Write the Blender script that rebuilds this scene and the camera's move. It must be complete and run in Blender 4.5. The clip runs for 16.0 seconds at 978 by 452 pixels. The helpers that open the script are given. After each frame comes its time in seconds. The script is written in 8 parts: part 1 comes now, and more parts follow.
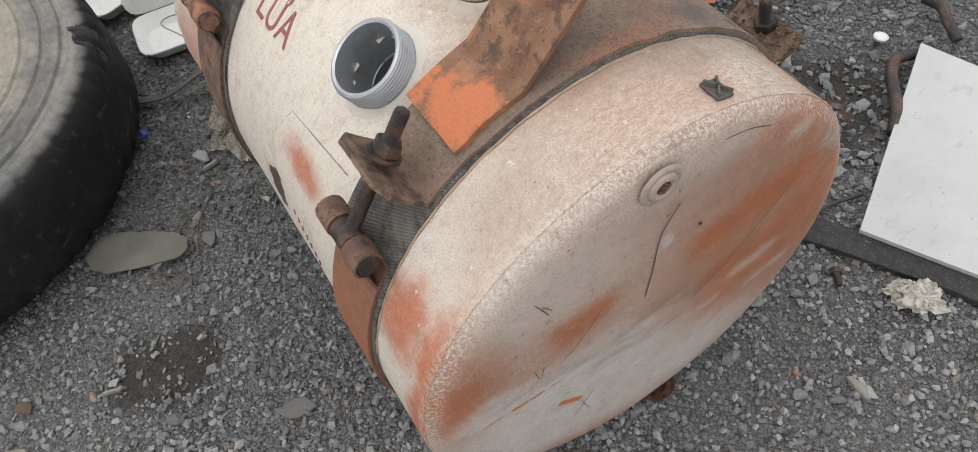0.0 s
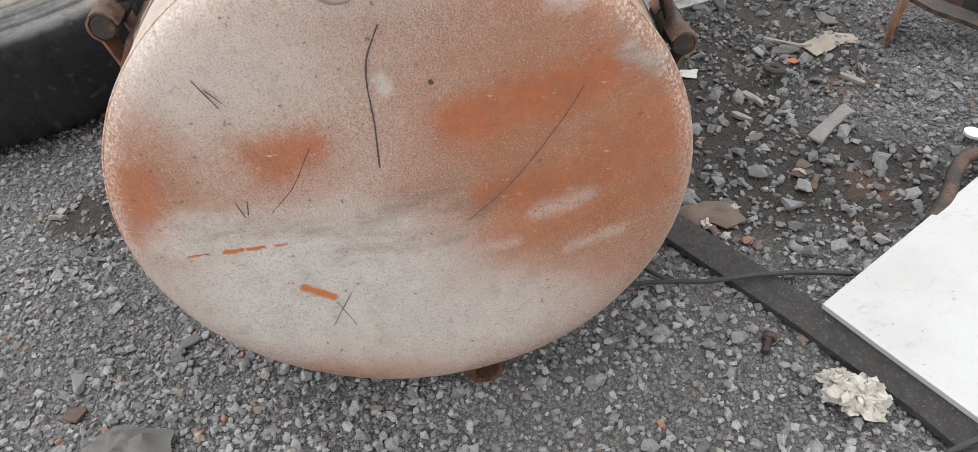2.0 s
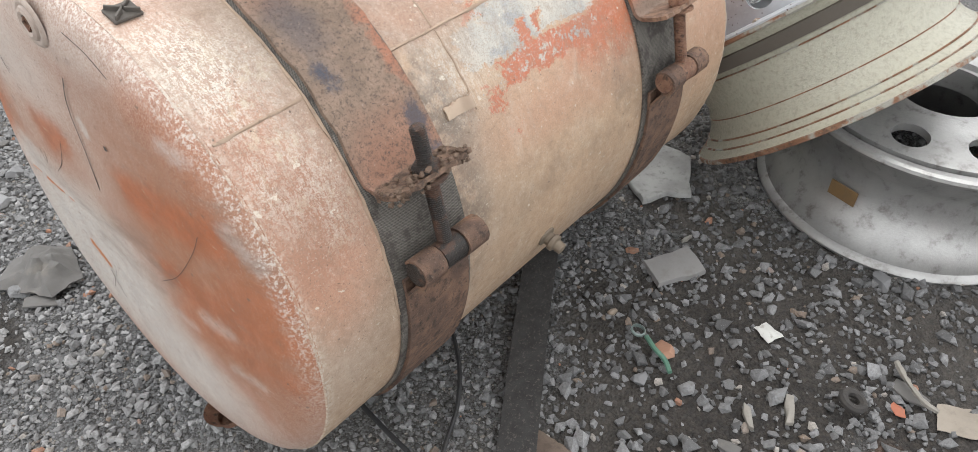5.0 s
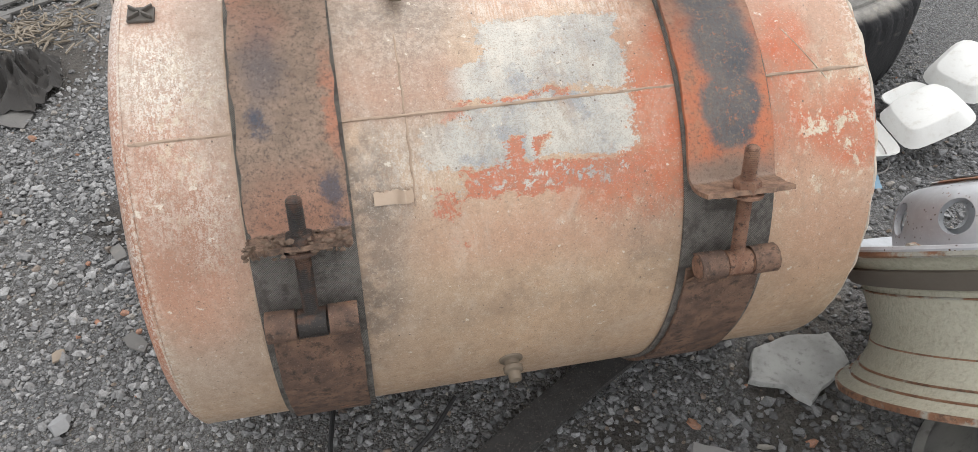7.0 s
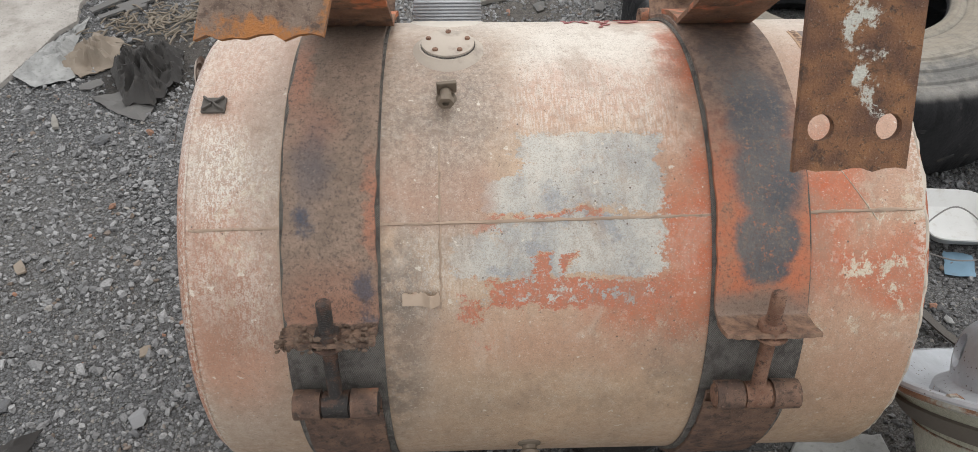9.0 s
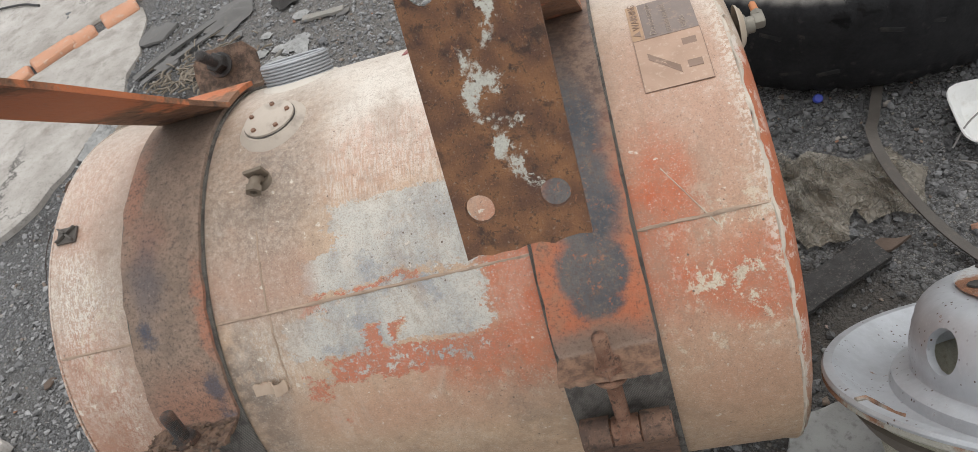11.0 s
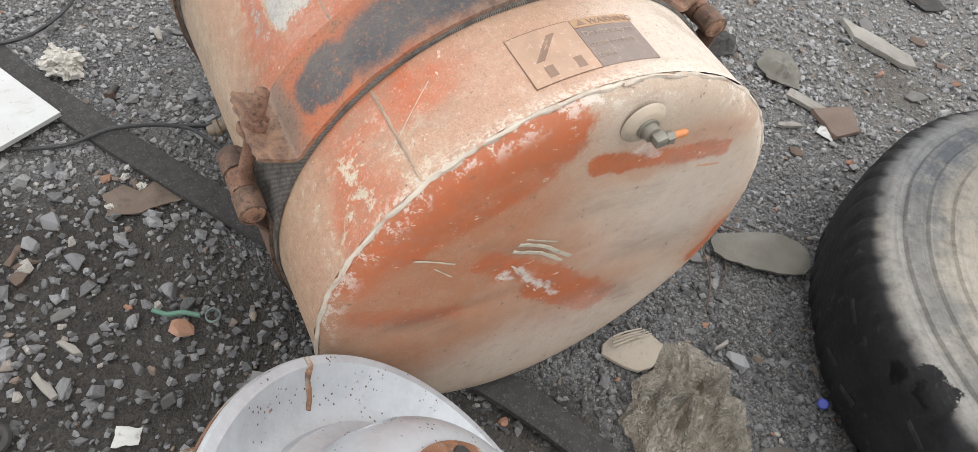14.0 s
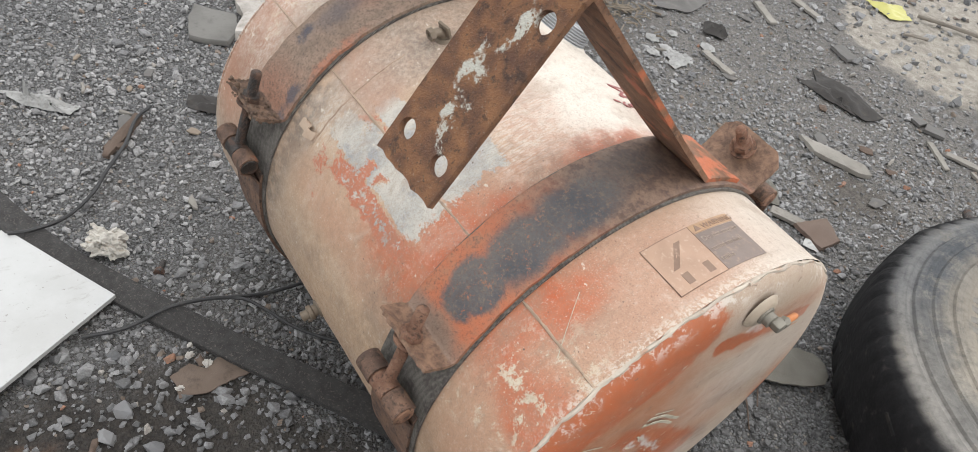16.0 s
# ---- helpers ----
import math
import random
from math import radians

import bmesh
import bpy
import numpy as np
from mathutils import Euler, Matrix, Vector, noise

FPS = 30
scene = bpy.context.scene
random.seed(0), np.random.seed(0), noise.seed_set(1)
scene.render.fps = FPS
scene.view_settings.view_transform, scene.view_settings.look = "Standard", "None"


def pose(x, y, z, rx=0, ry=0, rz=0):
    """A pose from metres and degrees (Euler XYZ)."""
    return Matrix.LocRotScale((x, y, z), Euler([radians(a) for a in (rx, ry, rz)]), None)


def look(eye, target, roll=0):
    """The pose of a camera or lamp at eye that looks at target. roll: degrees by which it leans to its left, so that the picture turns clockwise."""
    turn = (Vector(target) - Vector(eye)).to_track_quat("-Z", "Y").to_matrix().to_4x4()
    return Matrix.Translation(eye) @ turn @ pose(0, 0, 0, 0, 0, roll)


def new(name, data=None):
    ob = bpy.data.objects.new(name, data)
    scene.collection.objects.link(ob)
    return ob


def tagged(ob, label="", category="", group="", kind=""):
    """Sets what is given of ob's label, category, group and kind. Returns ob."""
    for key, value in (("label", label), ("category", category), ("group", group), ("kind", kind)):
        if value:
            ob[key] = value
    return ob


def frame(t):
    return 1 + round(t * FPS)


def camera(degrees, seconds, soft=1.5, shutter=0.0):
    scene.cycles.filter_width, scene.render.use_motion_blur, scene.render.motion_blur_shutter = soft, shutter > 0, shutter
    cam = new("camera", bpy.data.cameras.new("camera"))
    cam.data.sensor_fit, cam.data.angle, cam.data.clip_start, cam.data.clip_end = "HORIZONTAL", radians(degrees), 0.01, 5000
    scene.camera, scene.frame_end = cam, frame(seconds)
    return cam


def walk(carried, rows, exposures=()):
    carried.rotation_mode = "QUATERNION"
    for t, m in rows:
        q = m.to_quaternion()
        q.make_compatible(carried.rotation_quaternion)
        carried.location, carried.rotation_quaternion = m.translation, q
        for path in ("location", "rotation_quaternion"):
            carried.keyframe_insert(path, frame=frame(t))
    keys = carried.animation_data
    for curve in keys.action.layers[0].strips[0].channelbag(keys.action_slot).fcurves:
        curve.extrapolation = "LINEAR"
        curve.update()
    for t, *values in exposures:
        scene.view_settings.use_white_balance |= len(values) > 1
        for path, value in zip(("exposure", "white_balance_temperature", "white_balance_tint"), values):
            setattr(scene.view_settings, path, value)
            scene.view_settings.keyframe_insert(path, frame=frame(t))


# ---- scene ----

cam = camera(65.9, 16.0, soft=0.6)
PATH = [
    (0, (-0.301, 0.342, 1.281), (0.72, -0.142, -0.369), -8.6),
    (0.5, (-0.403, 0.33, 1.206), (0.713, -0.133, -0.388), -3.2),
    (1, (-0.472, 0.269, 1.102), (0.755, -0.122, -0.428), -2.0),
    (1.5, (-0.604, 0.053, 0.978), (0.806, -0.175, -0.422), -4.9),
    (2, (-0.634, -0.085, 0.971), (0.802, -0.131, -0.421), -7.9),
    (2.5, (-0.593, -0.15, 0.971), (0.937, 0.002, -0.308), -5.6),
    (3, (-0.523, -0.248, 1.097), (0.944, 0.144, -0.205), -7.4),
    (3.5, (-0.489, -0.349, 1.101), (0.863, 0.103, -0.303), -6.7),
    (4, (-0.432, -0.593, 1.07), (0.846, 0.141, -0.281), -5.6),
    (4.5, (-0.359, -0.729, 1.07), (0.865, 0.024, -0.322), -4.0),
    (5, (-0.215, -0.786, 1.044), (0.903, 0.153, -0.324), 0.5),
    (5.2, (-0.158, -0.805, 1.065), (0.854, 0.233, -0.312), 2.3),
    (7.3, (0.302, -0.952, 1.108), (0.553, 0.515, -0.228), 1.6),
    (7.5, (0.316, -0.92, 1.111), (0.522, 0.562, -0.216), 2.4),
    (8, (0.35, -0.842, 1.148), (0.513, 0.66, -0.163), 1.9),
    (8.5, (0.354, -0.86, 1.238), (0.465, 0.687, -0.025), 0.7),
    (8.7, (0.351, -0.873, 1.253), (0.435, 0.612, -0.084), 1.1),
    (10.8, (0.812, -0.748, 1.26), (0.324, 0.495, -0.229), -26.2),
    (11, (0.802, -0.743, 1.265), (0.361, 0.539, -0.206), -27.4),
    (11.5, (0.871, -0.732, 1.289), (0.212, 0.645, -0.003), -30.1),
    (12, (1.096, -0.771, 1.292), (0.195, 0.482, 0.019), -15.8),
    (12.5, (1.061, -0.753, 1.257), (0.385, 0.485, -0.161), -0.0),
    (13, (1.0, -0.732, 1.227), (0.291, 0.473, -0.203), 8.0),
    (13.5, (1.186, -0.612, 1.178), (0.282, 0.277, -0.369), 12.5),
    (14, (1.346, -0.473, 1.192), (0.355, 0.281, -0.373), 13.3),
    (14.5, (1.36, -0.444, 1.201), (0.263, 0.294, -0.3), 9.7),
    (15, (1.324, -0.481, 1.243), (0.245, 0.333, -0.231), 11.3),
    (15.5, (1.205, -0.603, 1.284), (0.166, 0.301, -0.166), 12.7),
    (16, (1.163, -0.7, 1.32), (0.134, 0.295, -0.077), 13.8),
]
EXPOSURES = [(0, 0.56), (0.5, 0.63), (1.0, 0.84), (2, 1.0), (3.5, 1.0), (5.0, 1.13), (7.5, 0.84), (8.5, 0.60), (11, 0.54), (12, 0.62), (13, 0.87), (14, 1.08), (15, 1.03), (16, 0.86)]
walk(cam, [(t, look(eye, target, roll)) for t, eye, target, roll in PATH], EXPOSURES)

# ---- light ----
world = bpy.data.worlds.new("overcast")
scene.world = world
world.use_nodes = True
wn, wl = world.node_tree.nodes, world.node_tree.links
wn.clear()
sky = wn.new("ShaderNodeTexSky")
sky.sky_type, sky.sun_disc = "NISHITA", False
sky.sun_elevation, sky.sun_rotation = radians(70), radians(40)
sky.dust_density, sky.ozone_density = 6.0, 1.0
sat = wn.new("ShaderNodeHueSaturation")
sat.inputs["Saturation"].default_value, sat.inputs["Value"].default_value = 0.3, 0.10
cloud = wn.new("ShaderNodeMix")  # an even layer of cloud over most of the sky
cloud.data_type = "RGBA"
cloud.inputs[0].default_value = 0.8
cloud.inputs[7].default_value = (0.97, 0.985, 1.0, 1)
bg = wn.new("ShaderNodeBackground")
bg.inputs["Strength"].default_value = 1.0
wo = wn.new("ShaderNodeOutputWorld")
wl.new(sky.outputs[0], sat.inputs["Color"])
wl.new(sat.outputs[0], cloud.inputs[6])
wl.new(cloud.outputs[2], bg.inputs["Color"])
wl.new(bg.outputs[0], wo.inputs["Surface"])
sun = new("sun", bpy.data.lights.new("sun", "SUN"))
sun.data.energy, sun.data.angle, sun.data.color = 0.5, radians(50), (1.0, 0.98, 0.95)
sun.matrix_world = look((1.6, 1.9, 6.8), (0, 0, 0))


# ---- node helpers ----
class Nodes:
    """Shortcuts for building one node material."""

    def __init__(self, name):
        self.mat = bpy.data.materials.new(name)
        self.mat.use_nodes = True
        self.tree = self.mat.node_tree
        self.bsdf = self.tree.nodes["Principled BSDF"]
        self.out = self.tree.nodes["Material Output"]
        self.coord = self.tree.nodes.new("ShaderNodeTexCoord").outputs["Object"]

    def node(self, kind, **props):
        n = self.tree.nodes.new(kind)
        if "operation" in props:
            n.operation = props["operation"]
        if "use_clamp" in props:
            n.use_clamp = props["use_clamp"]
        if "feature" in props:
            n.feature = props["feature"]
        if "interpolation_type" in props:
            n.interpolation_type = props["interpolation_type"]
        if "data_type" in props:
            n.data_type = props["data_type"]
        if "blend_type" in props:
            n.blend_type = props["blend_type"]
        return n

    def put(self, socket, value):
        if isinstance(value, bpy.types.NodeSocket):
            self.tree.links.new(value, socket)
        elif isinstance(value, (tuple, list)) and len(value) == 3 and socket.type == "RGBA":
            socket.default_value = (*value, 1)
        else:
            socket.default_value = value

    def math(self, op, a, b=0.0, clamp=False):
        n = self.node("ShaderNodeMath", operation=op, use_clamp=clamp)
        self.put(n.inputs[0], a)
        self.put(n.inputs[1], b)
        return n.outputs[0]

    def vec(self, op, a, b=(0, 0, 0)):
        n = self.node("ShaderNodeVectorMath", operation=op)
        self.put(n.inputs[0], a)
        self.put(n.inputs[1], b)
        return n.outputs["Value"] if op == "LENGTH" else n.outputs["Vector"]

    def noise(self, scale, detail=4, rough=0.55, vector=None, distort=0.0, colour=False):
        n = self.node("ShaderNodeTexNoise")
        self.put(n.inputs["Vector"], vector or self.coord)
        n.inputs["Scale"].default_value, n.inputs["Detail"].default_value = scale, detail
        n.inputs["Roughness"].default_value, n.inputs["Distortion"].default_value = rough, distort
        return n.outputs["Color" if colour else "Fac"]

    def voronoi(self, scale, feature="F1", out="Distance", vector=None):
        n = self.node("ShaderNodeTexVoronoi", feature=feature)
        self.put(n.inputs["Vector"], vector or self.coord)
        n.inputs["Scale"].default_value = scale
        return n.outputs[out]

    def ramp(self, fac, lo, hi, a=0.0, b=1.0):
        n = self.node("ShaderNodeMapRange", interpolation_type="SMOOTHSTEP")
        self.put(n.inputs[0], fac)
        for i, v in enumerate((lo, hi, a, b)):
            self.put(n.inputs[i + 1], v)
        return n.outputs[0]

    def mix(self, fac, a, b, blend="MIX"):
        n = self.node("ShaderNodeMix", data_type="RGBA", blend_type=blend)
        self.put(n.inputs[0], fac)
        self.put(n.inputs[6], a)
        self.put(n.inputs[7], b)
        return n.outputs[2]

    def random(self):
        return self.node("ShaderNodeObjectInfo").outputs["Random"]

    def island(self):
        return self.node("ShaderNodeNewGeometry").outputs["Random Per Island"]

    def bump(self, height, strength=0.3, distance=0.002, under=None):
        n = self.node("ShaderNodeBump")
        n.inputs["Strength"].default_value, n.inputs["Distance"].default_value = strength, distance
        self.put(n.inputs["Height"], height)
        if under:
            self.put(n.inputs["Normal"], under)
        return n.outputs[0]

    def spots(self, vector, spots):
        """1 inside soft ellipses: rows of centre (3), radii (3), softness, strength."""
        total = None
        for cx, cy, cz, rx, ry, rz, soft, amount in spots:
            d = self.vec("DIVIDE", self.vec("SUBTRACT", vector, (cx, cy, cz)), (rx, ry, rz))
            m = self.ramp(self.vec("LENGTH", d), 1 + soft, max(1 - soft, 0.0), 0.0, amount)
            total = m if total is None else self.math("MAXIMUM", total, m)
        return total

    def strokes(self, vector, rows):
        """1 along soft strokes of the y-z plane: rows of from (2), to (2), half width, softness, strength."""
        total = None
        for y0, z0, y1, z1, wide, soft, amount in rows:
            by, bz = y1 - y0, z1 - z0
            rel = self.vec("SUBTRACT", vector, (0.0, y0, z0))
            dot = self.node("ShaderNodeVectorMath", operation="DOT_PRODUCT")
            self.put(dot.inputs[0], rel)
            self.put(dot.inputs[1], (0.0, by / (by * by + bz * bz), bz / (by * by + bz * bz)))
            h = self.math("MAXIMUM", self.math("MINIMUM", dot.outputs["Value"], 1.0), 0.0)
            c = self.node("ShaderNodeCombineXYZ")
            self.put(c.inputs[1], self.math("MULTIPLY", h, by))
            self.put(c.inputs[2], self.math("MULTIPLY", h, bz))
            d = self.vec("LENGTH", self.vec("SUBTRACT", rel, c.outputs[0]))
            m = self.ramp(d, wide * (1 + soft), wide * max(1 - soft, 0.0), 0.0, amount)
            total = m if total is None else self.math("MAXIMUM", total, m)
        return total

    def boxes(self, vector, spots):
        """1 inside soft rectangles of the x-y plane: rows of centre (2), half sizes (2), softness, strength."""
        total = None
        for cx, cy, rx, ry, soft, amount in spots:
            d = self.vec("ABSOLUTE", self.vec("DIVIDE", self.vec("SUBTRACT", vector, (cx, cy, 0.0)), (rx, ry, 1.0)))
            s = self.node("ShaderNodeSeparateXYZ")
            self.put(s.inputs[0], d)
            m = self.ramp(self.math("MAXIMUM", s.outputs[0], s.outputs[1]), 1 + soft, max(1 - soft, 0.0), 0.0, amount)
            total = m if total is None else self.math("MAXIMUM", total, m)
        return total

    def done(self, colour, rough=0.6, metal=0.0, normal=None, spec=None):
        self.put(self.bsdf.inputs["Base Color"], colour)
        self.put(self.bsdf.inputs["Roughness"], rough)
        self.put(self.bsdf.inputs["Metallic"], metal)
        if spec is not None:
            self.put(self.bsdf.inputs["Specular IOR Level"], spec)
        if normal:
            self.put(self.bsdf.inputs["Normal"], normal)
        return self.mat


def plain(name, colour, rough=0.6, metal=0.0, vary=0.25, scale=30.0, bump=0.15, dirt=(0.12, 0.10, 0.08), dirty=0.3):
    """A worn surface: a colour with blotches, dirt and fine relief."""
    n = Nodes(name)
    big, fine = n.noise(scale * 0.25, 5), n.noise(scale * 6, 3)
    c = n.mix(n.ramp(big, 0.3, 0.7, 0.0, vary), colour, tuple(v * 0.6 for v in colour))
    c = n.mix(n.ramp(n.noise(scale, 6, 0.65), 0.52, 0.72, 0.0, dirty), c, dirt)
    c = n.mix(n.math("MULTIPLY", fine, 0.25), c, tuple(min(1, v * 1.3 + 0.01) for v in colour))
    return n.done(c, n.ramp(big, 0.2, 0.8, max(rough - 0.12, 0.05), min(rough + 0.12, 1)), metal,
                  n.bump(n.math("ADD", fine, n.noise(scale, 4)), bump, 0.002))


# ---- materials ----
RAD = 0.333  # radius of the tank
LEN = 0.927  # its length

CREAM, ORANGE, PALE = (0.49, 0.338, 0.222), (0.45, 0.10, 0.032), (0.50, 0.475, 0.42)
DUST, SALMON, WORN = (0.25, 0.18, 0.135), (0.43, 0.215, 0.138), (0.63, 0.575, 0.51)


def paint_shell():
    """Layers of old paint on the tank's wall, laid out along its length and round it."""
    n = Nodes("tank_wall_paint")
    s = n.node("ShaderNodeSeparateXYZ")
    n.put(s.inputs[0], n.coord)
    round_ = n.math("MULTIPLY", n.math("ARCTAN2", n.math("MULTIPLY", s.outputs[1], -1), n.math("SUBTRACT", s.outputs[2], RAD)), RAD)
    c = n.node("ShaderNodeCombineXYZ")
    n.put(c.inputs[0], s.outputs[0])
    n.put(c.inputs[1], round_)
    flat = c.outputs[0]
    half = (0.5, 0.5, 0.5)
    soft = n.vec("ADD", flat, n.vec("MULTIPLY", n.vec("SUBTRACT", n.noise(12, 7, 0.7, colour=True), half), (0.10, 0.08, 0.0)))
    torn = n.vec("ADD", flat, n.vec("MULTIPLY", n.vec("SUBTRACT", n.noise(30, 12, 0.78, vector=n.vec("MULTIPLY", flat, (0.8, 1.5, 1)), colour=True), half), (0.085, 0.040, 0.0)))
    torn = n.vec("ADD", torn, n.vec("MULTIPLY", n.vec("SUBTRACT", n.noise(9, 4, 0.6, vector=flat, colour=True), half), (0.05, 0.035, 0.0)))
    flake_noise = n.math("MULTIPLY", n.math("SUBTRACT", n.math("ADD", n.math("MULTIPLY", n.noise(55, 12, 0.8, vector=n.vec("MULTIPLY", flat, (1.0, 0.8, 1))), 0.65), n.math("MULTIPLY", n.noise(170, 8, 0.75), 0.35)), 0.5), 2.6)
    d = math.pi / 180 * RAD  # one degree round the tank

    def sp(x, th, rx, rth, blur=0.35, amount=1.0):
        return (x, th * d, 0.0, rx, rth * d, 1.0, blur, amount)

    def bx(x0, x1, t0, t1, blur=0.06, amount=1.0):
        return ((x0 + x1) / 2, (t0 + t1) / 2 * d, (x1 - x0) / 2, abs(t1 - t0) / 2 * d, blur, amount)

    fine, mid, big = n.noise(170, 4, 0.7), n.noise(30, 7, 0.68), n.noise(5, 5, 0.6)
    col = n.mix(n.ramp(big, 0.3, 0.7), CREAM, (0.40, 0.285, 0.195))
    col = n.mix(n.ramp(mid, 0.48, 0.74, 0.0, 0.35), col, (0.52, 0.43, 0.32))
    # whiter paint over the top and the filler's side
    pale = n.spots(soft, [sp(0.45, -62, 0.5, 54, 0.25, 0.9), sp(0.52, -8, 0.12, 24, 0.4, 0.9), sp(0.06, -12, 0.06, 20, 0.5, 0.5), sp(0.86, -40, 0.12, 38, 0.4, 0.7)])
    col = n.mix(pale, col, WORN)
    ash = n.spots(soft, [sp(0.07, 14, 0.08, 56, 0.35, 0.95), sp(0.85, 5, 0.09, 30, 0.5, 0.4), sp(0.07, 78, 0.08, 25, 0.5, 0.6)])
    col = n.mix(ash, col, (0.385, 0.305, 0.25))
    salmon = n.spots(soft, [sp(0.07, 58, 0.07, 24, 0.5, 0.85), sp(0.06, 6, 0.06, 20, 0.6, 0.5), sp(0.31, 30, 0.06, 12, 0.5, 0.7), sp(0.83, 24, 0.10, 30, 0.6, 0.6), sp(0.50, 12, 0.11, 10, 0.5, 0.55),
                            sp(0.30, 6, 0.05, 9, 0.6, 0.5), sp(0.85, 62, 0.1, 26, 0.6, 0.5), sp(0.62, 20, 0.05, 22, 0.6, 0.65), sp(0.50, 66, 0.18, 8, 0.7, 0.5), sp(0.17, -2, 0.10, 14, 0.6, 0.4)])
    col = n.mix(salmon, col, SALMON)
    col = n.mix(n.spots(soft, [sp(0.075, 60, 0.055, 10, 0.6, 0.9), sp(0.125, 56, 0.02, 14, 0.7, 0.6), sp(0.045, 47, 0.03, 8, 0.7, 0.5)]), col, (0.30, 0.155, 0.10))
    orange = n.spots(soft, [sp(0.625, 46, 0.045, 15, 0.5, 0.9), sp(0.64, -2, 0.032, 14, 0.45, 0.95), sp(0.79, 34, 0.045, 10, 0.5, 0.95), sp(0.87, 52, 0.09, 8, 0.45, 0.9), sp(0.78, 47, 0.045, 12, 0.5, 0.8), sp(0.60, 59, 0.09, 7, 0.5, 0.85),
                            sp(0.62, -26, 0.05, 5, 0.5, 0.7), sp(0.09, -61, 0.045, 9, 0.5, 0.9), sp(0.37, -61, 0.05, 4, 0.6, 0.85), sp(0.03, -75, 0.03, 28, 0.5, 0.9), sp(0.8, -85, 0.1, 20, 0.6, 0.6), sp(0.635, 33, 0.02, 9, 0.5, 0.9)])
    col = n.mix(orange, col, n.mix(n.ramp(mid, 0.35, 0.7), ORANGE, (0.42, 0.16, 0.085)))
    flakes = n.boxes(torn, [bx(0.37, 0.60, 53, 59.5, 0.7), bx(0.335, 0.385, 55, 64, 0.7, 0.62), bx(0.355, 0.40, 63, 70, 0.8, 0.5), bx(0.40, 0.44, 57, 64, 0.9, 0.45), bx(0.41, 0.45, 47.5, 54, 0.5), bx(0.46, 0.475, 48, 54, 0.6), bx(0.36, 0.40, 40, 43, 0.3, 0.8), bx(0.405, 0.52, 40, 42.2, 0.4, 0.7)])
    flakes = n.ramp(n.math("ADD", flakes, n.math("MULTIPLY", flake_noise, -1.0)), 0.56, 0.66)
    col = n.mix(flakes, col, n.mix(n.ramp(fine, 0.4, 0.6), (0.46, 0.14, 0.07), (0.40, 0.155, 0.09)))
    patch = n.boxes(torn, [bx(0.415, 0.59, 22, 39.8, 0.35), bx(0.372, 0.45, 32, 39.8, 0.4), bx(0.39, 0.59, 41, 52, 0.35), bx(0.335, 0.42, 43, 53, 0.6, 0.9), bx(0.35, 0.60, 51, 59.5, 0.5, 0.42), bx(0.33, 0.38, 56, 68, 0.6, 0.30), bx(0.40, 0.44, 55, 58, 0.8, 0.5), bx(0.495, 0.55, 55, 58, 0.8, 0.5)])
    holes = n.boxes(torn, [bx(0.425, 0.445, 47.5, 51.5, 0.15), bx(0.462, 0.478, 48, 51.5, 0.2)])
    patch = n.math("MULTIPLY", patch, n.math("SUBTRACT", 1.0, holes))
    patch = n.math("MULTIPLY", n.ramp(n.math("ADD", patch, flake_noise), 0.46, 0.56), n.ramp(n.noise(48, 10, 0.75), 0.66, 0.56, 0.45, 1.0))
    grey = n.mix(n.ramp(n.noise(16, 9, 0.72, vector=n.vec("MULTIPLY", flat, (1.0, 0.6, 1))), 0.35, 0.66), PALE, (0.335, 0.33, 0.31))
    col = n.mix(patch, col, n.mix(n.ramp(n.noise(13, 9, 0.75), 0.54, 0.66, 0, 0.75), grey, (0.235, 0.255, 0.275)))
    # wear streaks running down over the top
    streak = n.math("MULTIPLY", n.ramp(n.noise(330, 6, 0.75, vector=n.vec("MULTIPLY", flat, (1.0, 0.12, 1.0))), 0.42, 0.56), n.ramp(n.noise(60, 6, 0.7), 0.36, 0.52))
    area = n.math("MAXIMUM", n.boxes(soft, [bx(0.40, 0.61, -16, 23, 0.3, 1.0)]), n.spots(soft, [sp(0.33, 46, 0.03, 12, 0.6, 0.7), sp(0.50, 30, 0.02, 5, 0.6, 0.5)]))
    col = n.mix(n.math("MULTIPLY", n.math("MULTIPLY", streak, area), 0.6), col, (0.62, 0.575, 0.505))
    bitty = n.math("ADD", n.math("MULTIPLY", n.noise(230, 8, 0.8, vector=n.vec("MULTIPLY", flat, (1.0, 0.34, 1.0))), 0.6), n.math("MULTIPLY", n.noise(520, 4, 0.7), 0.4))
    scuff = n.math("MULTIPLY", n.ramp(bitty, 0.475, 0.53), n.spots(soft, [sp(0.065, 30, 0.035, 11, 0.7, 1.0), sp(0.105, 33, 0.022, 9, 0.8, 0.7), sp(0.10, 52, 0.03, 14, 0.8, 0.5), sp(0.05, 52, 0.02, 8, 0.8, 0.5), sp(0.06, -2, 0.05, 18, 0.7, 0.45), sp(0.295, 50, 0.03, 9, 0.7, 0.8)]))
    col = n.mix(scuff, col, (0.615, 0.57, 0.50))
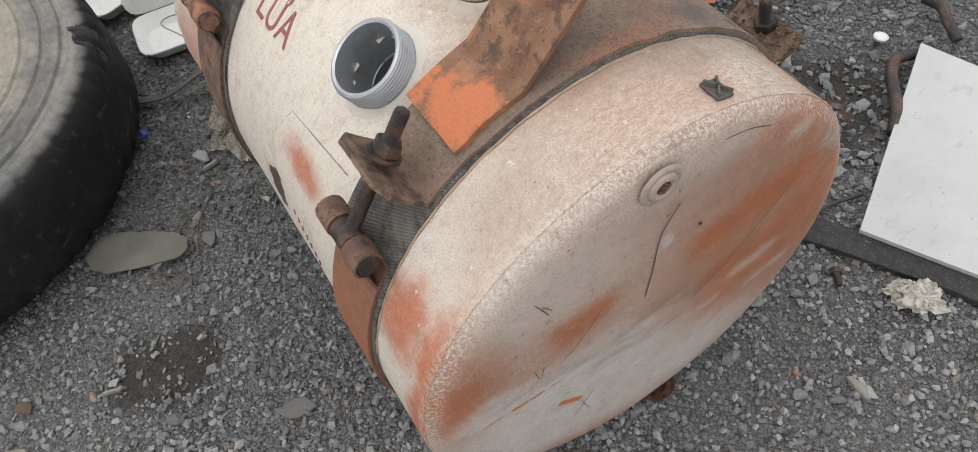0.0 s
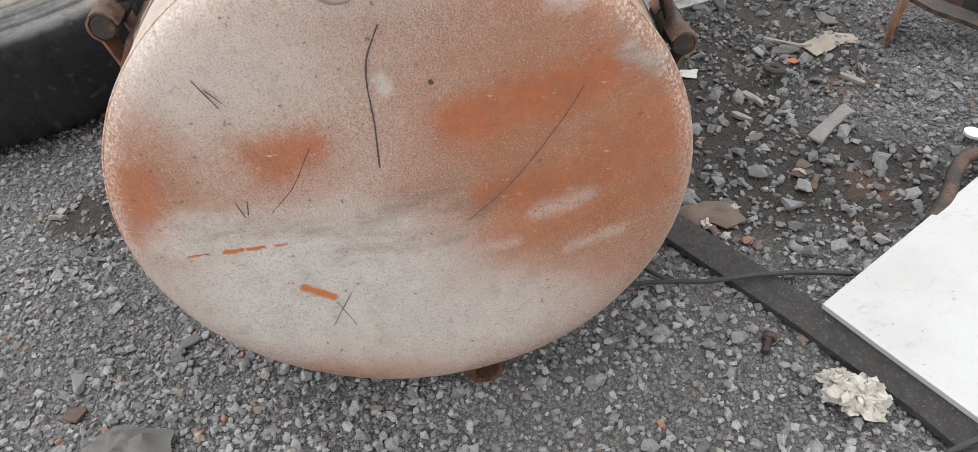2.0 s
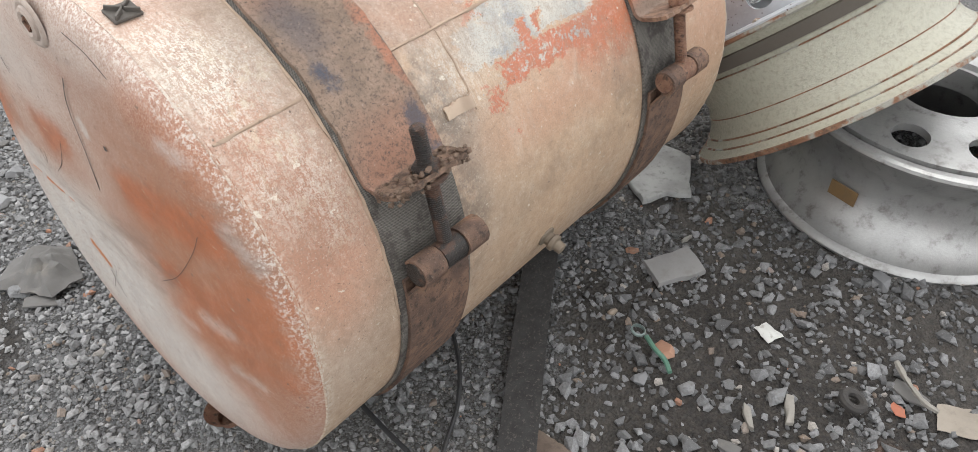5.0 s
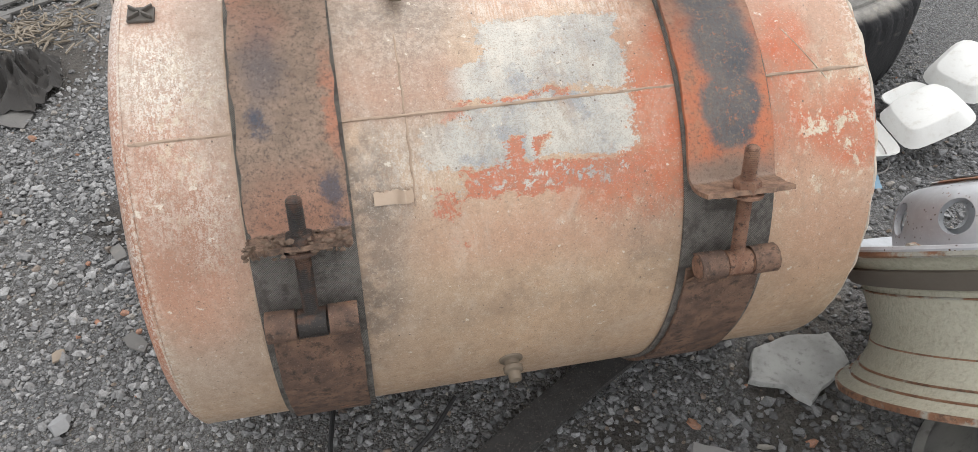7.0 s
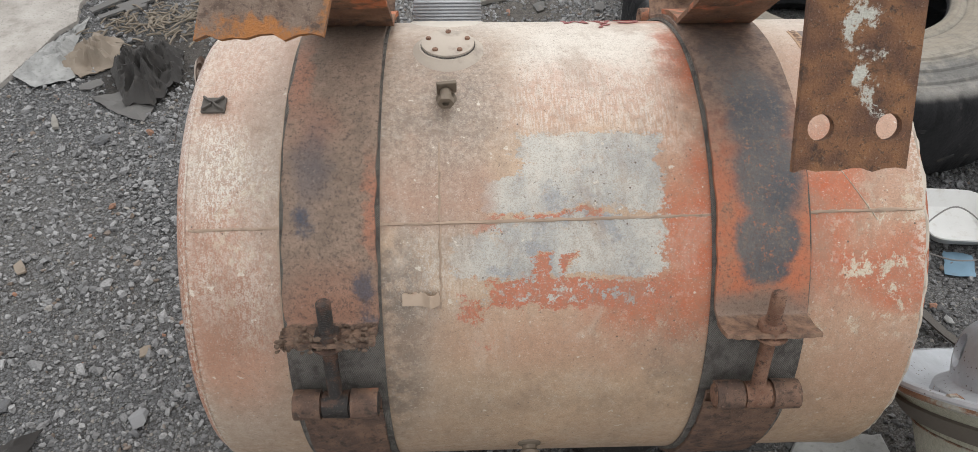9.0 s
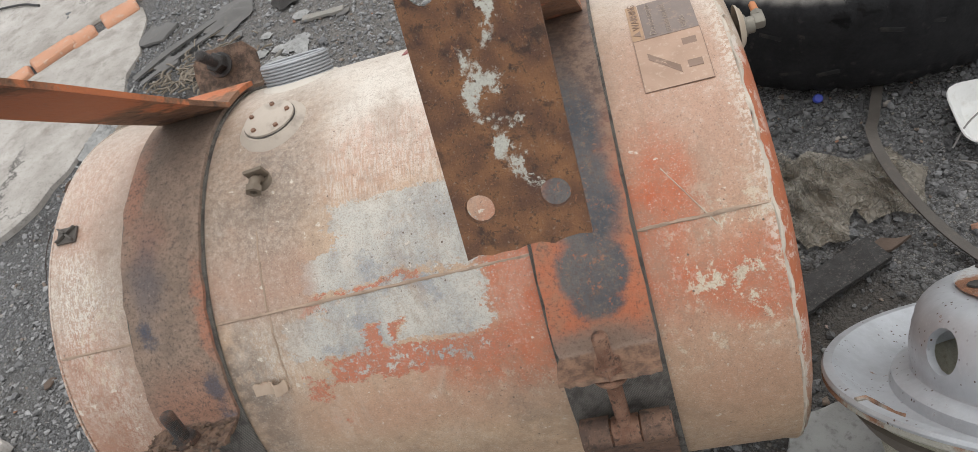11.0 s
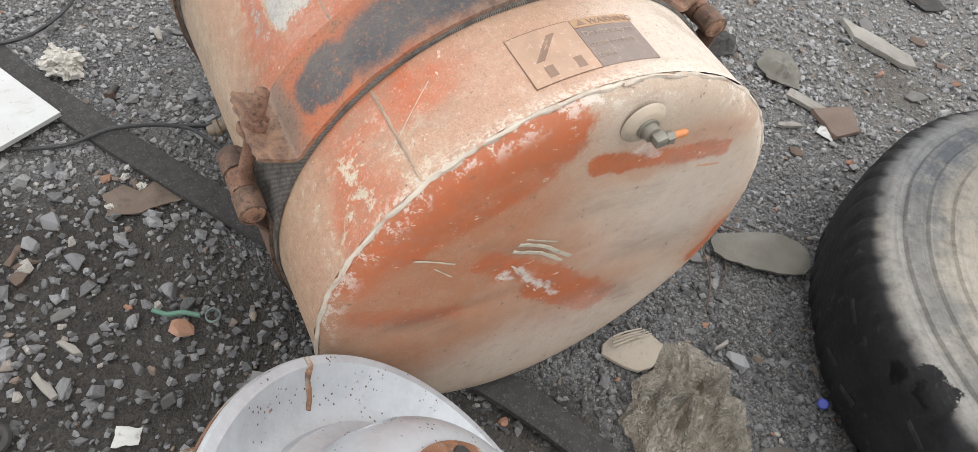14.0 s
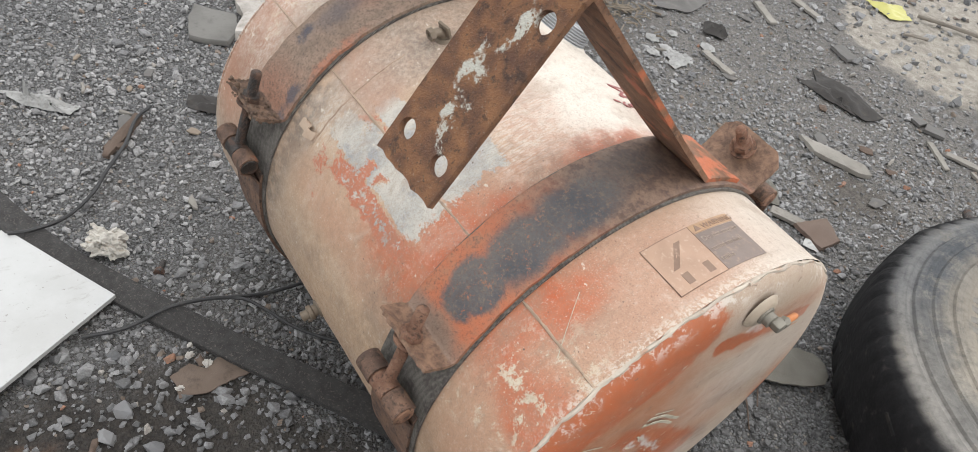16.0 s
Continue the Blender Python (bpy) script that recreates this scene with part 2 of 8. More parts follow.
    # peeled chips near the outlet's end
    peel = n.math("MULTIPLY", n.ramp(n.noise(40, 12, 0.8, vector=n.vec("MULTIPLY", flat, (1.0, 0.7, 1.0))), 0.535, 0.56), n.spots(soft, [sp(0.86, 50, 0.06, 14, 0.6, 1.0), sp(0.10, 44, 0.05, 20, 0.7, 0.6), sp(0.72, 66, 0.2, 5, 0.6, 0.6)]))
    col = n.mix(peel, col, (0.55, 0.475, 0.36))
    col = n.mix(n.math("MULTIPLY", n.boxes(soft, [bx(0.245, 0.372, 28, 41.5, 0.25, 0.85)]), n.ramp(mid, 0.3, 0.6, 0.65, 1.0)), col, (0.365, 0.215, 0.15))
    # dust round the gauge and fittings, grime along the straps
    dust = n.spots(soft, [sp(0.315, 12, 0.105, 22, 0.35, 0.95), sp(0.34, -6, 0.09, 12, 0.4, 0.7), sp(0.39, 2, 0.04, 12, 0.6, 0.5), sp(0.275, 66, 0.040, 34, 0.7, 0.55), sp(0.22, -20, 0.06, 16, 0.6, 0.5), sp(0.32, 44, 0.04, 8, 0.6, 0.6), sp(0.12, 30, 0.03, 30, 0.7, 0.5)])
    dust = n.math("MAXIMUM", dust, n.boxes(soft, [bx(0.245, 0.392, -8, 26, 0.22, 1.0)]))
    col = n.mix(n.math("MULTIPLY", dust, n.ramp(mid, 0.25, 0.6, 0.7, 1.0)), col, n.mix(n.ramp(n.noise(160, 9, 0.82), 0.40, 0.60), (0.235, 0.18, 0.14), (0.40, 0.32, 0.255)))
    stain = n.spots(soft, [sp(0.27, 56, 0.03, 14, 0.7, 0.8), sp(0.265, 78, 0.035, 16, 0.7, 0.75), sp(0.60, 74, 0.03, 10, 0.8, 0.4), sp(0.63, 10, 0.02, 20, 0.7, 0.4), sp(0.335, 20, 0.05, 4, 0.7, 0.5), sp(0.50, 84, 0.3, 3, 0.9, 0.25), sp(0.335, 10, 0.03, 6, 0.6, 0.6)])
    col = n.mix(n.math("MULTIPLY", stain, n.ramp(n.noise(48, 6, 0.7), 0.35, 0.6)), col, (0.13, 0.105, 0.085))
    col = n.mix(n.ramp(fine, 0.66, 0.72, 0.0, 0.6), col, (0.12, 0.085, 0.06))
    col = n.mix(n.math("MULTIPLY", n.ramp(n.noise(80, 3, 0.5), 0.70, 0.72), 0.8), col, (0.60, 0.54, 0.45))
    grain = n.noise(560, 2, 0.6)
    col = n.mix(n.ramp(grain, 0.48, 0.62, 0.0, 0.34), col, (0.20, 0.135, 0.095))
    col = n.mix(n.ramp(n.noise(420, 3, 0.7, vector=n.vec("ADD", n.coord, (2, 5, 1))), 0.58, 0.66, 0.0, 0.32), col, (0.64, 0.57, 0.49))
    runs = n.noise(60, 5, 0.7, vector=n.vec("MULTIPLY", flat, (1.0, 0.16, 1.0)))
    col = n.mix(n.ramp(runs, 0.54, 0.72, 0.0, 0.30), col, (0.26, 0.19, 0.135))
    wash = n.noise(11, 10, 0.72, vector=n.vec("MULTIPLY", flat, (1.0, 0.55, 1.0)), distort=0.6)
    col = n.mix(n.ramp(wash, 0.52, 0.66, 0.0, 0.42), col, (0.27, 0.185, 0.13))
    col = n.mix(n.ramp(wash, 0.46, 0.34, 0.0, 0.22), col, (0.54, 0.46, 0.38))
    col = n.mix(n.ramp(n.noise(27, 12, 0.8), 0.60, 0.64, 0.0, 0.25), col, (0.36, 0.19, 0.125))
    mottle = n.noise(75, 12, 0.82)
    col = n.mix(n.ramp(mottle, 0.51, 0.62, 0.0, 0.26), col, (0.215, 0.15, 0.11))
    col = n.mix(n.ramp(mottle, 0.46, 0.36, 0.0, 0.24), col, (0.60, 0.53, 0.45))
    where = n.noise(9, 6, 0.65)
    pits = n.math("MULTIPLY", n.ramp(n.noise(240, 5, 0.7, vector=n.vec("ADD", n.coord, (1, 4, 9))), 0.61, 0.67), n.ramp(where, 0.38, 0.56, 0.15, 1.0))
    col = n.mix(n.math("MULTIPLY", pits, 0.8), col, (0.13, 0.088, 0.062))
    flecks = n.math("MULTIPLY", n.ramp(n.noise(200, 8, 0.75, vector=n.vec("ADD", n.coord, (3, 7, 1))), 0.60, 0.66), n.ramp(where, 0.60, 0.42, 0.15, 1.0))
    col = n.mix(n.math("MULTIPLY", flecks, 0.55), col, (0.62, 0.56, 0.48))
    spatter = n.ramp(n.voronoi(60), 0.09, 0.06)
    col = n.mix(n.math("MULTIPLY", spatter, n.ramp(n.noise(6, 3), 0.5, 0.6)), col, (0.13, 0.09, 0.065))
    gone = n.ramp(n.spots(torn, [sp(0.455, -79, 0.022, 5, 0.4, 1.0), sp(0.438, -82, 0.012, 4, 0.4, 1.0)]), 0.4, 0.6)
    col = n.mix(gone, col, (0.075, 0.055, 0.05))
    # scuffed bright edges at both ends
    ends = n.math("MAXIMUM", n.ramp(s.outputs[0], 0.040, 0.022), n.math("MULTIPLY", n.ramp(s.outputs[0], 0.880, 0.900), n.ramp(round_, 62 * d, 44 * d)))
    col = n.mix(n.math("MULTIPLY", ends, n.math("MULTIPLY", n.ramp(n.noise(190, 9, 0.75), 0.47, 0.56), 0.65)), col, (0.60, 0.55, 0.475))
    rel = n.bump(n.math("ADD", n.math("ADD", n.math("MULTIPLY", fine, 0.8), n.math("MULTIPLY", mottle, 0.8)), n.math("SUBTRACT", n.math("MULTIPLY", n.math("ADD", patch, flakes), 0.6), pits)), 0.4, 0.0015)
    return n.done(col, n.ramp(mottle, 0.3, 0.7, 0.32, 0.62), 0.0, rel)


def paint_end(name, base, haze, strokes, pale_spots, pale_strokes, grime, marks, speckle, crisp, rim):
    """Sprayed and scuffed paint on a flat end of the tank; spots and strokes lie by y and z."""
    n = Nodes(name)
    at = n.vec("MULTIPLY", n.coord, (0.0, 1.0, 1.0))
    half = (0.5, 0.5, 0.5)
    soft = n.vec("ADD", at, n.vec("MULTIPLY", n.vec("SUBTRACT", n.noise(9, 8, 0.7, colour=True), half), (0, 0.10, 0.07)))
    torn = n.vec("ADD", at, n.vec("MULTIPLY", n.vec("SUBTRACT", n.noise(24, 10, 0.78, colour=True), half), (0, 0.06, 0.045)))
    fine, mid = n.noise(520, 3, 0.6), n.noise(24, 8, 0.72)
    coarse = n.noise(190, 6, 0.7)
    col = n.mix(n.ramp(n.noise(4, 5), 0.35, 0.65), base, tuple(v * 0.86 for v in base))
    pale = n.math("MAXIMUM", n.spots(soft, pale_spots), n.strokes(torn, pale_strokes))
    pale = n.math("MULTIPLY", pale, n.ramp(coarse, 0.36, 0.52, 0.45, 1.0))
    rust = n.math("MULTIPLY", n.spots(soft, haze), n.ramp(mid, 0.25, 0.6, 0.75, 1.0))
    col = n.mix(rust, col, n.mix(coarse, (0.30, 0.118, 0.052), (0.40, 0.185, 0.10)))
    core = n.strokes(torn if crisp else soft, strokes)
    if crisp:  # flaking border
        core = n.ramp(n.math("ADD", core, n.math("MULTIPLY", n.math("SUBTRACT", n.noise(60, 12, 0.78), 0.5), 1.2)), 0.28, 0.80)
    else:  # sprayed border
        core = n.math("MULTIPLY", n.ramp(n.math("ADD", core, n.math("MULTIPLY", n.math("SUBTRACT", n.math("ADD", n.math("MULTIPLY", coarse, 0.5), n.math("MULTIPLY", fine, 0.5)), 0.5), 1.1)), 0.10, 1.15), 0.85)
    col = n.mix(core, col, n.mix(n.ramp(mid, 0.35, 0.7), (0.385, 0.098, 0.032) if crisp else (0.43, 0.108, 0.024), (0.325, 0.105, 0.045)))
    col = n.mix(n.math("MULTIPLY", core, n.ramp(n.noise(15, 10, 0.75), 0.48, 0.72, 0.0, 0.55)), col, (0.40, 0.20, 0.12))
    clean = n.math("SUBTRACT", 1.0, n.math("MULTIPLY", pale, 0.8))
    spray = n.math("MULTIPLY", n.ramp(n.math("ADD", n.math("MULTIPLY", fine, 0.7), n.math("MULTIPLY", coarse, 0.3)), 0.46, 0.56), n.math("MULTIPLY", n.ramp(n.noise(3.0, 4), 0.32, 0.62, 0.5, 1.0), n.math("MULTIPLY", clean, speckle)))
    col = n.mix(spray, col, (0.25, 0.098, 0.055))
    col = n.mix(pale, col, n.mix(n.ramp(mid, 0.3, 0.7), (0.55, 0.52, 0.475), (0.45, 0.425, 0.40)))
    col = n.mix(n.math("MULTIPLY", n.ramp(n.noise(480, 2, vector=n.vec("ADD", n.coord, (3, 1, 2))), 0.60, 0.66), n.math("MULTIPLY", n.math("SUBTRACT", 1.0, core), 0.30 if speckle > 0.5 else 0.15)), col, (0.66, 0.62, 0.57))
    pepper = n.ramp(n.noise(430, 5, 0.75, vector=n.vec("ADD", n.coord, (5, 2, 8))), 0.545, 0.61)
    col = n.mix(n.math("MULTIPLY", pepper, 0.62 if speckle > 0.5 else 0.22), col, (0.235, 0.112, 0.072))
    # wiped dirt, in long smears
    long = n.vec("MULTIPLY", n.vec("ADD", at, n.vec("MULTIPLY", n.noise(3, 3, colour=True), (0, 0.12, 0.12))), (1, 1.2, 9))
    smear = n.math("MULTIPLY", n.strokes(soft, grime), n.ramp(n.noise(9, 7, 0.7, vector=long), 0.38, 0.62, 0.25, 1.0))
    col = n.mix(smear, col, (0.185, 0.125, 0.095))
    col = n.mix(n.ramp(n.noise(7, 6, 0.65, vector=long), 0.58, 0.74, 0.0, 0.35), col, (0.20, 0.145, 0.115))
    col = n.mix(n.ramp(n.noise(16, 9, 0.75, vector=long), 0.66, 0.69, 0.0, 0.6), col, (0.56, 0.51, 0.44))
    col = n.mix(n.ramp(n.noise(90, 4), 0.68, 0.71, 0, 0.75), col, (0.12, 0.08, 0.06))
    col = n.mix(n.ramp(n.noise(45, 9, 0.75), 0.50, 0.66, 0, 0.25), col, (0.24, 0.16, 0.12))
    chip = n.math("MULTIPLY", n.ramp(n.noise(60, 10, 0.78, vector=n.vec("MULTIPLY", at, (1, 0.7, 1.4))), 0.60, 0.62), n.math("MAXIMUM", core, 0.10))
    col = n.mix(chip, col, (0.50, 0.43, 0.34))
    col = n.mix(n.strokes(n.vec("ADD", at, n.vec("MULTIPLY", n.vec("SUBTRACT", n.noise(120, 4, 0.7, colour=True), half), (0, 0.008, 0.008))), marks), col, (0.46, 0.14, 0.03))
    off = n.vec("LENGTH", n.vec("SUBTRACT", at, (0, 0, RAD)))
    up = n.node("ShaderNodeSeparateXYZ")
    n.put(up.inputs[0], at)
    edge = n.math("MULTIPLY", n.ramp(off, 0.304, 0.328), n.ramp(n.noise(230 if speckle > 0.5 else 42, 12, 0.8), 0.49 if speckle > 0.5 else 0.52, 0.56, 0.0, 0.75))
    edge = n.math("MULTIPLY", edge, n.ramp(up.outputs[2], 0.22, 0.45, 0.25, 1.0))
    col = n.mix(n.math("MULTIPLY", edge, rim), col, (0.62, 0.585, 0.53))
    rel = n.bump(n.math("ADD", n.math("ADD", fine, coarse), n.math("ADD", n.noise(6, 3), n.math("MULTIPLY", core, 0.6 if crisp else 0.0))), 0.25, 0.0012)
    return n.done(col, n.ramp(mid, 0.2, 0.8, 0.45, 0.65), 0.0, rel)


def rusty(name, paint, cover, spots=None, rust=(0.16, 0.075, 0.04), light=(0.27, 0.145, 0.085), deep=(0.055, 0.032, 0.022), rough=0.8, scale=26):
    """Rusted steel with what is left of its paint; cover: 0 bare to 1 all painted."""
    n = Nodes(name)
    big, mid, fine = n.noise(scale * 0.35, 5, 0.6), n.noise(scale, 7, 0.7), n.noise(scale * 9, 4, 0.6)
    c = n.mix(n.ramp(mid, 0.35, 0.65), rust, light)
    c = n.mix(n.ramp(n.noise(scale * 1.7, 5, 0.6), 0.52, 0.68, 0.0, 0.8), c, deep)
    left = n.ramp(n.math("ADD", n.math("MULTIPLY", big, 0.6), n.math("MULTIPLY", mid, 0.4)), 0.5 - (cover - 0.5) * 0.5 - 0.03, 0.5 - (cover - 0.5) * 0.5 + 0.03)
    if spots:
        ragged = n.vec("ADD", n.coord, n.vec("MULTIPLY", n.vec("SUBTRACT", n.noise(26, 7, 0.75, colour=True), (0.5, 0.5, 0.5)), (0.09, 0.09, 0.09)))
        left = n.math("MAXIMUM", left, n.spots(ragged, spots))
    c = n.mix(left, c, n.mix(n.ramp(fine, 0.4, 0.7, 0, 0.4), paint, tuple(v * 0.7 for v in paint)))
    c = n.mix(n.ramp(fine, 0.6, 0.72, 0.0, 0.5), c, (0.30, 0.24, 0.19))
    pitted = n.noise(scale * 4, 10, 0.82)
    bare = n.math("SUBTRACT", 1.0, n.math("MULTIPLY", left, 0.85))
    c = n.mix(n.math("MULTIPLY", n.ramp(pitted, 0.52, 0.60, 0.0, 0.75), bare), c, deep)
    c = n.mix(n.math("MULTIPLY", n.ramp(pitted, 0.44, 0.34, 0.0, 0.65), bare), c, tuple(min(1, v * 1.6) for v in light))
    return n.done(c, n.math("SUBTRACT", rough, n.math("MULTIPLY", left, 0.2)), 0.0, n.bump(n.math("SUBTRACT", n.math("ADD", mid, fine), pitted), 0.6, 0.004))


M_WALL = paint_shell()
# rust-red spray and bare patches, placed by y and z on each end
M_END_A = paint_end("tank_end_paint", (0.50, 0.405, 0.345),
                    [(0, -0.20, 0.40, 1, 0.19, 0.22, 0.6, 1.0), (0, -0.165, 0.55, 1, 0.12, 0.09, 0.6, 0.7), (0, -0.02, 0.56, 1, 0.14, 0.08, 0.9, 0.3), (0, 0.275, 0.44, 1, 0.06, 0.11, 0.6, 0.75), (0, 0.12, 0.44, 1, 0.09, 0.05, 0.7, 0.55), (0, 0.17, 0.055, 1, 0.14, 0.035, 0.6, 0.7), (0, 0.2, 0.41, 1, 0.10, 0.03, 0.8, 0.5)],
                    [(-0.075, 0.452, -0.22, 0.487, 0.034, 0.8, 1.0), (-0.07, 0.448, -0.11, 0.452, 0.022, 0.8, 1.0), (0.135, 0.440, 0.095, 0.452, 0.026, 0.9, 1.0), (0.29, 0.44, 0.30, 0.37, 0.028, 0.7, 0.9), (-0.08, 0.345, -0.13, 0.345, 0.024, 0.9, 1.0), (-0.12, 0.338, -0.29, 0.385, 0.036, 0.9, 0.8), (-0.10, 0.285, -0.29, 0.315, 0.030, 1.0, 0.7), (-0.14, 0.60, -0.21, 0.56, 0.03, 0.9, 0.5), (-0.24, 0.40, -0.29, 0.44, 0.04, 0.8, 0.7),
                     (-0.09, 0.235, -0.22, 0.20, 0.03, 0.9, 0.5)],
                    [(0, 0.13, 0.235, 1, 0.17, 0.12, 0.45, 1.0), (0, 0.15, 0.555, 1, 0.10, 0.06, 0.8, 0.5), (0, -0.01, 0.15, 1, 0.17, 0.08, 0.7, 0.85), (0, 0.235, 0.35, 1, 0.06, 0.04, 0.6, 0.9), (0, 0.02, 0.62, 1, 0.14, 0.03, 0.8, 0.4)],
                    [(-0.14, 0.308, -0.20, 0.325, 0.010, 1.0, 0.42), (-0.05, 0.262, -0.11, 0.270, 0.009, 1.0, 0.4), (-0.18, 0.24, -0.24, 0.26, 0.008, 0.9, 0.4), (-0.25, 0.505, -0.28, 0.478, 0.010, 0.8, 0.55), (-0.17, 0.572, -0.20, 0.562, 0.008, 0.9, 0.5), (0.005, 0.52, 0.0, 0.505, 0.006, 0.9, 0.7)],
                    [(0.06, 0.335, -0.04, 0.372, 0.014, 0.9, 0.5), (0.10, 0.300, -0.03, 0.300, 0.016, 0.9, 0.4), (0.14, 0.345, 0.05, 0.315, 0.010, 0.9, 0.45), (0.0, 0.36, -0.06, 0.33, 0.012, 0.9, 0.45), (-0.03, 0.29, -0.13, 0.37, 0.008, 0.9, 0.6), (-0.24, 0.51, -0.29, 0.47, 0.018, 0.9, 0.6), (0.22, 0.36, 0.12, 0.35, 0.012, 0.9, 0.4), (0.1, 0.62, -0.02, 0.665, 0.010, 0.9, 0.4)],
                    [(0.265, 0.325, 0.240, 0.326, 0.0016, 0.6, 0.9), (0.221, 0.325, 0.203, 0.325, 0.0032, 0.5, 1.0), (0.195, 0.324, 0.178, 0.324, 0.003, 0.5, 1.0), (0.163, 0.323, 0.150, 0.323, 0.0018, 0.6, 0.9), (0.150, 0.247, 0.121, 0.223, 0.0060, 0.5, 0.95)], 0.85, False, 0.9)
M_END_B = paint_end("tank_end_paint_scuffed", (0.45, 0.36, 0.275),
                    [(0, -0.20, 0.47, 1, 0.17, 0.19, 0.5, 1.0), (0, -0.18, 0.30, 1, 0.15, 0.13, 0.6, 0.85), (0, 0.10, 0.545, 1, 0.13, 0.035, 0.6, 0.6), (0, -0.06, 0.38, 1, 0.14, 0.09, 0.6, 0.75), (0, 0.04, 0.26, 1, 0.12, 0.10, 0.7, 0.6), (0, 0.29, 0.29, 1, 0.05, 0.09, 0.6, 0.6), (0, -0.12, 0.22, 1, 0.1, 0.07, 0.8, 0.4)],
                    [(-0.075, 0.625, -0.255, 0.550, 0.042, 0.5, 1.0), (-0.11, 0.585, -0.25, 0.520, 0.044, 0.5, 0.95), (-0.24, 0.53, -0.295, 0.47, 0.040, 0.7, 0.7), (-0.01, 0.564, 0.19, 0.523, 0.017, 0.6, 0.95), (-0.13, 0.435, -0.02, 0.345, 0.022, 0.7, 0.85), (-0.03, 0.335, 0.09, 0.225, 0.036, 0.6, 0.95), (-0.29, 0.40, -0.16, 0.33, 0.022, 0.8, 0.65), (0.275, 0.235, 0.305, 0.31, 0.018, 0.7, 0.9)],
                    [(0, 0.17, 0.42, 1, 0.14, 0.11, 0.6, 0.35), (0, 0.02, 0.16, 1, 0.22, 0.08, 0.7, 0.35), (0, 0.03, 0.615, 1, 0.055, 0.035, 0.4, 0.2)],
                    [(-0.075, 0.39, -0.03, 0.325, 0.005, 0.8, 0.9), (-0.10, 0.395, -0.085, 0.375, 0.004, 0.8, 0.9), (-0.02, 0.33, 0.0, 0.29, 0.004, 0.8, 0.8), (0.045, 0.575, 0.075, 0.552, 0.006, 0.8, 0.6)],
                    [(-0.05, 0.50, 0.10, 0.47, 0.02, 0.9, 0.35), (-0.24, 0.36, -0.16, 0.30, 0.015, 0.9, 0.5), (0.10, 0.36, 0.22, 0.30, 0.03, 0.9, 0.35), (0.10, 0.25, 0.16, 0.18, 0.014, 0.9, 0.6), (-0.14, 0.47, -0.03, 0.42, 0.012, 0.9, 0.5)],
                    [(0.16, 0.50, 0.20, 0.49, 0.002, 0.6, 0.6)], 0.3, True, 0.75)
M_RUST = rusty("rusted_steel", (0.19, 0.085, 0.045), 0.2, rust=(0.145, 0.068, 0.041), light=(0.27, 0.15, 0.098), deep=(0.028, 0.017, 0.013), scale=60)
M_DARKRUST = rusty("oily_rusted_steel", (0.020, 0.016, 0.014), 0.56, rust=(0.062, 0.035, 0.025), light=(0.16, 0.082, 0.050), deep=(0.022, 0.016, 0.013), rough=0.62, scale=50)


def bent_out(n):
    """1 on what stands off the tank's wall: the bent ends, where paint has gone."""
    off = n.vec("LENGTH", n.vec("SUBTRACT", n.vec("MULTIPLY", n.coord, (0, 1, 1)), (0, 0, RAD)))
    return n.ramp(n.math("ADD", off, n.math("MULTIPLY", n.math("SUBTRACT", n.noise(40, 8, 0.75), 0.5), 0.02)), RAD + 0.0115, RAD + 0.0150)


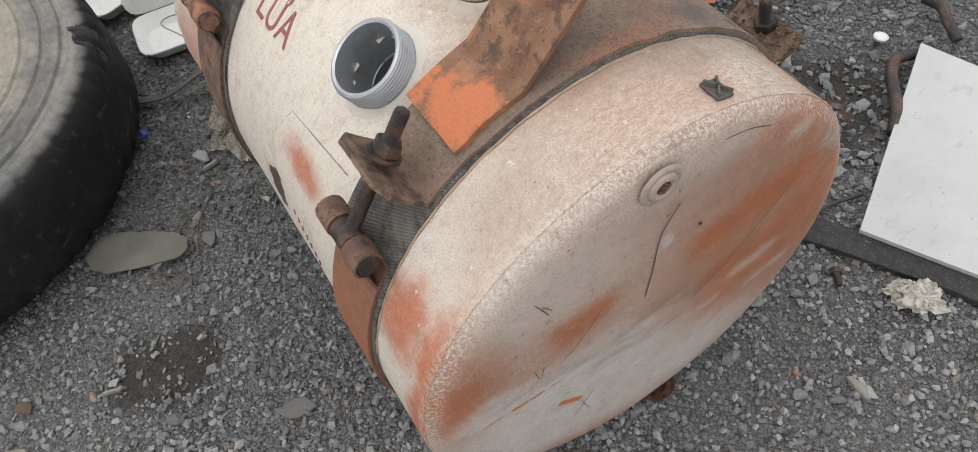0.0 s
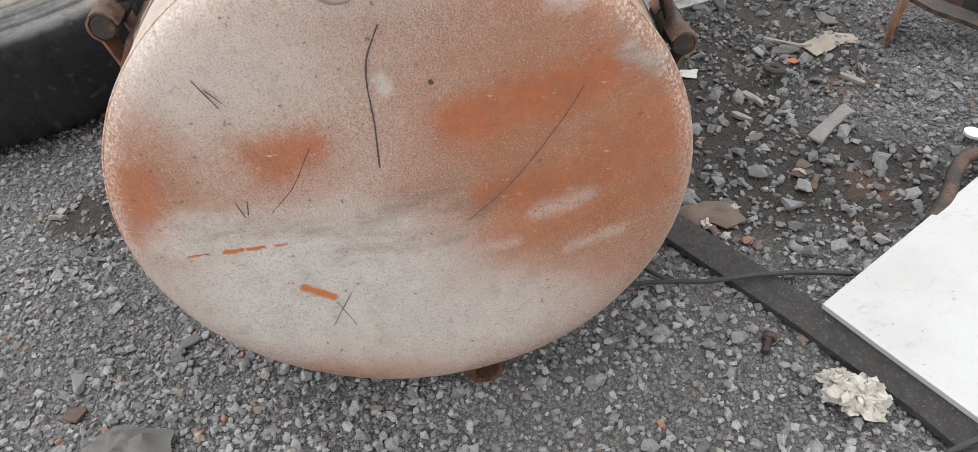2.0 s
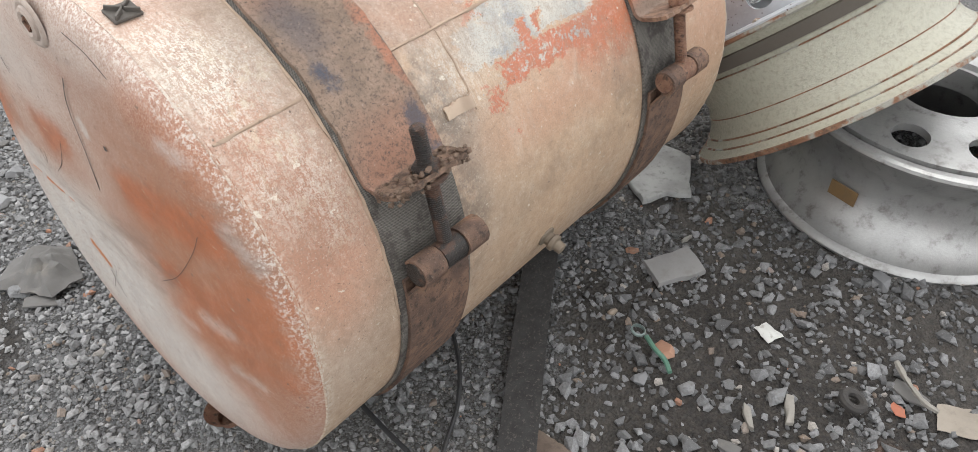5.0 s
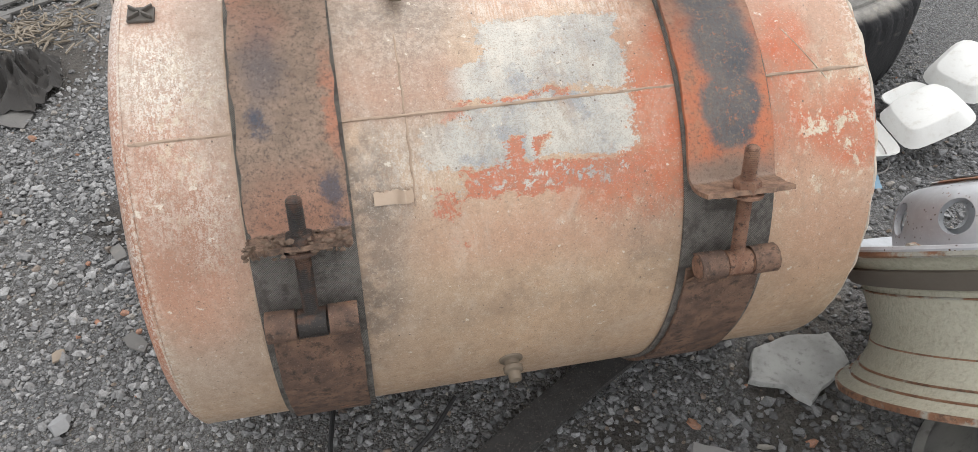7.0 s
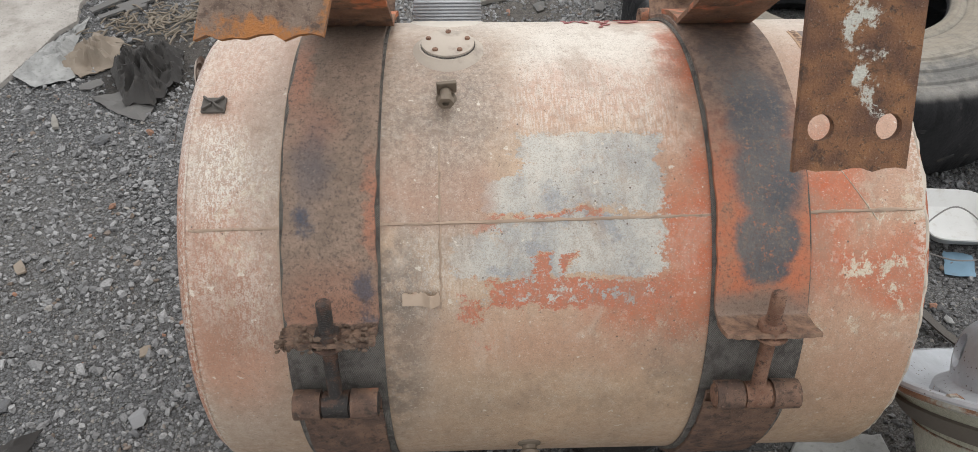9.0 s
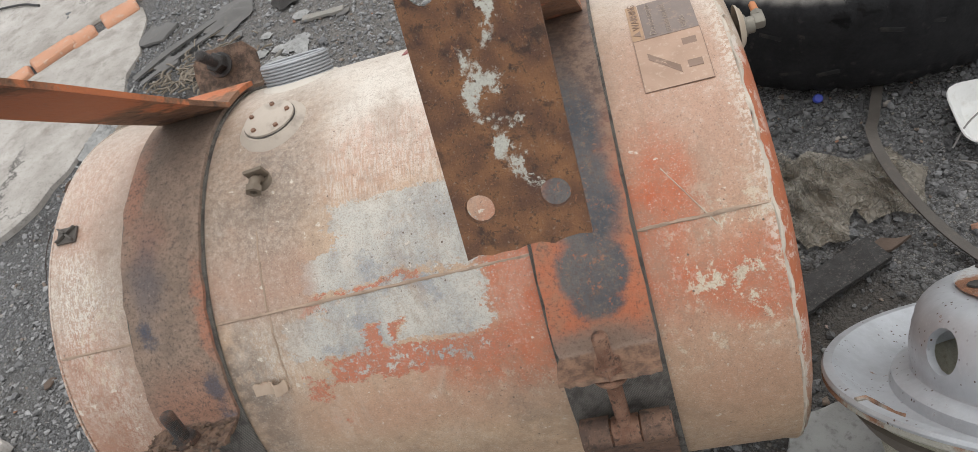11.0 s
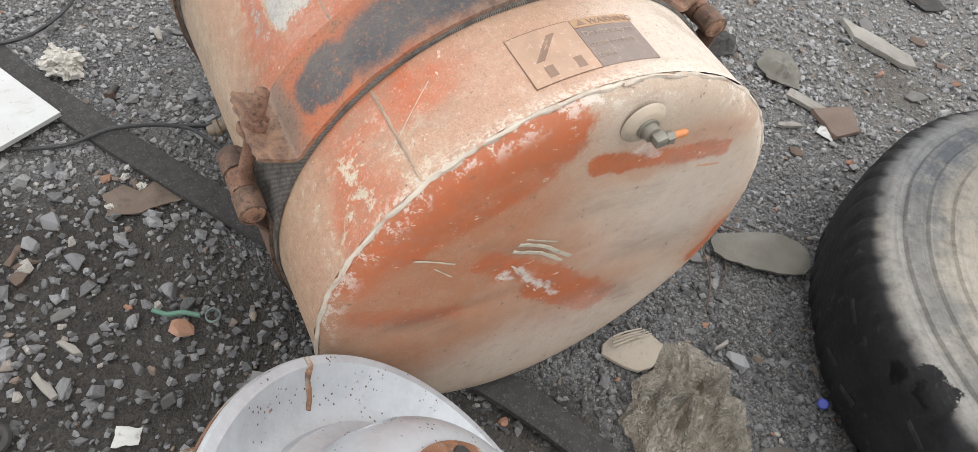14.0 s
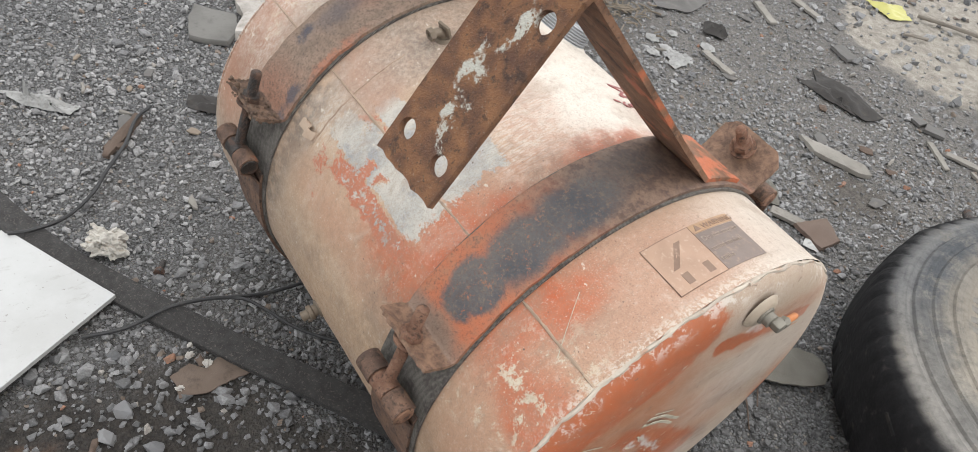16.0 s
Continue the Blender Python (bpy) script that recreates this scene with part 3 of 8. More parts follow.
def strap_a_paint():
    n = Nodes("dusty_strap_paint")
    ragged = n.vec("ADD", n.coord, n.vec("MULTIPLY", n.vec("SUBTRACT", n.noise(22, 7, 0.75, colour=True), (0.5, 0.5, 0.5)), (0.07, 0.07, 0.07)))
    mid, fine = n.noise(34, 7, 0.72), n.noise(260, 4, 0.65)
    col = n.mix(n.ramp(mid, 0.35, 0.68), (0.285, 0.20, 0.148), (0.19, 0.135, 0.10))
    red = n.spots(ragged, [(0.20, -0.30, 0.50, 0.07, 0.05, 0.07, 0.6, 0.55), (0.245, -0.21, 0.60, 0.012, 0.06, 0.05, 0.5, 0.9), (0.15, 0.0, 0.68, 0.012, 0.12, 0.06, 0.6, 0.7), (0.17, -0.12, 0.65, 0.03, 0.03, 0.03, 0.7, 0.4)])
    col = n.mix(red, col, (0.36, 0.155, 0.095))
    tar = n.spots(ragged, [(0.172, -0.17, 0.625, 0.020, 0.055, 0.045, 0.8, 0.55), (0.162, -0.222, 0.592, 0.012, 0.016, 0.018, 0.6, 1.0), (0.235, -0.275, 0.53, 0.012, 0.02, 0.03, 0.4, 0.85), (0.238, -0.295, 0.50, 0.01, 0.01, 0.012, 0.4, 0.8)])
    col = n.mix(tar, col, n.mix(fine, (0.035, 0.043, 0.068), (0.10, 0.10, 0.115)))
    grime = n.spots(ragged, [(0.20, 0.09, 0.65, 0.1, 0.10, 0.08, 0.5, 0.85), (0.19, -0.32, 0.485, 0.08, 0.03, 0.02, 0.5, 0.8)])
    col = n.mix(grime, col, (0.17, 0.125, 0.095))
    bare = n.spots(ragged, [(0.20, 0.235, 0.61, 0.1, 0.05, 0.08, 0.3, 0.95), (0.20, -0.335, 0.49, 0.1, 0.035, 0.03, 0.4, 0.9)])
    col = n.mix(bare, col, n.mix(mid, (0.12, 0.07, 0.045), (0.24, 0.16, 0.115)))
    gritty = n.noise(190, 9, 0.82)
    col = n.mix(n.ramp(gritty, 0.50, 0.60, 0.0, 0.75), col, (0.095, 0.068, 0.052))
    col = n.mix(n.ramp(gritty, 0.42, 0.34, 0.0, 0.6), col, (0.40, 0.32, 0.26))
    col = n.mix(n.ramp(n.noise(330, 4, 0.7), 0.58, 0.66, 0.0, 0.8), col, (0.075, 0.055, 0.045))
    col = n.mix(bent_out(n), col, n.mix(n.ramp(n.noise(70, 8, 0.75), 0.36, 0.64), (0.055, 0.034, 0.024), (0.20, 0.125, 0.085)))
    return n.done(col, 0.75, 0.0, n.bump(n.math("SUBTRACT", n.math("ADD", fine, mid), gritty), 0.6, 0.003))


M_STRAP_A = strap_a_paint()
M_STRAP_LOW = rusty("worn_strap_steel", (0.34, 0.125, 0.06), 0.26, rust=(0.085, 0.052, 0.039), light=(0.20, 0.115, 0.075), deep=(0.028, 0.020, 0.017), scale=40, spots=[(0.2, 0.30, 0.25, 0.3, 0.16, 0.24, 0.5, 0.85)])


def liner_weave():
    """Grey woven band, dusty in places."""
    n = Nodes("woven_liner")
    s = n.node("ShaderNodeSeparateXYZ")
    n.put(s.inputs[0], n.coord)
    arc_len = n.math("MULTIPLY", n.math("ARCTAN2", s.outputs[1], n.math("SUBTRACT", s.outputs[2], RAD)), RAD)
    weave = n.math("MULTIPLY", n.math("SINE", n.math("MULTIPLY", s.outputs[0], 2900.0)), n.math("SINE", n.math("MULTIPLY", arc_len, 2900.0)))
    c = n.mix(n.ramp(weave, -0.5, 0.5), (0.075, 0.068, 0.060), (0.235, 0.215, 0.19))
    c = n.mix(n.ramp(n.noise(40, 8, 0.75), 0.45, 0.62, 0, 0.8), c, (0.055, 0.046, 0.040))
    return n.done(c, 0.85, 0.0, n.bump(weave, 0.6, 0.002))


M_LINER = liner_weave()
M_ARM = rusty("bracket_paint", (0.46, 0.125, 0.05), 0.40)
M_ARM_A = rusty("bracket_paint_dull", (0.52, 0.16, 0.06), 0.38, spots=[(0.18, 0.14, 0.66, 0.035, 0.04, 0.05, 0.2, 1), (0.2, -0.10, 0.86, 0.1, 0.11, 0.10, 0.2, 1)])
M_WELD = plain("weld_bead", (0.35, 0.255, 0.185), 0.6, scale=90, vary=0.5, dirty=0.75, dirt=(0.16, 0.11, 0.08))
M_ALU = plain("neck_aluminium", (0.36, 0.37, 0.385), 0.42, 0.55, scale=40, bump=0.1, dirty=0.3)
M_BRASS = plain("old_brass", (0.17, 0.135, 0.10), 0.65, 0.2, scale=60, dirty=0.5)
M_STEEL = plain("zinc_steel", (0.19, 0.175, 0.145), 0.5, 0.4, scale=50, dirty=0.3)
M_ORANGE_TIP = plain("orange_plastic", (0.42, 0.15, 0.045), 0.5, vary=0.15)
M_GAUGE = plain("dusty_gauge_plate", (0.42, 0.36, 0.30), 0.7, dirty=0.5)
M_RED = plain("faded_red_lettering", (0.24, 0.065, 0.06), 0.6, vary=0.2, scale=60, bump=0.05, dirt=(0.45, 0.38, 0.32), dirty=0.35)


def strap_b_paint():
    n = Nodes("orange_strap_paint")
    ragged = n.vec("ADD", n.coord, n.vec("MULTIPLY", n.vec("SUBTRACT", n.noise(28, 7, 0.72, colour=True), (0.5, 0.5, 0.5)), (0.035, 0.035, 0.035)))
    mid, fine = n.noise(30, 6, 0.7), n.noise(240, 4, 0.65)
    col = n.mix(n.ramp(mid, 0.4, 0.7), (0.42, 0.13, 0.06), (0.33, 0.15, 0.085))
    top = n.spots(ragged, [(0.70, 0.06, 0.68, 0.2, 0.22, 0.2, 0.4, 0.95)])
    col = n.mix(top, col, n.mix(n.ramp(n.noise(60, 9, 0.75), 0.38, 0.62), (0.085, 0.062, 0.05), (0.22, 0.15, 0.11)))
    tar = n.spots(ragged, [(0.708, -0.11, 0.66, 0.038, 0.07, 0.10, 0.30, 1), (0.712, -0.18, 0.61, 0.042, 0.06, 0.08, 0.28, 1), (0.708, -0.24, 0.565, 0.040, 0.035, 0.05, 0.15, 1), (0.703, -0.262, 0.54, 0.03, 0.02, 0.03, 0.2, 1), (0.690, -0.03, 0.68, 0.03, 0.08, 0.1, 0.5, 0.6)])
    col = n.mix(n.math("MULTIPLY", tar, n.ramp(n.noise(95, 10, 0.8), 0.62, 0.56, 0.2, 1.0)), col, n.mix(n.ramp(n.noise(130, 10, 0.8), 0.50, 0.66), n.mix(n.ramp(n.noise(14, 5), 0.35, 0.65), (0.060, 0.063, 0.071), (0.118, 0.106, 0.100)), (0.17, 0.125, 0.095)))
    low = n.spots(ragged, [(0.70, -0.315, 0.505, 0.08, 0.04, 0.03, 0.4, 0.9)])
    col = n.mix(low, col, (0.20, 0.155, 0.12))
    col = n.mix(n.ramp(fine, 0.62, 0.7, 0.0, 0.6), col, (0.16, 0.07, 0.045))
    gritty = n.noise(210, 9, 0.82)
    col = n.mix(n.ramp(gritty, 0.52, 0.60, 0.0, 0.6), col, (0.10, 0.06, 0.045))
    col = n.mix(n.ramp(gritty, 0.42, 0.34, 0.0, 0.45), col, (0.40, 0.29, 0.22))
    col = n.mix(n.ramp(n.noise(330, 4, 0.7), 0.60, 0.67, 0.0, 0.7), col, (0.085, 0.055, 0.042))
    col = n.mix(bent_out(n), col, n.mix(n.ramp(n.noise(70, 8, 0.75), 0.36, 0.64), (0.105, 0.062, 0.042), (0.25, 0.15, 0.098)))
    return n.done(col, 0.66, 0.0, n.bump(n.math("ADD", fine, mid), 0.45, 0.0025))


M_STRAP_B = strap_b_paint()


# ---- mesh helpers ----
def thing(name, m, label, category, group="", kind=""):
    ob = new(name)
    ob.empty_display_size = 0.05
    ob.matrix_world = m
    return tagged(ob, label, category, group, kind)


def mesh_of(bm, name, material, smooth=True):
    bmesh.ops.recalc_face_normals(bm, faces=bm.faces)
    me = bpy.data.meshes.new(name)
    bm.to_mesh(me)
    bm.free()
    me.materials.append(material)
    if smooth:
        me.shade_smooth()
        me.set_sharp_from_angle(angle=radians(38))
    return me


def part(name, bm, material, parent, label="", smooth=True, m=None):
    """One mesh under a thing or a part, in the parent's own space."""
    ob = new(name, mesh_of(bm, name, material, smooth))
    ob.parent = parent
    if m is not None:
        ob.matrix_local = m
    return tagged(ob, label)


def solid(name, bm, material, m, label, category, group="", kind="", smooth=True):
    """A top-level thing of one mesh."""
    ob = new(name, mesh_of(bm, name, material, smooth))
    ob.matrix_world = m
    return tagged(ob, label, category, group, kind)


def lathe(profile, steps=48, axis="z", bm=None, m=None, closed=False):
    """Turns a profile of (along, radius) round an axis."""
    bm = bm or bmesh.new()
    rings = []
    for a, r in profile:
        if r < 1e-6:
            p = (0, 0, a) if axis == "z" else (a, 0, 0)
            rings.append([bm.verts.new(p)])
            continue
        ring = []
        for i in range(steps):
            t = 2 * math.pi * i / steps
            p = (r * math.cos(t), r * math.sin(t), a) if axis == "z" else (a, r * math.cos(t), r * math.sin(t))
            ring.append(bm.verts.new(p))
        rings.append(ring)
    pairs = list(zip(rings, rings[1:]))
    if closed:
        pairs.append((rings[-1], rings[0]))
    for a, b in pairs:
        for i in range(steps):
            j = (i + 1) % steps
            if len(a) == 1 and len(b) == 1:
                continue
            if len(a) == 1:
                bm.faces.new((a[0], b[i], b[j]))
            elif len(b) == 1:
                bm.faces.new((a[i], b[0], a[j]))
            else:
                bm.faces.new((a[i], b[i], b[j], a[j]))
    if m is not None:
        bmesh.ops.transform(bm, matrix=m, verts=bm.verts)
    return bm


def ribbon(path, thick, x0, x1, cuts=1, jag=0.0, seed=0):
    """A bent flat bar: a path in the y-z plane given thickness and drawn out along x."""
    rng = random.Random(seed)
    bm = bmesh.new()
    n = len(path)
    rows = []
    for i, (y, z) in enumerate(path):
        a, b = path[max(i - 1, 0)], path[min(i + 1, n - 1)]
        ty, tz = b[0] - a[0], b[1] - a[1]
        k = math.hypot(ty, tz) or 1
        ny, nz = -tz / k * thick / 2, ty / k * thick / 2
        row = []
        for j in range(cuts + 1):
            x = x0 + (x1 - x0) * j / cuts
            if 0 < i < n - 1 and j in (0, cuts):
                x += rng.uniform(-jag, jag)
            e = rng.uniform(-jag, jag) * (2.4 if i == n - 1 else 0.4) if i in (0, n - 1) else 0.0
            row.append((bm.verts.new((x, y + ny + e * ty / k, z + nz + e * tz / k)), bm.verts.new((x, y - ny + e * ty / k, z - nz + e * tz / k))))
        rows.append(row)
    for a, b in zip(rows, rows[1:]):
        for j in range(cuts):
            bm.faces.new((a[j][0], a[j + 1][0], b[j + 1][0], b[j][0]))
            bm.faces.new((a[j][1], b[j][1], b[j + 1][1], a[j + 1][1]))
        bm.faces.new((a[0][0], b[0][0], b[0][1], a[0][1]))
        bm.faces.new((a[cuts][0], a[cuts][1], b[cuts][1], b[cuts][0]))
    for row in (rows[0], rows[-1]):
        for j in range(cuts):
            bm.faces.new((row[j][0], row[j][1], row[j + 1][1], row[j + 1][0]))
    return bm


def tube(points, radius, steps=8, bm=None, wobble=0.0, seed=0):
    """A round bar or cable along points."""
    bm = bm or bmesh.new()
    rng = random.Random(seed)
    pts = [Vector(p) for p in points]
    rings, side = [], None
    for i, p in enumerate(pts):
        d = (pts[min(i + 1, len(pts) - 1)] - pts[max(i - 1, 0)]).normalized()
        if side is None:
            side = d.orthogonal().normalized()
        side = (side - d * side.dot(d)).normalized()
        up = d.cross(side)
        ring = []
        for k in range(steps):
            a = 2 * math.pi * k / steps
            r = radius * (1 + rng.uniform(-wobble, wobble))
            ring.append(bm.verts.new(p + side * math.cos(a) * r + up * math.sin(a) * r))
        rings.append(ring)
    for a, b in zip(rings, rings[1:]):
        for k in range(steps):
            bm.faces.new((a[k], a[(k + 1) % steps], b[(k + 1) % steps], b[k]))
    bm.faces.new(rings[0][::-1])
    bm.faces.new(rings[-1])
    return bm


def spline(points, per=8):
    """Smooth points through the given ones."""
    pts = [Vector(p) for p in points]
    pts = [2 * pts[0] - pts[1]] + pts + [2 * pts[-1] - pts[-2]]
    out = []
    for a, b, c, d in zip(pts, pts[1:], pts[2:], pts[3:]):
        for k in range(per):
            t = k / per
            out.append(0.5 * (2 * b + (c - a) * t + (2 * a - 5 * b + 4 * c - d) * t * t + (3 * b - a - 3 * c + d) * t**3))
    return out + [pts[-2]]


def roughen(bm, amount, scale, seed=0.0):
    for v in bm.verts:
        q = v.co * scale + Vector((seed, seed * 1.7, -seed))
        v.co += noise.noise_vector(q) * amount
    return bm


def box(sx, sy, sz, bevel=0.0, segs=2, bm=None, m=None):
    bm = bm or bmesh.new()
    made = bmesh.ops.create_cube(bm, size=1)["verts"]
    bmesh.ops.scale(bm, vec=(sx, sy, sz), verts=made)
    if bevel:
        bmesh.ops.bevel(bm, geom=list({e for v in made for e in v.link_edges}), offset=bevel, segments=segs, affect="EDGES", profile=0.5)
    if m is not None:
        bmesh.ops.transform(bm, matrix=m, verts=bm.verts)
    return bm


def on_wall(x, th, r=RAD):
    """Axes on the tank's wall: x along the tank, y round it towards the far side, z outwards."""
    a = radians(th)
    out = Vector((0, -math.sin(a), math.cos(a)))
    y = Vector((0, math.cos(a), math.sin(a)))
    m = Matrix((Vector((1, 0, 0)), y, out)).transposed().to_4x4()
    m.translation = Vector((x, 0, RAD)) + out * r
    return m


def ring_yz(th, r):
    a = radians(th)
    return (-r * math.sin(a), RAD + r * math.cos(a))


# ---- the fuel tank ----
TANK = pose(0, -0.0216, 0.0495, 0, 1.1, 0)
tank = thing("fuel_tank", TANK, "cylindrical truck fuel tank, faded cream and orange paint, lying on gravel", "fuel tank")


def dent(co):
    return 0.0011 * noise.noise(co * 4.0) + 0.0005 * noise.noise(co * 13.0)


def tank_shell():
    bm = bmesh.new()
    xs = [0.026] + [0.035 + 0.865 * i / 66 for i in range(67)] + [0.902]
    steps, rings = 120, []
    for x in xs:
        ring = []
        for i in range(steps):
            t = 2 * math.pi * i / steps
            d = Vector((0, math.cos(t), math.sin(t)))
            r = RAD + dent(Vector((x, 0, 0)) + d * RAD)
            if 0.895 < x < 0.903:
                r += 0.002
            ring.append(bm.verts.new(Vector((x, 0, RAD)) + d * r))
        rings.append(ring)
    neck = on_wall(0.330, -30)
    hole, axis = neck.translation, neck.to_3x3().col[2]
    for a, b in zip(rings, rings[1:]):
        for i in range(steps):
            j = (i + 1) % steps
            mid = (a[i].co + b[j].co) / 2 - hole
            if (mid - axis * mid.dot(axis)).length < 0.047 and mid.dot(axis) > -0.05:
                continue
            bm.faces.new((a[i], b[i], b[j], a[j]))
    return bm


def tank_end(sign, x0):
    """A pressed end: flat, with a rounded rim. sign: +1 faces away along x."""
    prof = [(0.0, 0.0), (0.0, 0.05), (0.0002, 0.10), (0.0006, 0.15), (0.001, 0.2), (0.0015, 0.24), (0.002, 0.27), (0.003, 0.288), (0.0055, 0.303), (0.010, 0.316), (0.016, 0.326), (0.022, 0.331), (0.0265, 0.3334)]
    bm = lathe([(x0 - sign * a, r) for a, r in prof], 120, "x", m=Matrix.Translation((0, 0, RAD)))
    for v in bm.verts:
        n = noise.noise(v.co * 5.0 + Vector((sign * 7, 0, 0)))
        v.co.x += 0.0022 * n
        if sign > 0:  # knocks on the lower half
            for cy, cz, ry, rz, deep in ((-0.02, 0.41, 0.09, 0.02, 0.006), (0.02, 0.44, 0.06, 0.012, -0.004), (0.17, 0.31, 0.05, 0.03, 0.005), (-0.17, 0.33, 0.10, 0.02, 0.004)):
                q = ((v.co.y - cy) / ry) ** 2 + ((v.co.z - cz) / rz) ** 2
                v.co.x -= deep * math.exp(-q)
        else:
            for cy, cz, ry, rz, deep in ((0.0, 0.32, 0.13, 0.02, 0.004), (-0.12, 0.36, 0.05, 0.05, 0.003)):
                q = ((v.co.y - cy) / ry) ** 2 + ((v.co.z - cz) / rz) ** 2
                v.co.x += deep * math.exp(-q)
    return bm


part("shell", tank_shell(), M_WALL, tank)
part("end_cap", tank_end(-1, 0.0), M_END_A, tank, "rust-speckled grey flat end")
part("end_cap", tank_end(1, LEN), M_END_B, tank, "cream flat end with orange-red paint")


def bead(points, r, seed):
    return tube(points, r, 7, wobble=0.35, seed=seed)


part("weld_seam", bead([tuple(on_wall(0.03 + 0.87 * i / 120, 42 - 2.3 * (0.03 + 0.87 * i / 120) + 0.06 * math.sin(i * 0.7), RAD - 0.0008).translation) for i in range(121)], 0.0021, 1), M_WELD, tank, "long raised weld seam")
part("weld_seam", bead([tuple(on_wall(0.322 + 0.0006 * math.sin(i * 1.1), 24 + i, RAD - 0.0004).translation) for i in range(36)], 0.0013, 7), M_WELD, tank)
part("weld_seam", bead([tuple(on_wall(0.136 + 0.0008 * math.sin(i * 1.3), i * 2.0, RAD).translation) for i in range(-40, 45)], 0.0026, 2), M_WELD, tank)
part("rim_weld", tube([tuple(on_wall(0.0245, i * 3, RAD - 0.0008).translation) for i in range(121)], 0.0016, 7, wobble=0.1, seed=3), M_WALL, tank)
M_CAULK = plain("flaking_white_seam", (0.50, 0.435, 0.36), 0.7, scale=60, vary=0.6, bump=0.6, dirt=(0.36, 0.19, 0.115), dirty=1.0)
bm = tube([tuple(on_wall(0.9035 + 0.0012 * math.sin(i * 0.9), i * 1.5, RAD - 0.0014).translation) for i in range(241)], 0.0030, 8, wobble=0.5, seed=4)
part("rim_weld", bm, M_CAULK, tank, "thick flaking pale weld round the rim")


def filler_neck():
    prof = [(-0.09, 0.040), (-0.02, 0.040), (0.030, 0.0405), (0.0315, 0.0435), (0.030, 0.0462)]
    z = 0.029
    while z > 0.006:  # thread
        prof += [(z, 0.0462), (z - 0.0014, 0.0475), (z - 0.0026, 0.0475), (z - 0.0036, 0.0455)]
        z -= 0.0042
    prof += [(0.003, 0.047), (0.000, 0.0485), (-0.012, 0.0485)]
    return lathe(prof, 64)


neck = part("filler_neck", filler_neck(), M_ALU, tank, "open threaded grey aluminium filler neck", m=on_wall(0.330, -30, RAD - 0.001) @ Matrix.Scale(1.08, 4))
part("neck_collar", roughen(lathe([(0.003, 0.0478), (0.0005, 0.052), (-0.004, 0.058), (-0.010, 0.0655), (-0.016, 0.067)], 48), 0.0008, 60), plain("collar_cream_paint", (0.57, 0.52, 0.455), 0.6, dirty=0.4), neck, "painted weld collar of the neck")
# added disc, near black for the unlit inside; it also stops leaking light
part("neck_floor", lathe([(-0.088, 0.0), (-0.088, 0.0405), (-0.091, 0.0405), (-0.091, 0.0)], 32), plain("neck_shadow_grey", (0.012, 0.012, 0.013), 0.8, vary=0.1), neck)
bm = tube([(0.037 * math.cos(a * 0.2), 0.037 * math.sin(a * 0.2), -0.03) for a in range(32)], 0.0016, 6)
part("inner_ring", bm, M_ALU, neck)

GAUGE = on_wall(0.333, -3.7, RAD) @ Matrix.Scale(0.87, 4)
gauge = part("gauge_boss", roughen(lathe([(-0.008, 0.060), (0.0, 0.054), (0.004, 0.048), (0.008, 0.044), (0.009, 0.0)], 40), 0.0012, 60), M_GAUGE, tank, "dusty raised boss of the fuel gauge", m=GAUGE)
plate = part("gauge_plate", lathe([(0.009, 0.040), (0.0125, 0.040), (0.0135, 0.038), (0.0135, 0.0)], 40), M_GAUGE, gauge, "round gauge cover plate")
part("gasket", lathe([(0.0075, 0.0), (0.0075, 0.0412), (0.0098, 0.0412), (0.0098, 0.0)], 40), M_LINER, gauge)
for i in range(5):
    a = 2 * math.pi * i / 5 + 0.3
    part("screw", lathe([(0.0135, 0.0042), (0.0165, 0.004), (0.0172, 0.0)], 6, m=Matrix.Translation((0.031 * math.cos(a), 0.031 * math.sin(a), 0))), M_RUST, gauge)

fit_m = on_wall(0.331, 13.0, RAD) @ Matrix.Scale(0.82, 4)
bm = lathe([(-0.004, 0.017), (0.0, 0.016), (0.006, 0.013), (0.008, 0.0)], 20)
fitting = part("pipe_fitting", bm, M_BRASS, tank, "small old brass pipe elbow", m=fit_m)
part("elbow", tube([(0, 0, 0.004), (0, -0.002, 0.016), (0, -0.010, 0.021), (0, -0.022, 0.022)], 0.0085, 12), M_BRASS, fitting)
part("nut", lathe([(0.0, 0.0), (0.0, 0.0125), (0.010, 0.0125), (0.010, 0.006), (0.004, 0.006), (0.004, 0.0)], 6, m=pose(0, -0.020, 0.022, 90, 0, 0)), M_BRASS, fitting)
part("wing_plate", box(0.030, 0.006, 0.026, 0.001, 1, m=pose(0.001, 0.004, 0.020, 8, 0, 6)), M_BRASS, fitting)

# cable clip stuck on the wall, four raised corners
bm = box(0.029, 0.023, 0.004, 0.001, 1, m=Matrix.Translation((0, 0, 0.002)))
clip = part("cable_clip", bm, plain("dark_clip_plastic", (0.085, 0.075, 0.065), 0.7), tank, "small square dark cable clip", m=on_wall(0.048, 14.5))
for sx in (-1, 1):
    for sy in (-1, 1):
        part("corner_fin", box(0.014, 0.0025, 0.006, 0.0006, 1, m=pose(sx * 0.007, sy * 0.0055, 0.006, 0, 0, sx * sy * 38)), clip.data.materials[0], clip)

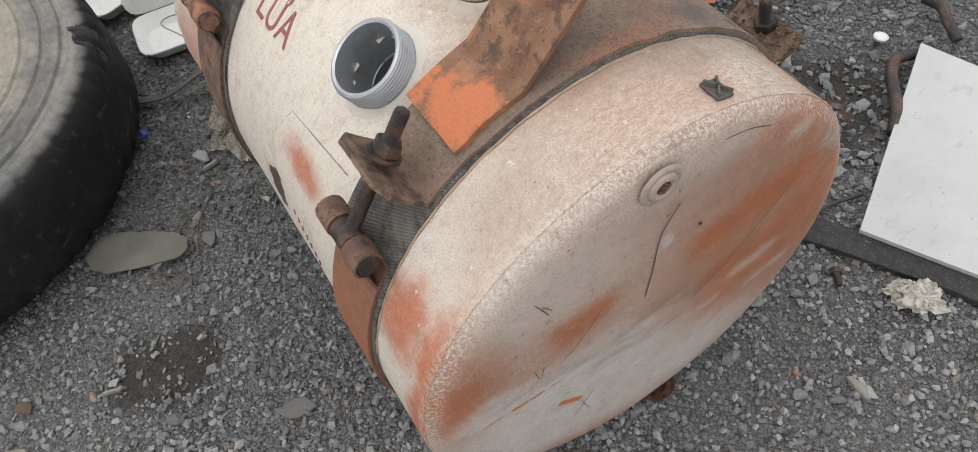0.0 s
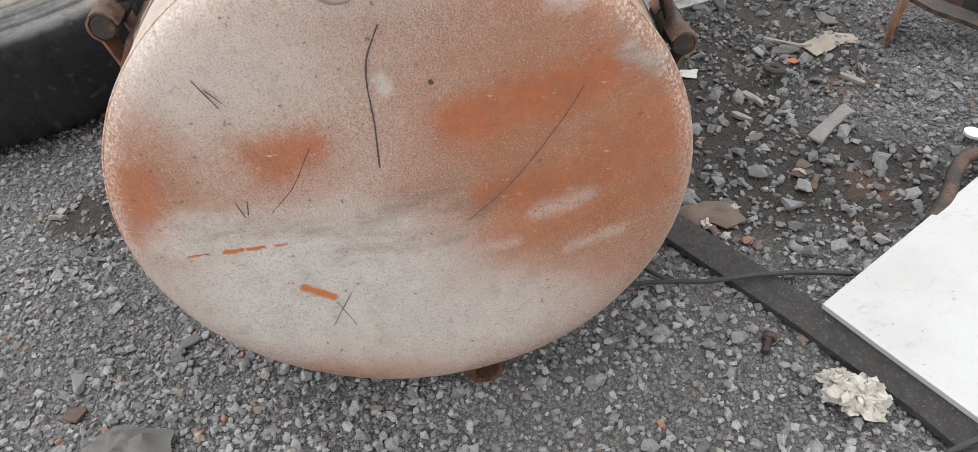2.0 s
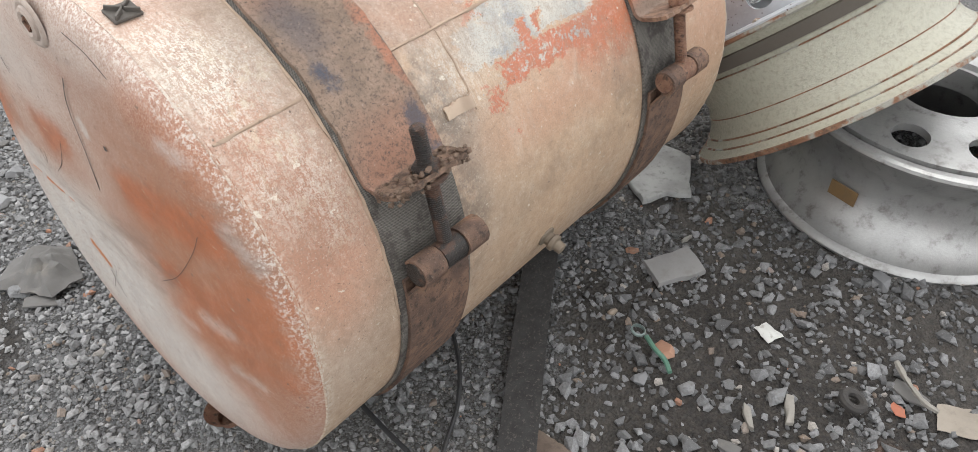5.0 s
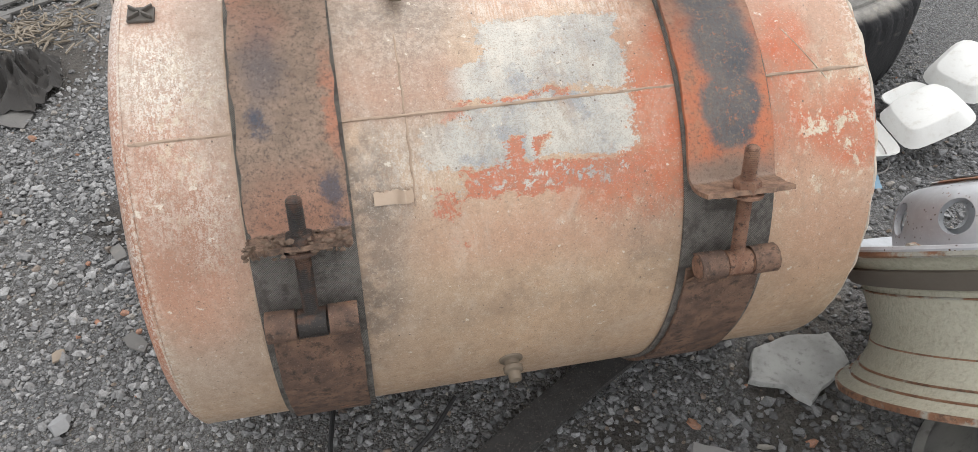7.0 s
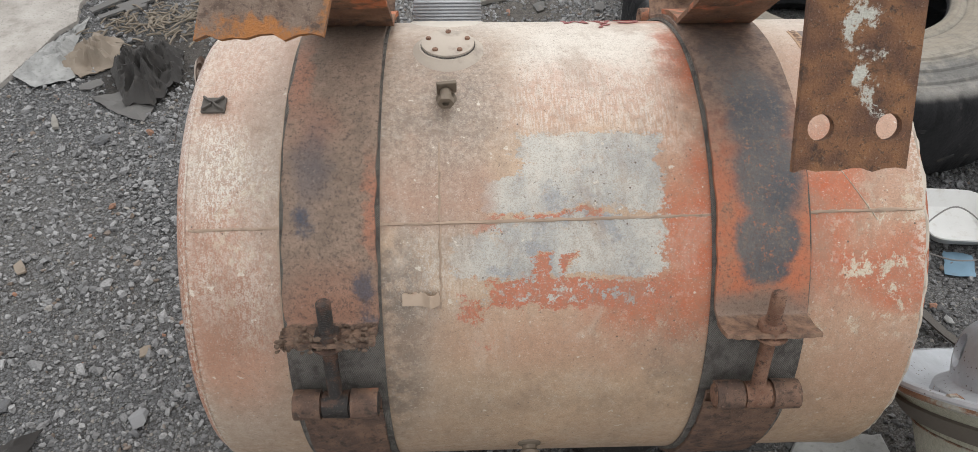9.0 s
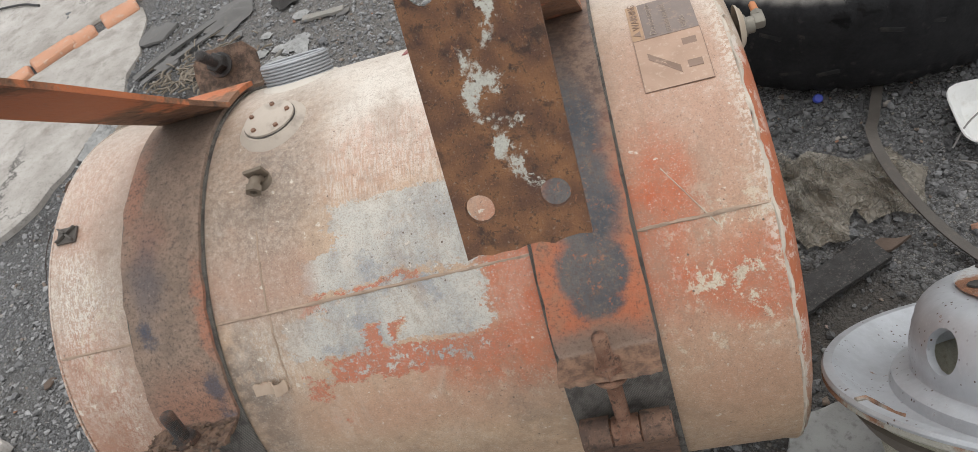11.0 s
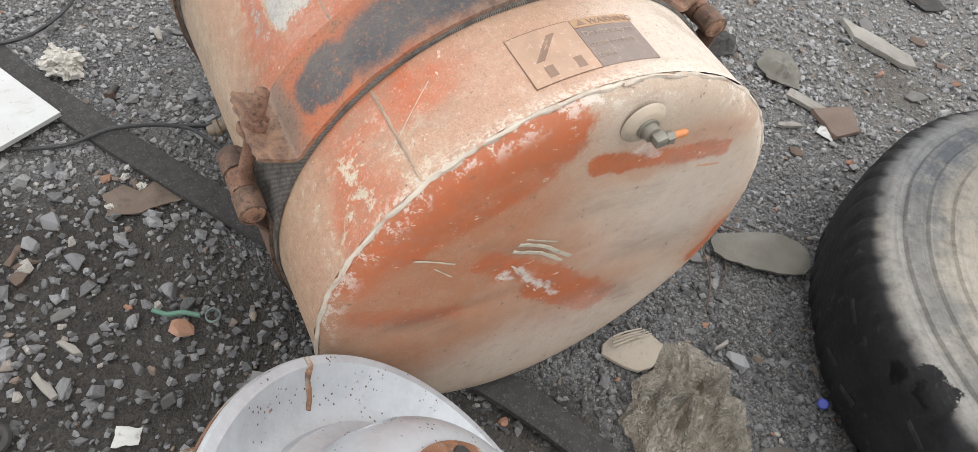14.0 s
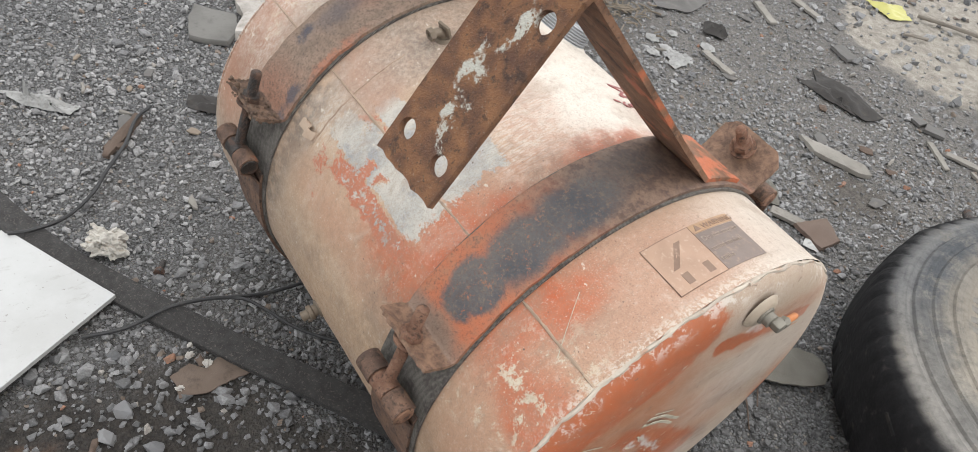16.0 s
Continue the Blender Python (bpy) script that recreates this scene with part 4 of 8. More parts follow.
# bent strip tab on the near wall
bm = ribbon([(-0.0075, 0.0015), (0.0, 0.0018), (0.0075, 0.0015)], 0.003, -0.030, 0.014, 22, 0.0008, 4)
for v in bm.verts:
    v.co.z += 0.013 * math.exp(-((v.co.x - 0.004) / 0.006) ** 2)
part("bent_tab", bm, plain("tab_worn_paint", (0.42, 0.32, 0.24), 0.6, scale=50, dirty=0.6, dirt=(0.22, 0.11, 0.07)), tank, "short bent steel tab", m=on_wall(0.306, 56.7))

# square-socket plug in a boss on the speckled end
plug = part("plug_boss", lathe([(-0.012, 0.0), (-0.002, 0.0), (-0.002, 0.0075), (0.003, 0.009), (0.0045, 0.013), (0.003, 0.017), (0.0005, 0.0185), (0.0014, 0.021), (0.0010, 0.024), (-0.002, 0.027)], 40), plain("boss_grey_paint", (0.38, 0.31, 0.265), 0.5, scale=140, vary=0.5, dirty=0.8, dirt=(0.24, 0.15, 0.11)), tank, "round boss with a socket plug",
            m=pose(0.0, 0.0226, RAD + 0.2945, 0, -90, 0))
part("socket_plug", lathe([(-0.006, 0.0), (-0.006, 0.0042), (0.0035, 0.0062), (0.004, 0.0085), (0.0, 0.0095)], 4), M_RUST, plug)

# outlet with valve on the other end
boss = part("outlet_boss", lathe([(-0.002, 0.028), (0.001, 0.0265), (0.002, 0.0245), (0.0045, 0.022), (0.006, 0.0185), (0.0065, 0.0)], 40), plain("boss_cream_paint", (0.36, 0.295, 0.225), 0.55, dirty=0.45), tank, "round cream boss of the outlet",
            m=pose(LEN, 0.030, RAD + 0.286, 0, 90, 0))
valve = part("outlet_valve", lathe([(0.006, 0.0), (0.006, 0.0165), (0.011, 0.0165), (0.012, 0.0125), (0.022, 0.0125), (0.023, 0.010), (0.023, 0.0)], 12), M_STEEL, boss, "zinc-plated hexagonal elbow valve", m=Matrix.Scale(0.82, 4))
part("elbow_body", box(0.017, 0.019, 0.018, 0.004, 2, m=pose(0, 0.004, 0.030, 0, 0, 12)), M_STEEL, valve)
part("side_nut", lathe([(0.0, 0.0), (0.0, 0.0092), (0.011, 0.0092), (0.014, 0.0065), (0.014, 0.0)], 6, m=pose(0, 0.012, 0.031, -90, 0, 0)), M_STEEL, valve)
part("orange_cap", lathe([(0.0, 0.0), (0.0, 0.0056), (0.020, 0.0054), (0.024, 0.003), (0.024, 0.0)], 16, m=pose(0, 0.025, 0.031, -90, 0, 0)), M_ORANGE_TIP, valve, "faded orange pipe cap")

drain = part("drain_plug", lathe([(-0.004, 0.017), (0.002, 0.016), (0.004, 0.010), (0.010, 0.0105), (0.012, 0.0135), (0.018, 0.0135), (0.020, 0.009), (0.031, 0.0085), (0.032, 0.004), (0.028, 0.0)], 18), M_BRASS, tank, "threaded brass drain plug", m=on_wall(0.436, 105, RAD))
part("bottom_boss", lathe([(-0.006, 0.034), (0.002, 0.030), (0.010, 0.018), (0.022, 0.016), (0.023, 0.0)], 24), M_RUST, tank, "rusty boss under the rim", m=on_wall(0.022, 171, RAD - 0.004))


def wrapped_text(text, size, place, thick=0.0006, align="LEFT"):
    """Letters as a mesh, each point laid by place(u, v, w)."""
    cu = bpy.data.curves.new("lettering", "FONT")
    cu.body, cu.size, cu.extrude, cu.align_x, cu.resolution_u = text, size, thick, align, 3
    ob = bpy.data.objects.new("lettering", cu)
    scene.collection.objects.link(ob)
    bpy.context.view_layer.update()
    me = bpy.data.meshes.new_from_object(ob.evaluated_get(bpy.context.evaluated_depsgraph_get()))
    bpy.data.objects.remove(ob)
    bm = bmesh.new()
    bm.from_mesh(me)
    bpy.data.meshes.remove(me)
    bmesh.ops.triangulate(bm, faces=bm.faces)
    for v in bm.verts:
        v.co = place(*v.co)
    return bm


def far_side(x0, th0):
    """Reading from the outlet's end towards the other, up towards the top."""
    def place(u, v, w):
        return on_wall(x0 - 0.76 * u, th0 + math.degrees(v / RAD), RAD + 0.0006 + w).translation
    return place


for word, x0, th0 in (("C\u1ea4M", 0.615, -30.6), ("L\u1eecA", 0.607, -45.4)):
    bm = wrapped_text(word, 0.072, far_side(x0, th0), 0.0004)
    part("lettering", bm, M_RED, tank, "faded red painted capitals", smooth=False)


for i in range(7):  # row of small red scale marks
    u = i / 6
    bm = bead([tuple(on_wall(0.391 - 0.074 * u, -79.2 - 6.0 * u + k * 0.55, RAD + 0.0003).translation) for k in range(4)], 0.0011, 20 + i)
    part("scale_mark", bm, M_RED, tank)
part("scratch", bead([tuple(on_wall(0.431 - 0.154 * i / 20, -53.4 + 2.6 * i / 20, RAD + 0.0002).translation) for i in range(21)], 0.0008, 31), plain("scored_line", (0.16, 0.13, 0.11), 0.8), tank)
part("scratch", bead([tuple(on_wall(0.431 + 0.03 * i / 10, -53.4 - 9 * i / 10, RAD + 0.0002).translation) for i in range(11)], 0.0006, 32), bpy.data.materials["scored_line"], tank)

# warning sticker, its head towards the middle of the tank
def sticker_at(u, v, w):
    """u: reading direction from the middle line; v: up the text."""
    return on_wall(0.8405 - v, 1.3 - math.degrees(u / RAD), RAD + 0.0008 + w).translation


def sticker_panel(u0, u1, v0, v1, w):
    bm = bmesh.new()
    nu = max(2, int((u1 - u0) / 0.008))
    grid = [[bm.verts.new(sticker_at(u0 + (u1 - u0) * i / nu, v, w)) for i in range(nu + 1)] for v in (v0, v1)]
    for i in range(nu):
        bm.faces.new((grid[0][i], grid[0][i + 1], grid[1][i + 1], grid[1][i]))
    low = [[bm.verts.new(sticker_at(u0 + (u1 - u0) * i / nu, v, -0.001)) for i in range(nu + 1)] for v in (v0, v1)]
    for a, b in zip(grid, low):
        for i in range(nu):
            bm.faces.new((a[i], b[i], b[i + 1], a[i + 1]))
    for i in (0, nu):
        bm.faces.new((grid[0][i], grid[1][i], low[1][i], low[0][i]))
    return bm


M_STK = plain("worn_sticker_cream", (0.385, 0.25, 0.175), 0.55, scale=150, vary=0.4, dirty=0.75, dirt=(0.50, 0.38, 0.29))
M_STK_BAR = plain("worn_sticker_brown", (0.205, 0.13, 0.092), 0.55, scale=150, dirty=0.7, dirt=(0.38, 0.26, 0.18))
M_STK_HEAD = plain("worn_sticker_yellow", (0.36, 0.225, 0.13), 0.55, scale=80, dirty=0.9, dirt=(0.22, 0.14, 0.10))
M_STK_DARK = plain("worn_sticker_grey", (0.18, 0.138, 0.118), 0.55, scale=130, dirty=0.6, dirt=(0.34, 0.24, 0.175))
M_STK_WORD = plain("faded_print", (0.30, 0.235, 0.19), 0.55, scale=120, dirty=0.7, dirt=(0.19, 0.145, 0.12))
sticker = part("warning_sticker", sticker_panel(-0.078, 0.0, -0.037, 0.038, 0.0004), M_STK, tank, "worn warning sticker, brown print on cream")
part("text_panel", sticker_panel(0.0005, 0.077, -0.037, 0.0235, 0.0004), M_STK_DARK, sticker, "grey text panel")
part("head_panel", sticker_panel(0.0005, 0.077, 0.0245, 0.038, 0.0004), M_STK_HEAD, sticker, "faded yellow head strip")
for u0, u1, v0, v1 in ((-0.078, 0.0, -0.0375, -0.0369), (-0.078, 0.0, 0.0374, 0.038), (-0.078, -0.0774, -0.037, 0.038), (-0.0006, 0.0, -0.037, 0.038)):
    part("border", sticker_panel(u0, u1, v0, v1, 0.0007), M_STK_BAR, sticker)


def slanted(pts):
    bm = bmesh.new()
    top = [bm.verts.new(sticker_at(u, v, 0.0009)) for u, v in pts]
    low = [bm.verts.new(sticker_at(u, v, 0.0)) for u, v in pts]
    bm.faces.new(top)
    for i in range(len(pts)):
        bm.faces.new((top[i], low[i], low[i - 1], top[i - 1]))
    return bm


# plain bars stand for the pictogram
for pts in (((-0.058, -0.030), (-0.014, -0.030), (-0.014, -0.014), (-0.058, -0.014)), ((-0.062, -0.006), (-0.052, -0.006), (-0.024, 0.026), (-0.034, 0.026))):
    part("bar", slanted(pts), M_STK_BAR, sticker, smooth=False)
for text, size, u, v in (("WARNING", 0.0125, 0.020, 0.0265), ("Do not step or", 0.0112, 0.004, 0.0100), ("stand on fuel", 0.0112, 0.004, -0.0070), ("tanks", 0.0112, 0.004, -0.0240)):
    bm = wrapped_text(text, size, lambda a, b, w, u=u, v=v: sticker_at(u + a, v + b, 0.0008 + w), 0.0002)
    part("print", bm, M_STK_BAR if text == "WARNING" else M_STK_WORD, sticker, smooth=False)
part("triangle_mark", slanted(((0.006, 0.0275), (0.017, 0.0275), (0.0115, 0.0365))), M_STK_BAR, sticker, smooth=False)

# scratches and gouges on the ends
M_SCRATCH = plain("dark_scratch", (0.07, 0.055, 0.05), 0.8, vary=0.1)
M_BRIGHT = plain("bright_scratch", (0.46, 0.42, 0.33), 0.5, scale=90, vary=0.5, dirty=0.6)


def scratch(points, r, x, material, label=""):
    bm = tube([(x, y, z) for _, y, z in spline([(0, y, z) for y, z in points], 6)], r, 5, wobble=0.3, seed=int(abs(points[0][0]) * 1e4))
    bmesh.ops.scale(bm, vec=(0.25, 1, 1), verts=bm.verts, space=Matrix.Translation((-x, 0, 0)))
    part("scratch", bm, material, tank, label)


for pts, r in ((((-0.007, 0.577), (0.010, 0.545), (0.016, 0.515), (0.018, 0.47), (0.024, 0.412)), 0.0013), (((-0.201, 0.476), (-0.175, 0.435), (-0.115, 0.361), (-0.06, 0.315)), 0.0006),
               (((0.178, 0.55), (0.163, 0.515)), 0.0010), (((0.170, 0.538), (0.158, 0.520)), 0.0008), (((0.132, 0.172), (0.097, 0.227)), 0.0008), (((0.118, 0.215), (0.103, 0.166)), 0.0008), (((0.090, 0.452), (0.12, 0.405), (0.152, 0.374)), 0.0006), (((0.186, 0.395), (0.182, 0.372)), 0.0008),
               (((0.173, 0.396), (0.178, 0.376)), 0.0008), (((-0.055, 0.645), (-0.09, 0.637), (-0.12, 0.622)), 0.0011), (((-0.046, 0.510), (-0.047, 0.505)), 0.0032), (((0.262, 0.330), (0.24, 0.328)), 0.0004)):
    scratch(pts, r * 0.7, -0.0005, M_SCRATCH)
for pts, r in ((((-0.228, 0.490), (-0.20, 0.474), (-0.174, 0.456)), 0.0013), (((-0.089, 0.452), (-0.05, 0.43), (0.002, 0.382)), 0.0036), (((-0.095, 0.440), (-0.05, 0.415), (-0.01, 0.378)), 0.0032), (((-0.08, 0.458), (-0.03, 0.43)), 0.0013), (((-0.09, 0.407), (-0.045, 0.35)), 0.0014), (((-0.06, 0.372), (-0.002, 0.290)), 0.0013),
               (((-0.105, 0.390), (-0.09, 0.372)), 0.0020), (((-0.085, 0.398), (-0.05, 0.335)), 0.0010), (((-0.20, 0.46), (-0.175, 0.43)), 0.0009), (((-0.04, 0.325), (-0.015, 0.285)), 0.0017)):
    scratch(pts, r, LEN + 0.0002, M_BRIGHT)
bm = bead([tuple(on_wall(0.80 + 0.045 * i / 12, 30 + 1.0 * i, RAD - 0.0001).translation) for i in range(13)], 0.0005, 9)
part("scratch", bm, M_BRIGHT, tank)


# ---- straps with their brackets ----
def arc(t0, t1, r, step=4.0):
    n = max(2, int(abs(t1 - t0) / step))
    return [ring_yz(t0 + (t1 - t0) * i / n, r) for i in range(n + 1)]


def flange(th, r0, r1, turn):
    """The bent-out end of a band: a rounded corner, then straight outwards."""
    out = [ring_yz(th - turn * 1.6, r0), ring_yz(th - turn * 0.7, r0 + 0.002), ring_yz(th - turn * 0.15, r0 + 0.007), ring_yz(th, r0 + 0.014)]
    return out + [ring_yz(th + turn * 0.4, r0 + 0.02 + (r1 - r0 - 0.02) * i / 3) for i in range(1, 4)]


def stud(length, r):
    prof, z = [(0.0, 0.0), (0.0, r * 0.9)], 0.0
    while z < length - 0.004:
        prof += [(z + 0.0008, r), (z + 0.0020, r * 0.86)]
        z += 0.0024
    return lathe(prof + [(length - 0.002, r * 0.9), (length, r * 0.6), (length, 0.0)], 14)


def strap_set(name, label, x0, x1, upper, lower, rust, near_tip, far_tip, jag):
    """Two half bands joined by T-bolts on both sides, with a rubber liner."""
    strap = thing(name, TANK, label, "tank strap", "straps round the fuel tank")
    rb = RAD + 0.0075
    bm = ribbon(flange(-39, rb, 0.412, -1)[::-1] + arc(-36, 58, rb) + flange(61.5, rb, 0.390, 1), 0.0055, x0, x1, 18, jag, 3)
    for v in bm.verts:  # clipped corners of the far end
        off = math.hypot(v.co.y, v.co.z - RAD)
        side = abs(v.co.x - (x0 + x1) / 2) - ((x1 - x0) / 2 - 0.016)
        if v.co.y > 0 and off > 0.394 and side > 0:
            k = side * (off - 0.394) / 0.018
            v.co.y -= k * v.co.y / off
            v.co.z -= k * (v.co.z - RAD) / off
    part("upper_band", bm, upper, strap, "")
    part("lower_band", ribbon(arc(80, 305, rb), 0.0045, x0 + 0.004, x1 - 0.004, 4, 0.0008, 5), lower, strap, "worn bare lower band")
    part("liner", ribbon(arc(-70, 295, RAD + 0.0028, 3), 0.0036, x0 - 0.004, x1 + 0.004, 2), M_LINER, strap, "woven rubber liner")
    mid = (x0 + x1) / 2
    for th_b, r_b, th_t, r_t, side, tip in ((77, 0.365, near_tip, 0.392, 1, 0.0), (-54, 0.367, far_tip, 0.405, -1, 0.0)):
        a, b = Vector((mid, *ring_yz(th_b, r_b))), Vector((mid, *ring_yz(th_t, r_t)))
        d = (b - a).normalized()
        turn = d.to_track_quat("Z", "X").to_matrix().to_4x4()
        half = (x1 - x0) / 2 - 0.003
        bar = part("barrel", roughen(lathe([(-half, 0.0), (-half, 0.0125), (-half + 0.003, 0.0150), (-0.018, 0.0152), (-0.0165, 0.0138), (0.0165, 0.0138), (0.018, 0.0152), (half - 0.003, 0.0150), (half, 0.0125), (half, 0.0)], 22, "x"), 0.0012, 45, side), rust, strap, "rusted cross barrel",
                   m=Matrix.Translation(a))
        part("sleeve", roughen(lathe([(-0.016, 0.0137), (-0.015, 0.0165), (0.015, 0.0165), (0.016, 0.0137)], 22, "x"), 0.001, 60), rust, bar)
        m = Matrix.Translation(a) @ turn
        bolt = part("t_bolt", stud((b - a).length, 0.0088), rust, strap, "rusted threaded bolt", m=m)
        at = (b - a).length * (0.60 if side > 0 else 0.66)
        part("washer", lathe([(at, 0.009), (at, 0.0200), (at + 0.003, 0.0200), (at + 0.0034, 0.009)], 20), rust, bolt)
        part("nut", roughen(lathe([(at + 0.003, 0.009), (at + 0.003, 0.0145), (at + 0.0055, 0.0160), (at + 0.017, 0.0160), (at + 0.0195, 0.0145), (at + 0.020, 0.009)], 6), 0.0005, 60), rust, bolt)
        # lower band's loop round the barrel
        loop = [ring_yz(th_b + side * 7, rb - 0.001)]
        for k in range(9):
            g = radians(th_b) + side * radians(100 - 30 * k)
            loop.append((a.y - 0.0168 * math.sin(g), a.z + 0.0168 * math.cos(g)))
        for xa, xb in ((x0 + 0.004, mid - 0.018), (mid + 0.018, x1 - 0.004)):
            part("band_loop", ribbon(loop, 0.003, xa, xb), lower, strap)
    return strap


strap_a = strap_set("tank_strap", "dusty brown painted steel tank strap with oily rusted bolts", 0.140, 0.248, M_STRAP_A, M_STRAP_LOW, M_DARKRUST, 54, -29, 0.0022)
rng_c = random.Random(6)
bm = bmesh.new()
for i in range(150):
    c = on_wall(rng_c.uniform(0.136, 0.246), rng_c.uniform(60.6, 63.0), rng_c.uniform(0.350, 0.390) if i % 3 else rng_c.uniform(0.382, 0.392)).translation
    r = rng_c.uniform(0.0010, 0.0030)
    bmesh.ops.create_icosphere(bm, subdivisions=2, radius=r, matrix=Matrix.Translation(c) @ Matrix.Diagonal((rng_c.uniform(0.8, 1.8), 1, rng_c.uniform(0.7, 1.3), 1)))
tagged(part("dirt_crust", roughen(bm, 0.0022, 320), plain("crust_of_rust", (0.15, 0.10, 0.07), 0.9, scale=120, vary=0.7, bump=0.8, dirty=0.7, dirt=(0.045, 0.032, 0.025)), strap_a, "crumbling crust of dirt and rust"), kind="stuff")
strap_b = strap_set("tank_strap", "orange steel tank strap with a black tar smear", 0.648, 0.758, M_STRAP_B, M_STRAP_LOW, M_RUST, 54, -29, 0.0012)


def holed_plate(u0, u1, rows, hole_r, thick, place, ragged=0.0, seed=1, apart=0.0295):
    """A plate with two round holes in each row that has them; rows of (v0, v1, holes)."""
    rng = random.Random(seed)
    bm = bmesh.new()
    um = (u0 + u1) / 2
    cache = {}

    def vert(u, v, w):
        key = (round(u, 5), round(v, 5), w)
        if key not in cache:
            e = rng.uniform(-ragged, ragged) if abs(v - rows[-1][1]) < 1e-6 else 0.0
            cache[key] = bm.verts.new(place(u, v + e if key[:2] not in cache else v, w))
        return cache[key]

    last = rows[-1][1]
    offs = {}

    def vv(u, v, w):
        if abs(v - last) < 1e-6:
            k = round(u, 5)
            offs.setdefault(k, rng.uniform(-ragged, ragged))
            key = (k, "end", w)
            if key not in cache:
                cache[key] = bm.verts.new(place(u, v + offs[k], w))
            return cache[key]
        return vert(u, v, w)

    for v0, v1, holes in rows:
        for a, b in ((u0, um), (um, u1)):
            for w in (-thick / 2, thick / 2):
                cu, cv = um + math.copysign(apart, a + b - 2 * um), (v0 + v1) / 2
                if not holes:
                    n = 5
                    for i in range(n):
                        p, q = a + (b - a) * i / n, a + (b - a) * (i + 1) / n
                        bm.faces.new((vv(p, v0, w), vv(q, v0, w), vv(q, v1, w), vv(p, v1, w)))
                    continue
                ring = [vert(cu + hole_r * math.cos(2 * math.pi * k / 20 + math.pi / 4), cv + hole_r * math.sin(2 * math.pi * k / 20 + math.pi / 4), w) for k in range(20)]
                edge = []
                cor = [(b, v1), (a, v1), (a, v0), (b, v0)]
                for k in range(4):
                    p, q = cor[k], cor[(k + 1) % 4]
                    for i in range(5):
                        edge.append(vv(p[0] + (q[0] - p[0]) * i / 5, p[1] + (q[1] - p[1]) * i / 5, w))
                for k in range(20):
                    j = (k + 1) % 20
                    bm.faces.new((edge[k], edge[j], ring[j], ring[k]))
    # walls between both faces, along outer edges and round the holes
    pairs = {}
    for key, v in cache.items():
        pairs.setdefault(key[:2], {})[key[2]] = v
    twin = {vs[-thick / 2]: vs[thick / 2] for vs in pairs.values() if len(vs) == 2}
    for e in [e for e in bm.edges if len(e.link_faces) == 1]:
        a, b = e.verts
        if a in twin and b in twin:
            bm.faces.new((a, b, twin[b], twin[a]))
    return bm


def bracket(strap, x0, x1, fold, foot_th, end, rows, arm_mat, plate_mat, labels, ragged, skew=0.0, skew_end=0.0):
    """An arm up from the band, folded over into a drilled mounting plate."""
    rb = RAD + 0.0135
    base = ring_yz(-13, rb)
    f = Vector((0, *fold))
    e = (Vector((0, *end)) - f).normalized()
    a = (Vector((0, *base)) - f).normalized()
    foot = [ring_yz(-13 + (foot_th + 13) * i / 5, rb) for i in range(5, 0, -1)]
    corner = [Vector((0, *base)), f + a * 0.012, f + a * 0.004 + e * 0.001, f + e * 0.004 + a * 0.001, f + e * 0.010]
    path = foot + [tuple(corner[0].yz + Vector((0.003, 0.0)))] + [tuple(corner[0].yz.lerp(corner[1].yz, k / 4)) for k in range(1, 5)] + [tuple(c.yz) for c in corner[2:]]
    bm = ribbon(path, 0.007, x0, x1, 3, 0.0012, 8)
    for v in bm.verts:  # knocked sideways
        v.co.x += skew * max(0.0, min(1.0, (v.co.z - base[1]) / (fold[1] - base[1])))
    arm = part("bracket_arm", bm, arm_mat, strap, labels[0])
    out = Vector((0, e.z, -e.y))

    def place(u, v, w):
        return Vector((u + skew + (skew_end - skew) * v / rows[-1][1], 0, 0)) + f + e * v - out * w

    part("mounting_plate", holed_plate(x0 + 0.001, x1 - 0.001, rows, 0.0115, 0.008, place, ragged), plate_mat, arm, labels[1])


M_PLATE_B = rusty("pitted_plate_rust", (0.50, 0.49, 0.43), 0.06, rust=(0.095, 0.045, 0.028), light=(0.245, 0.115, 0.05), deep=(0.035, 0.021, 0.016), scale=42,
                  spots=[(0.700, -0.262, 0.940, 0.0055, 0.03, 0.022, 0.3, 1), (0.682, -0.292, 0.890, 0.007, 0.03, 0.018, 0.3, 1), (0.693, -0.315, 0.855, 0.007, 0.03, 0.016, 0.3, 1), (0.700, -0.328, 0.834, 0.004, 0.02, 0.008, 0.3, 0.9)])
M_PLATE_A = rusty("scorched_plate_rust", (0.38, 0.145, 0.035), 0.0, rust=(0.15, 0.10, 0.072), light=(0.24, 0.175, 0.135), deep=(0.085, 0.055, 0.04), scale=45,
                  spots=[(0.19, -0.312, 0.884, 0.12, 0.02, 0.012, 0.5, 1), (0.25, -0.30, 0.90, 0.012, 0.02, 0.012, 0.4, 0.8)])
bracket(strap_b, 0.651, 0.752, (-0.231, 0.992), -29, (-0.360, 0.7845),
        [(0.010, 0.022, 0), (0.022, 0.066, 1), (0.066, 0.187, 0), (0.187, 0.231, 1), (0.231, 0.246, 0)], M_ARM, M_PLATE_B,
        ("folded orange-edged bracket arm", "rusted mounting plate with four bolt holes"), 0.002, -0.013, -0.016)
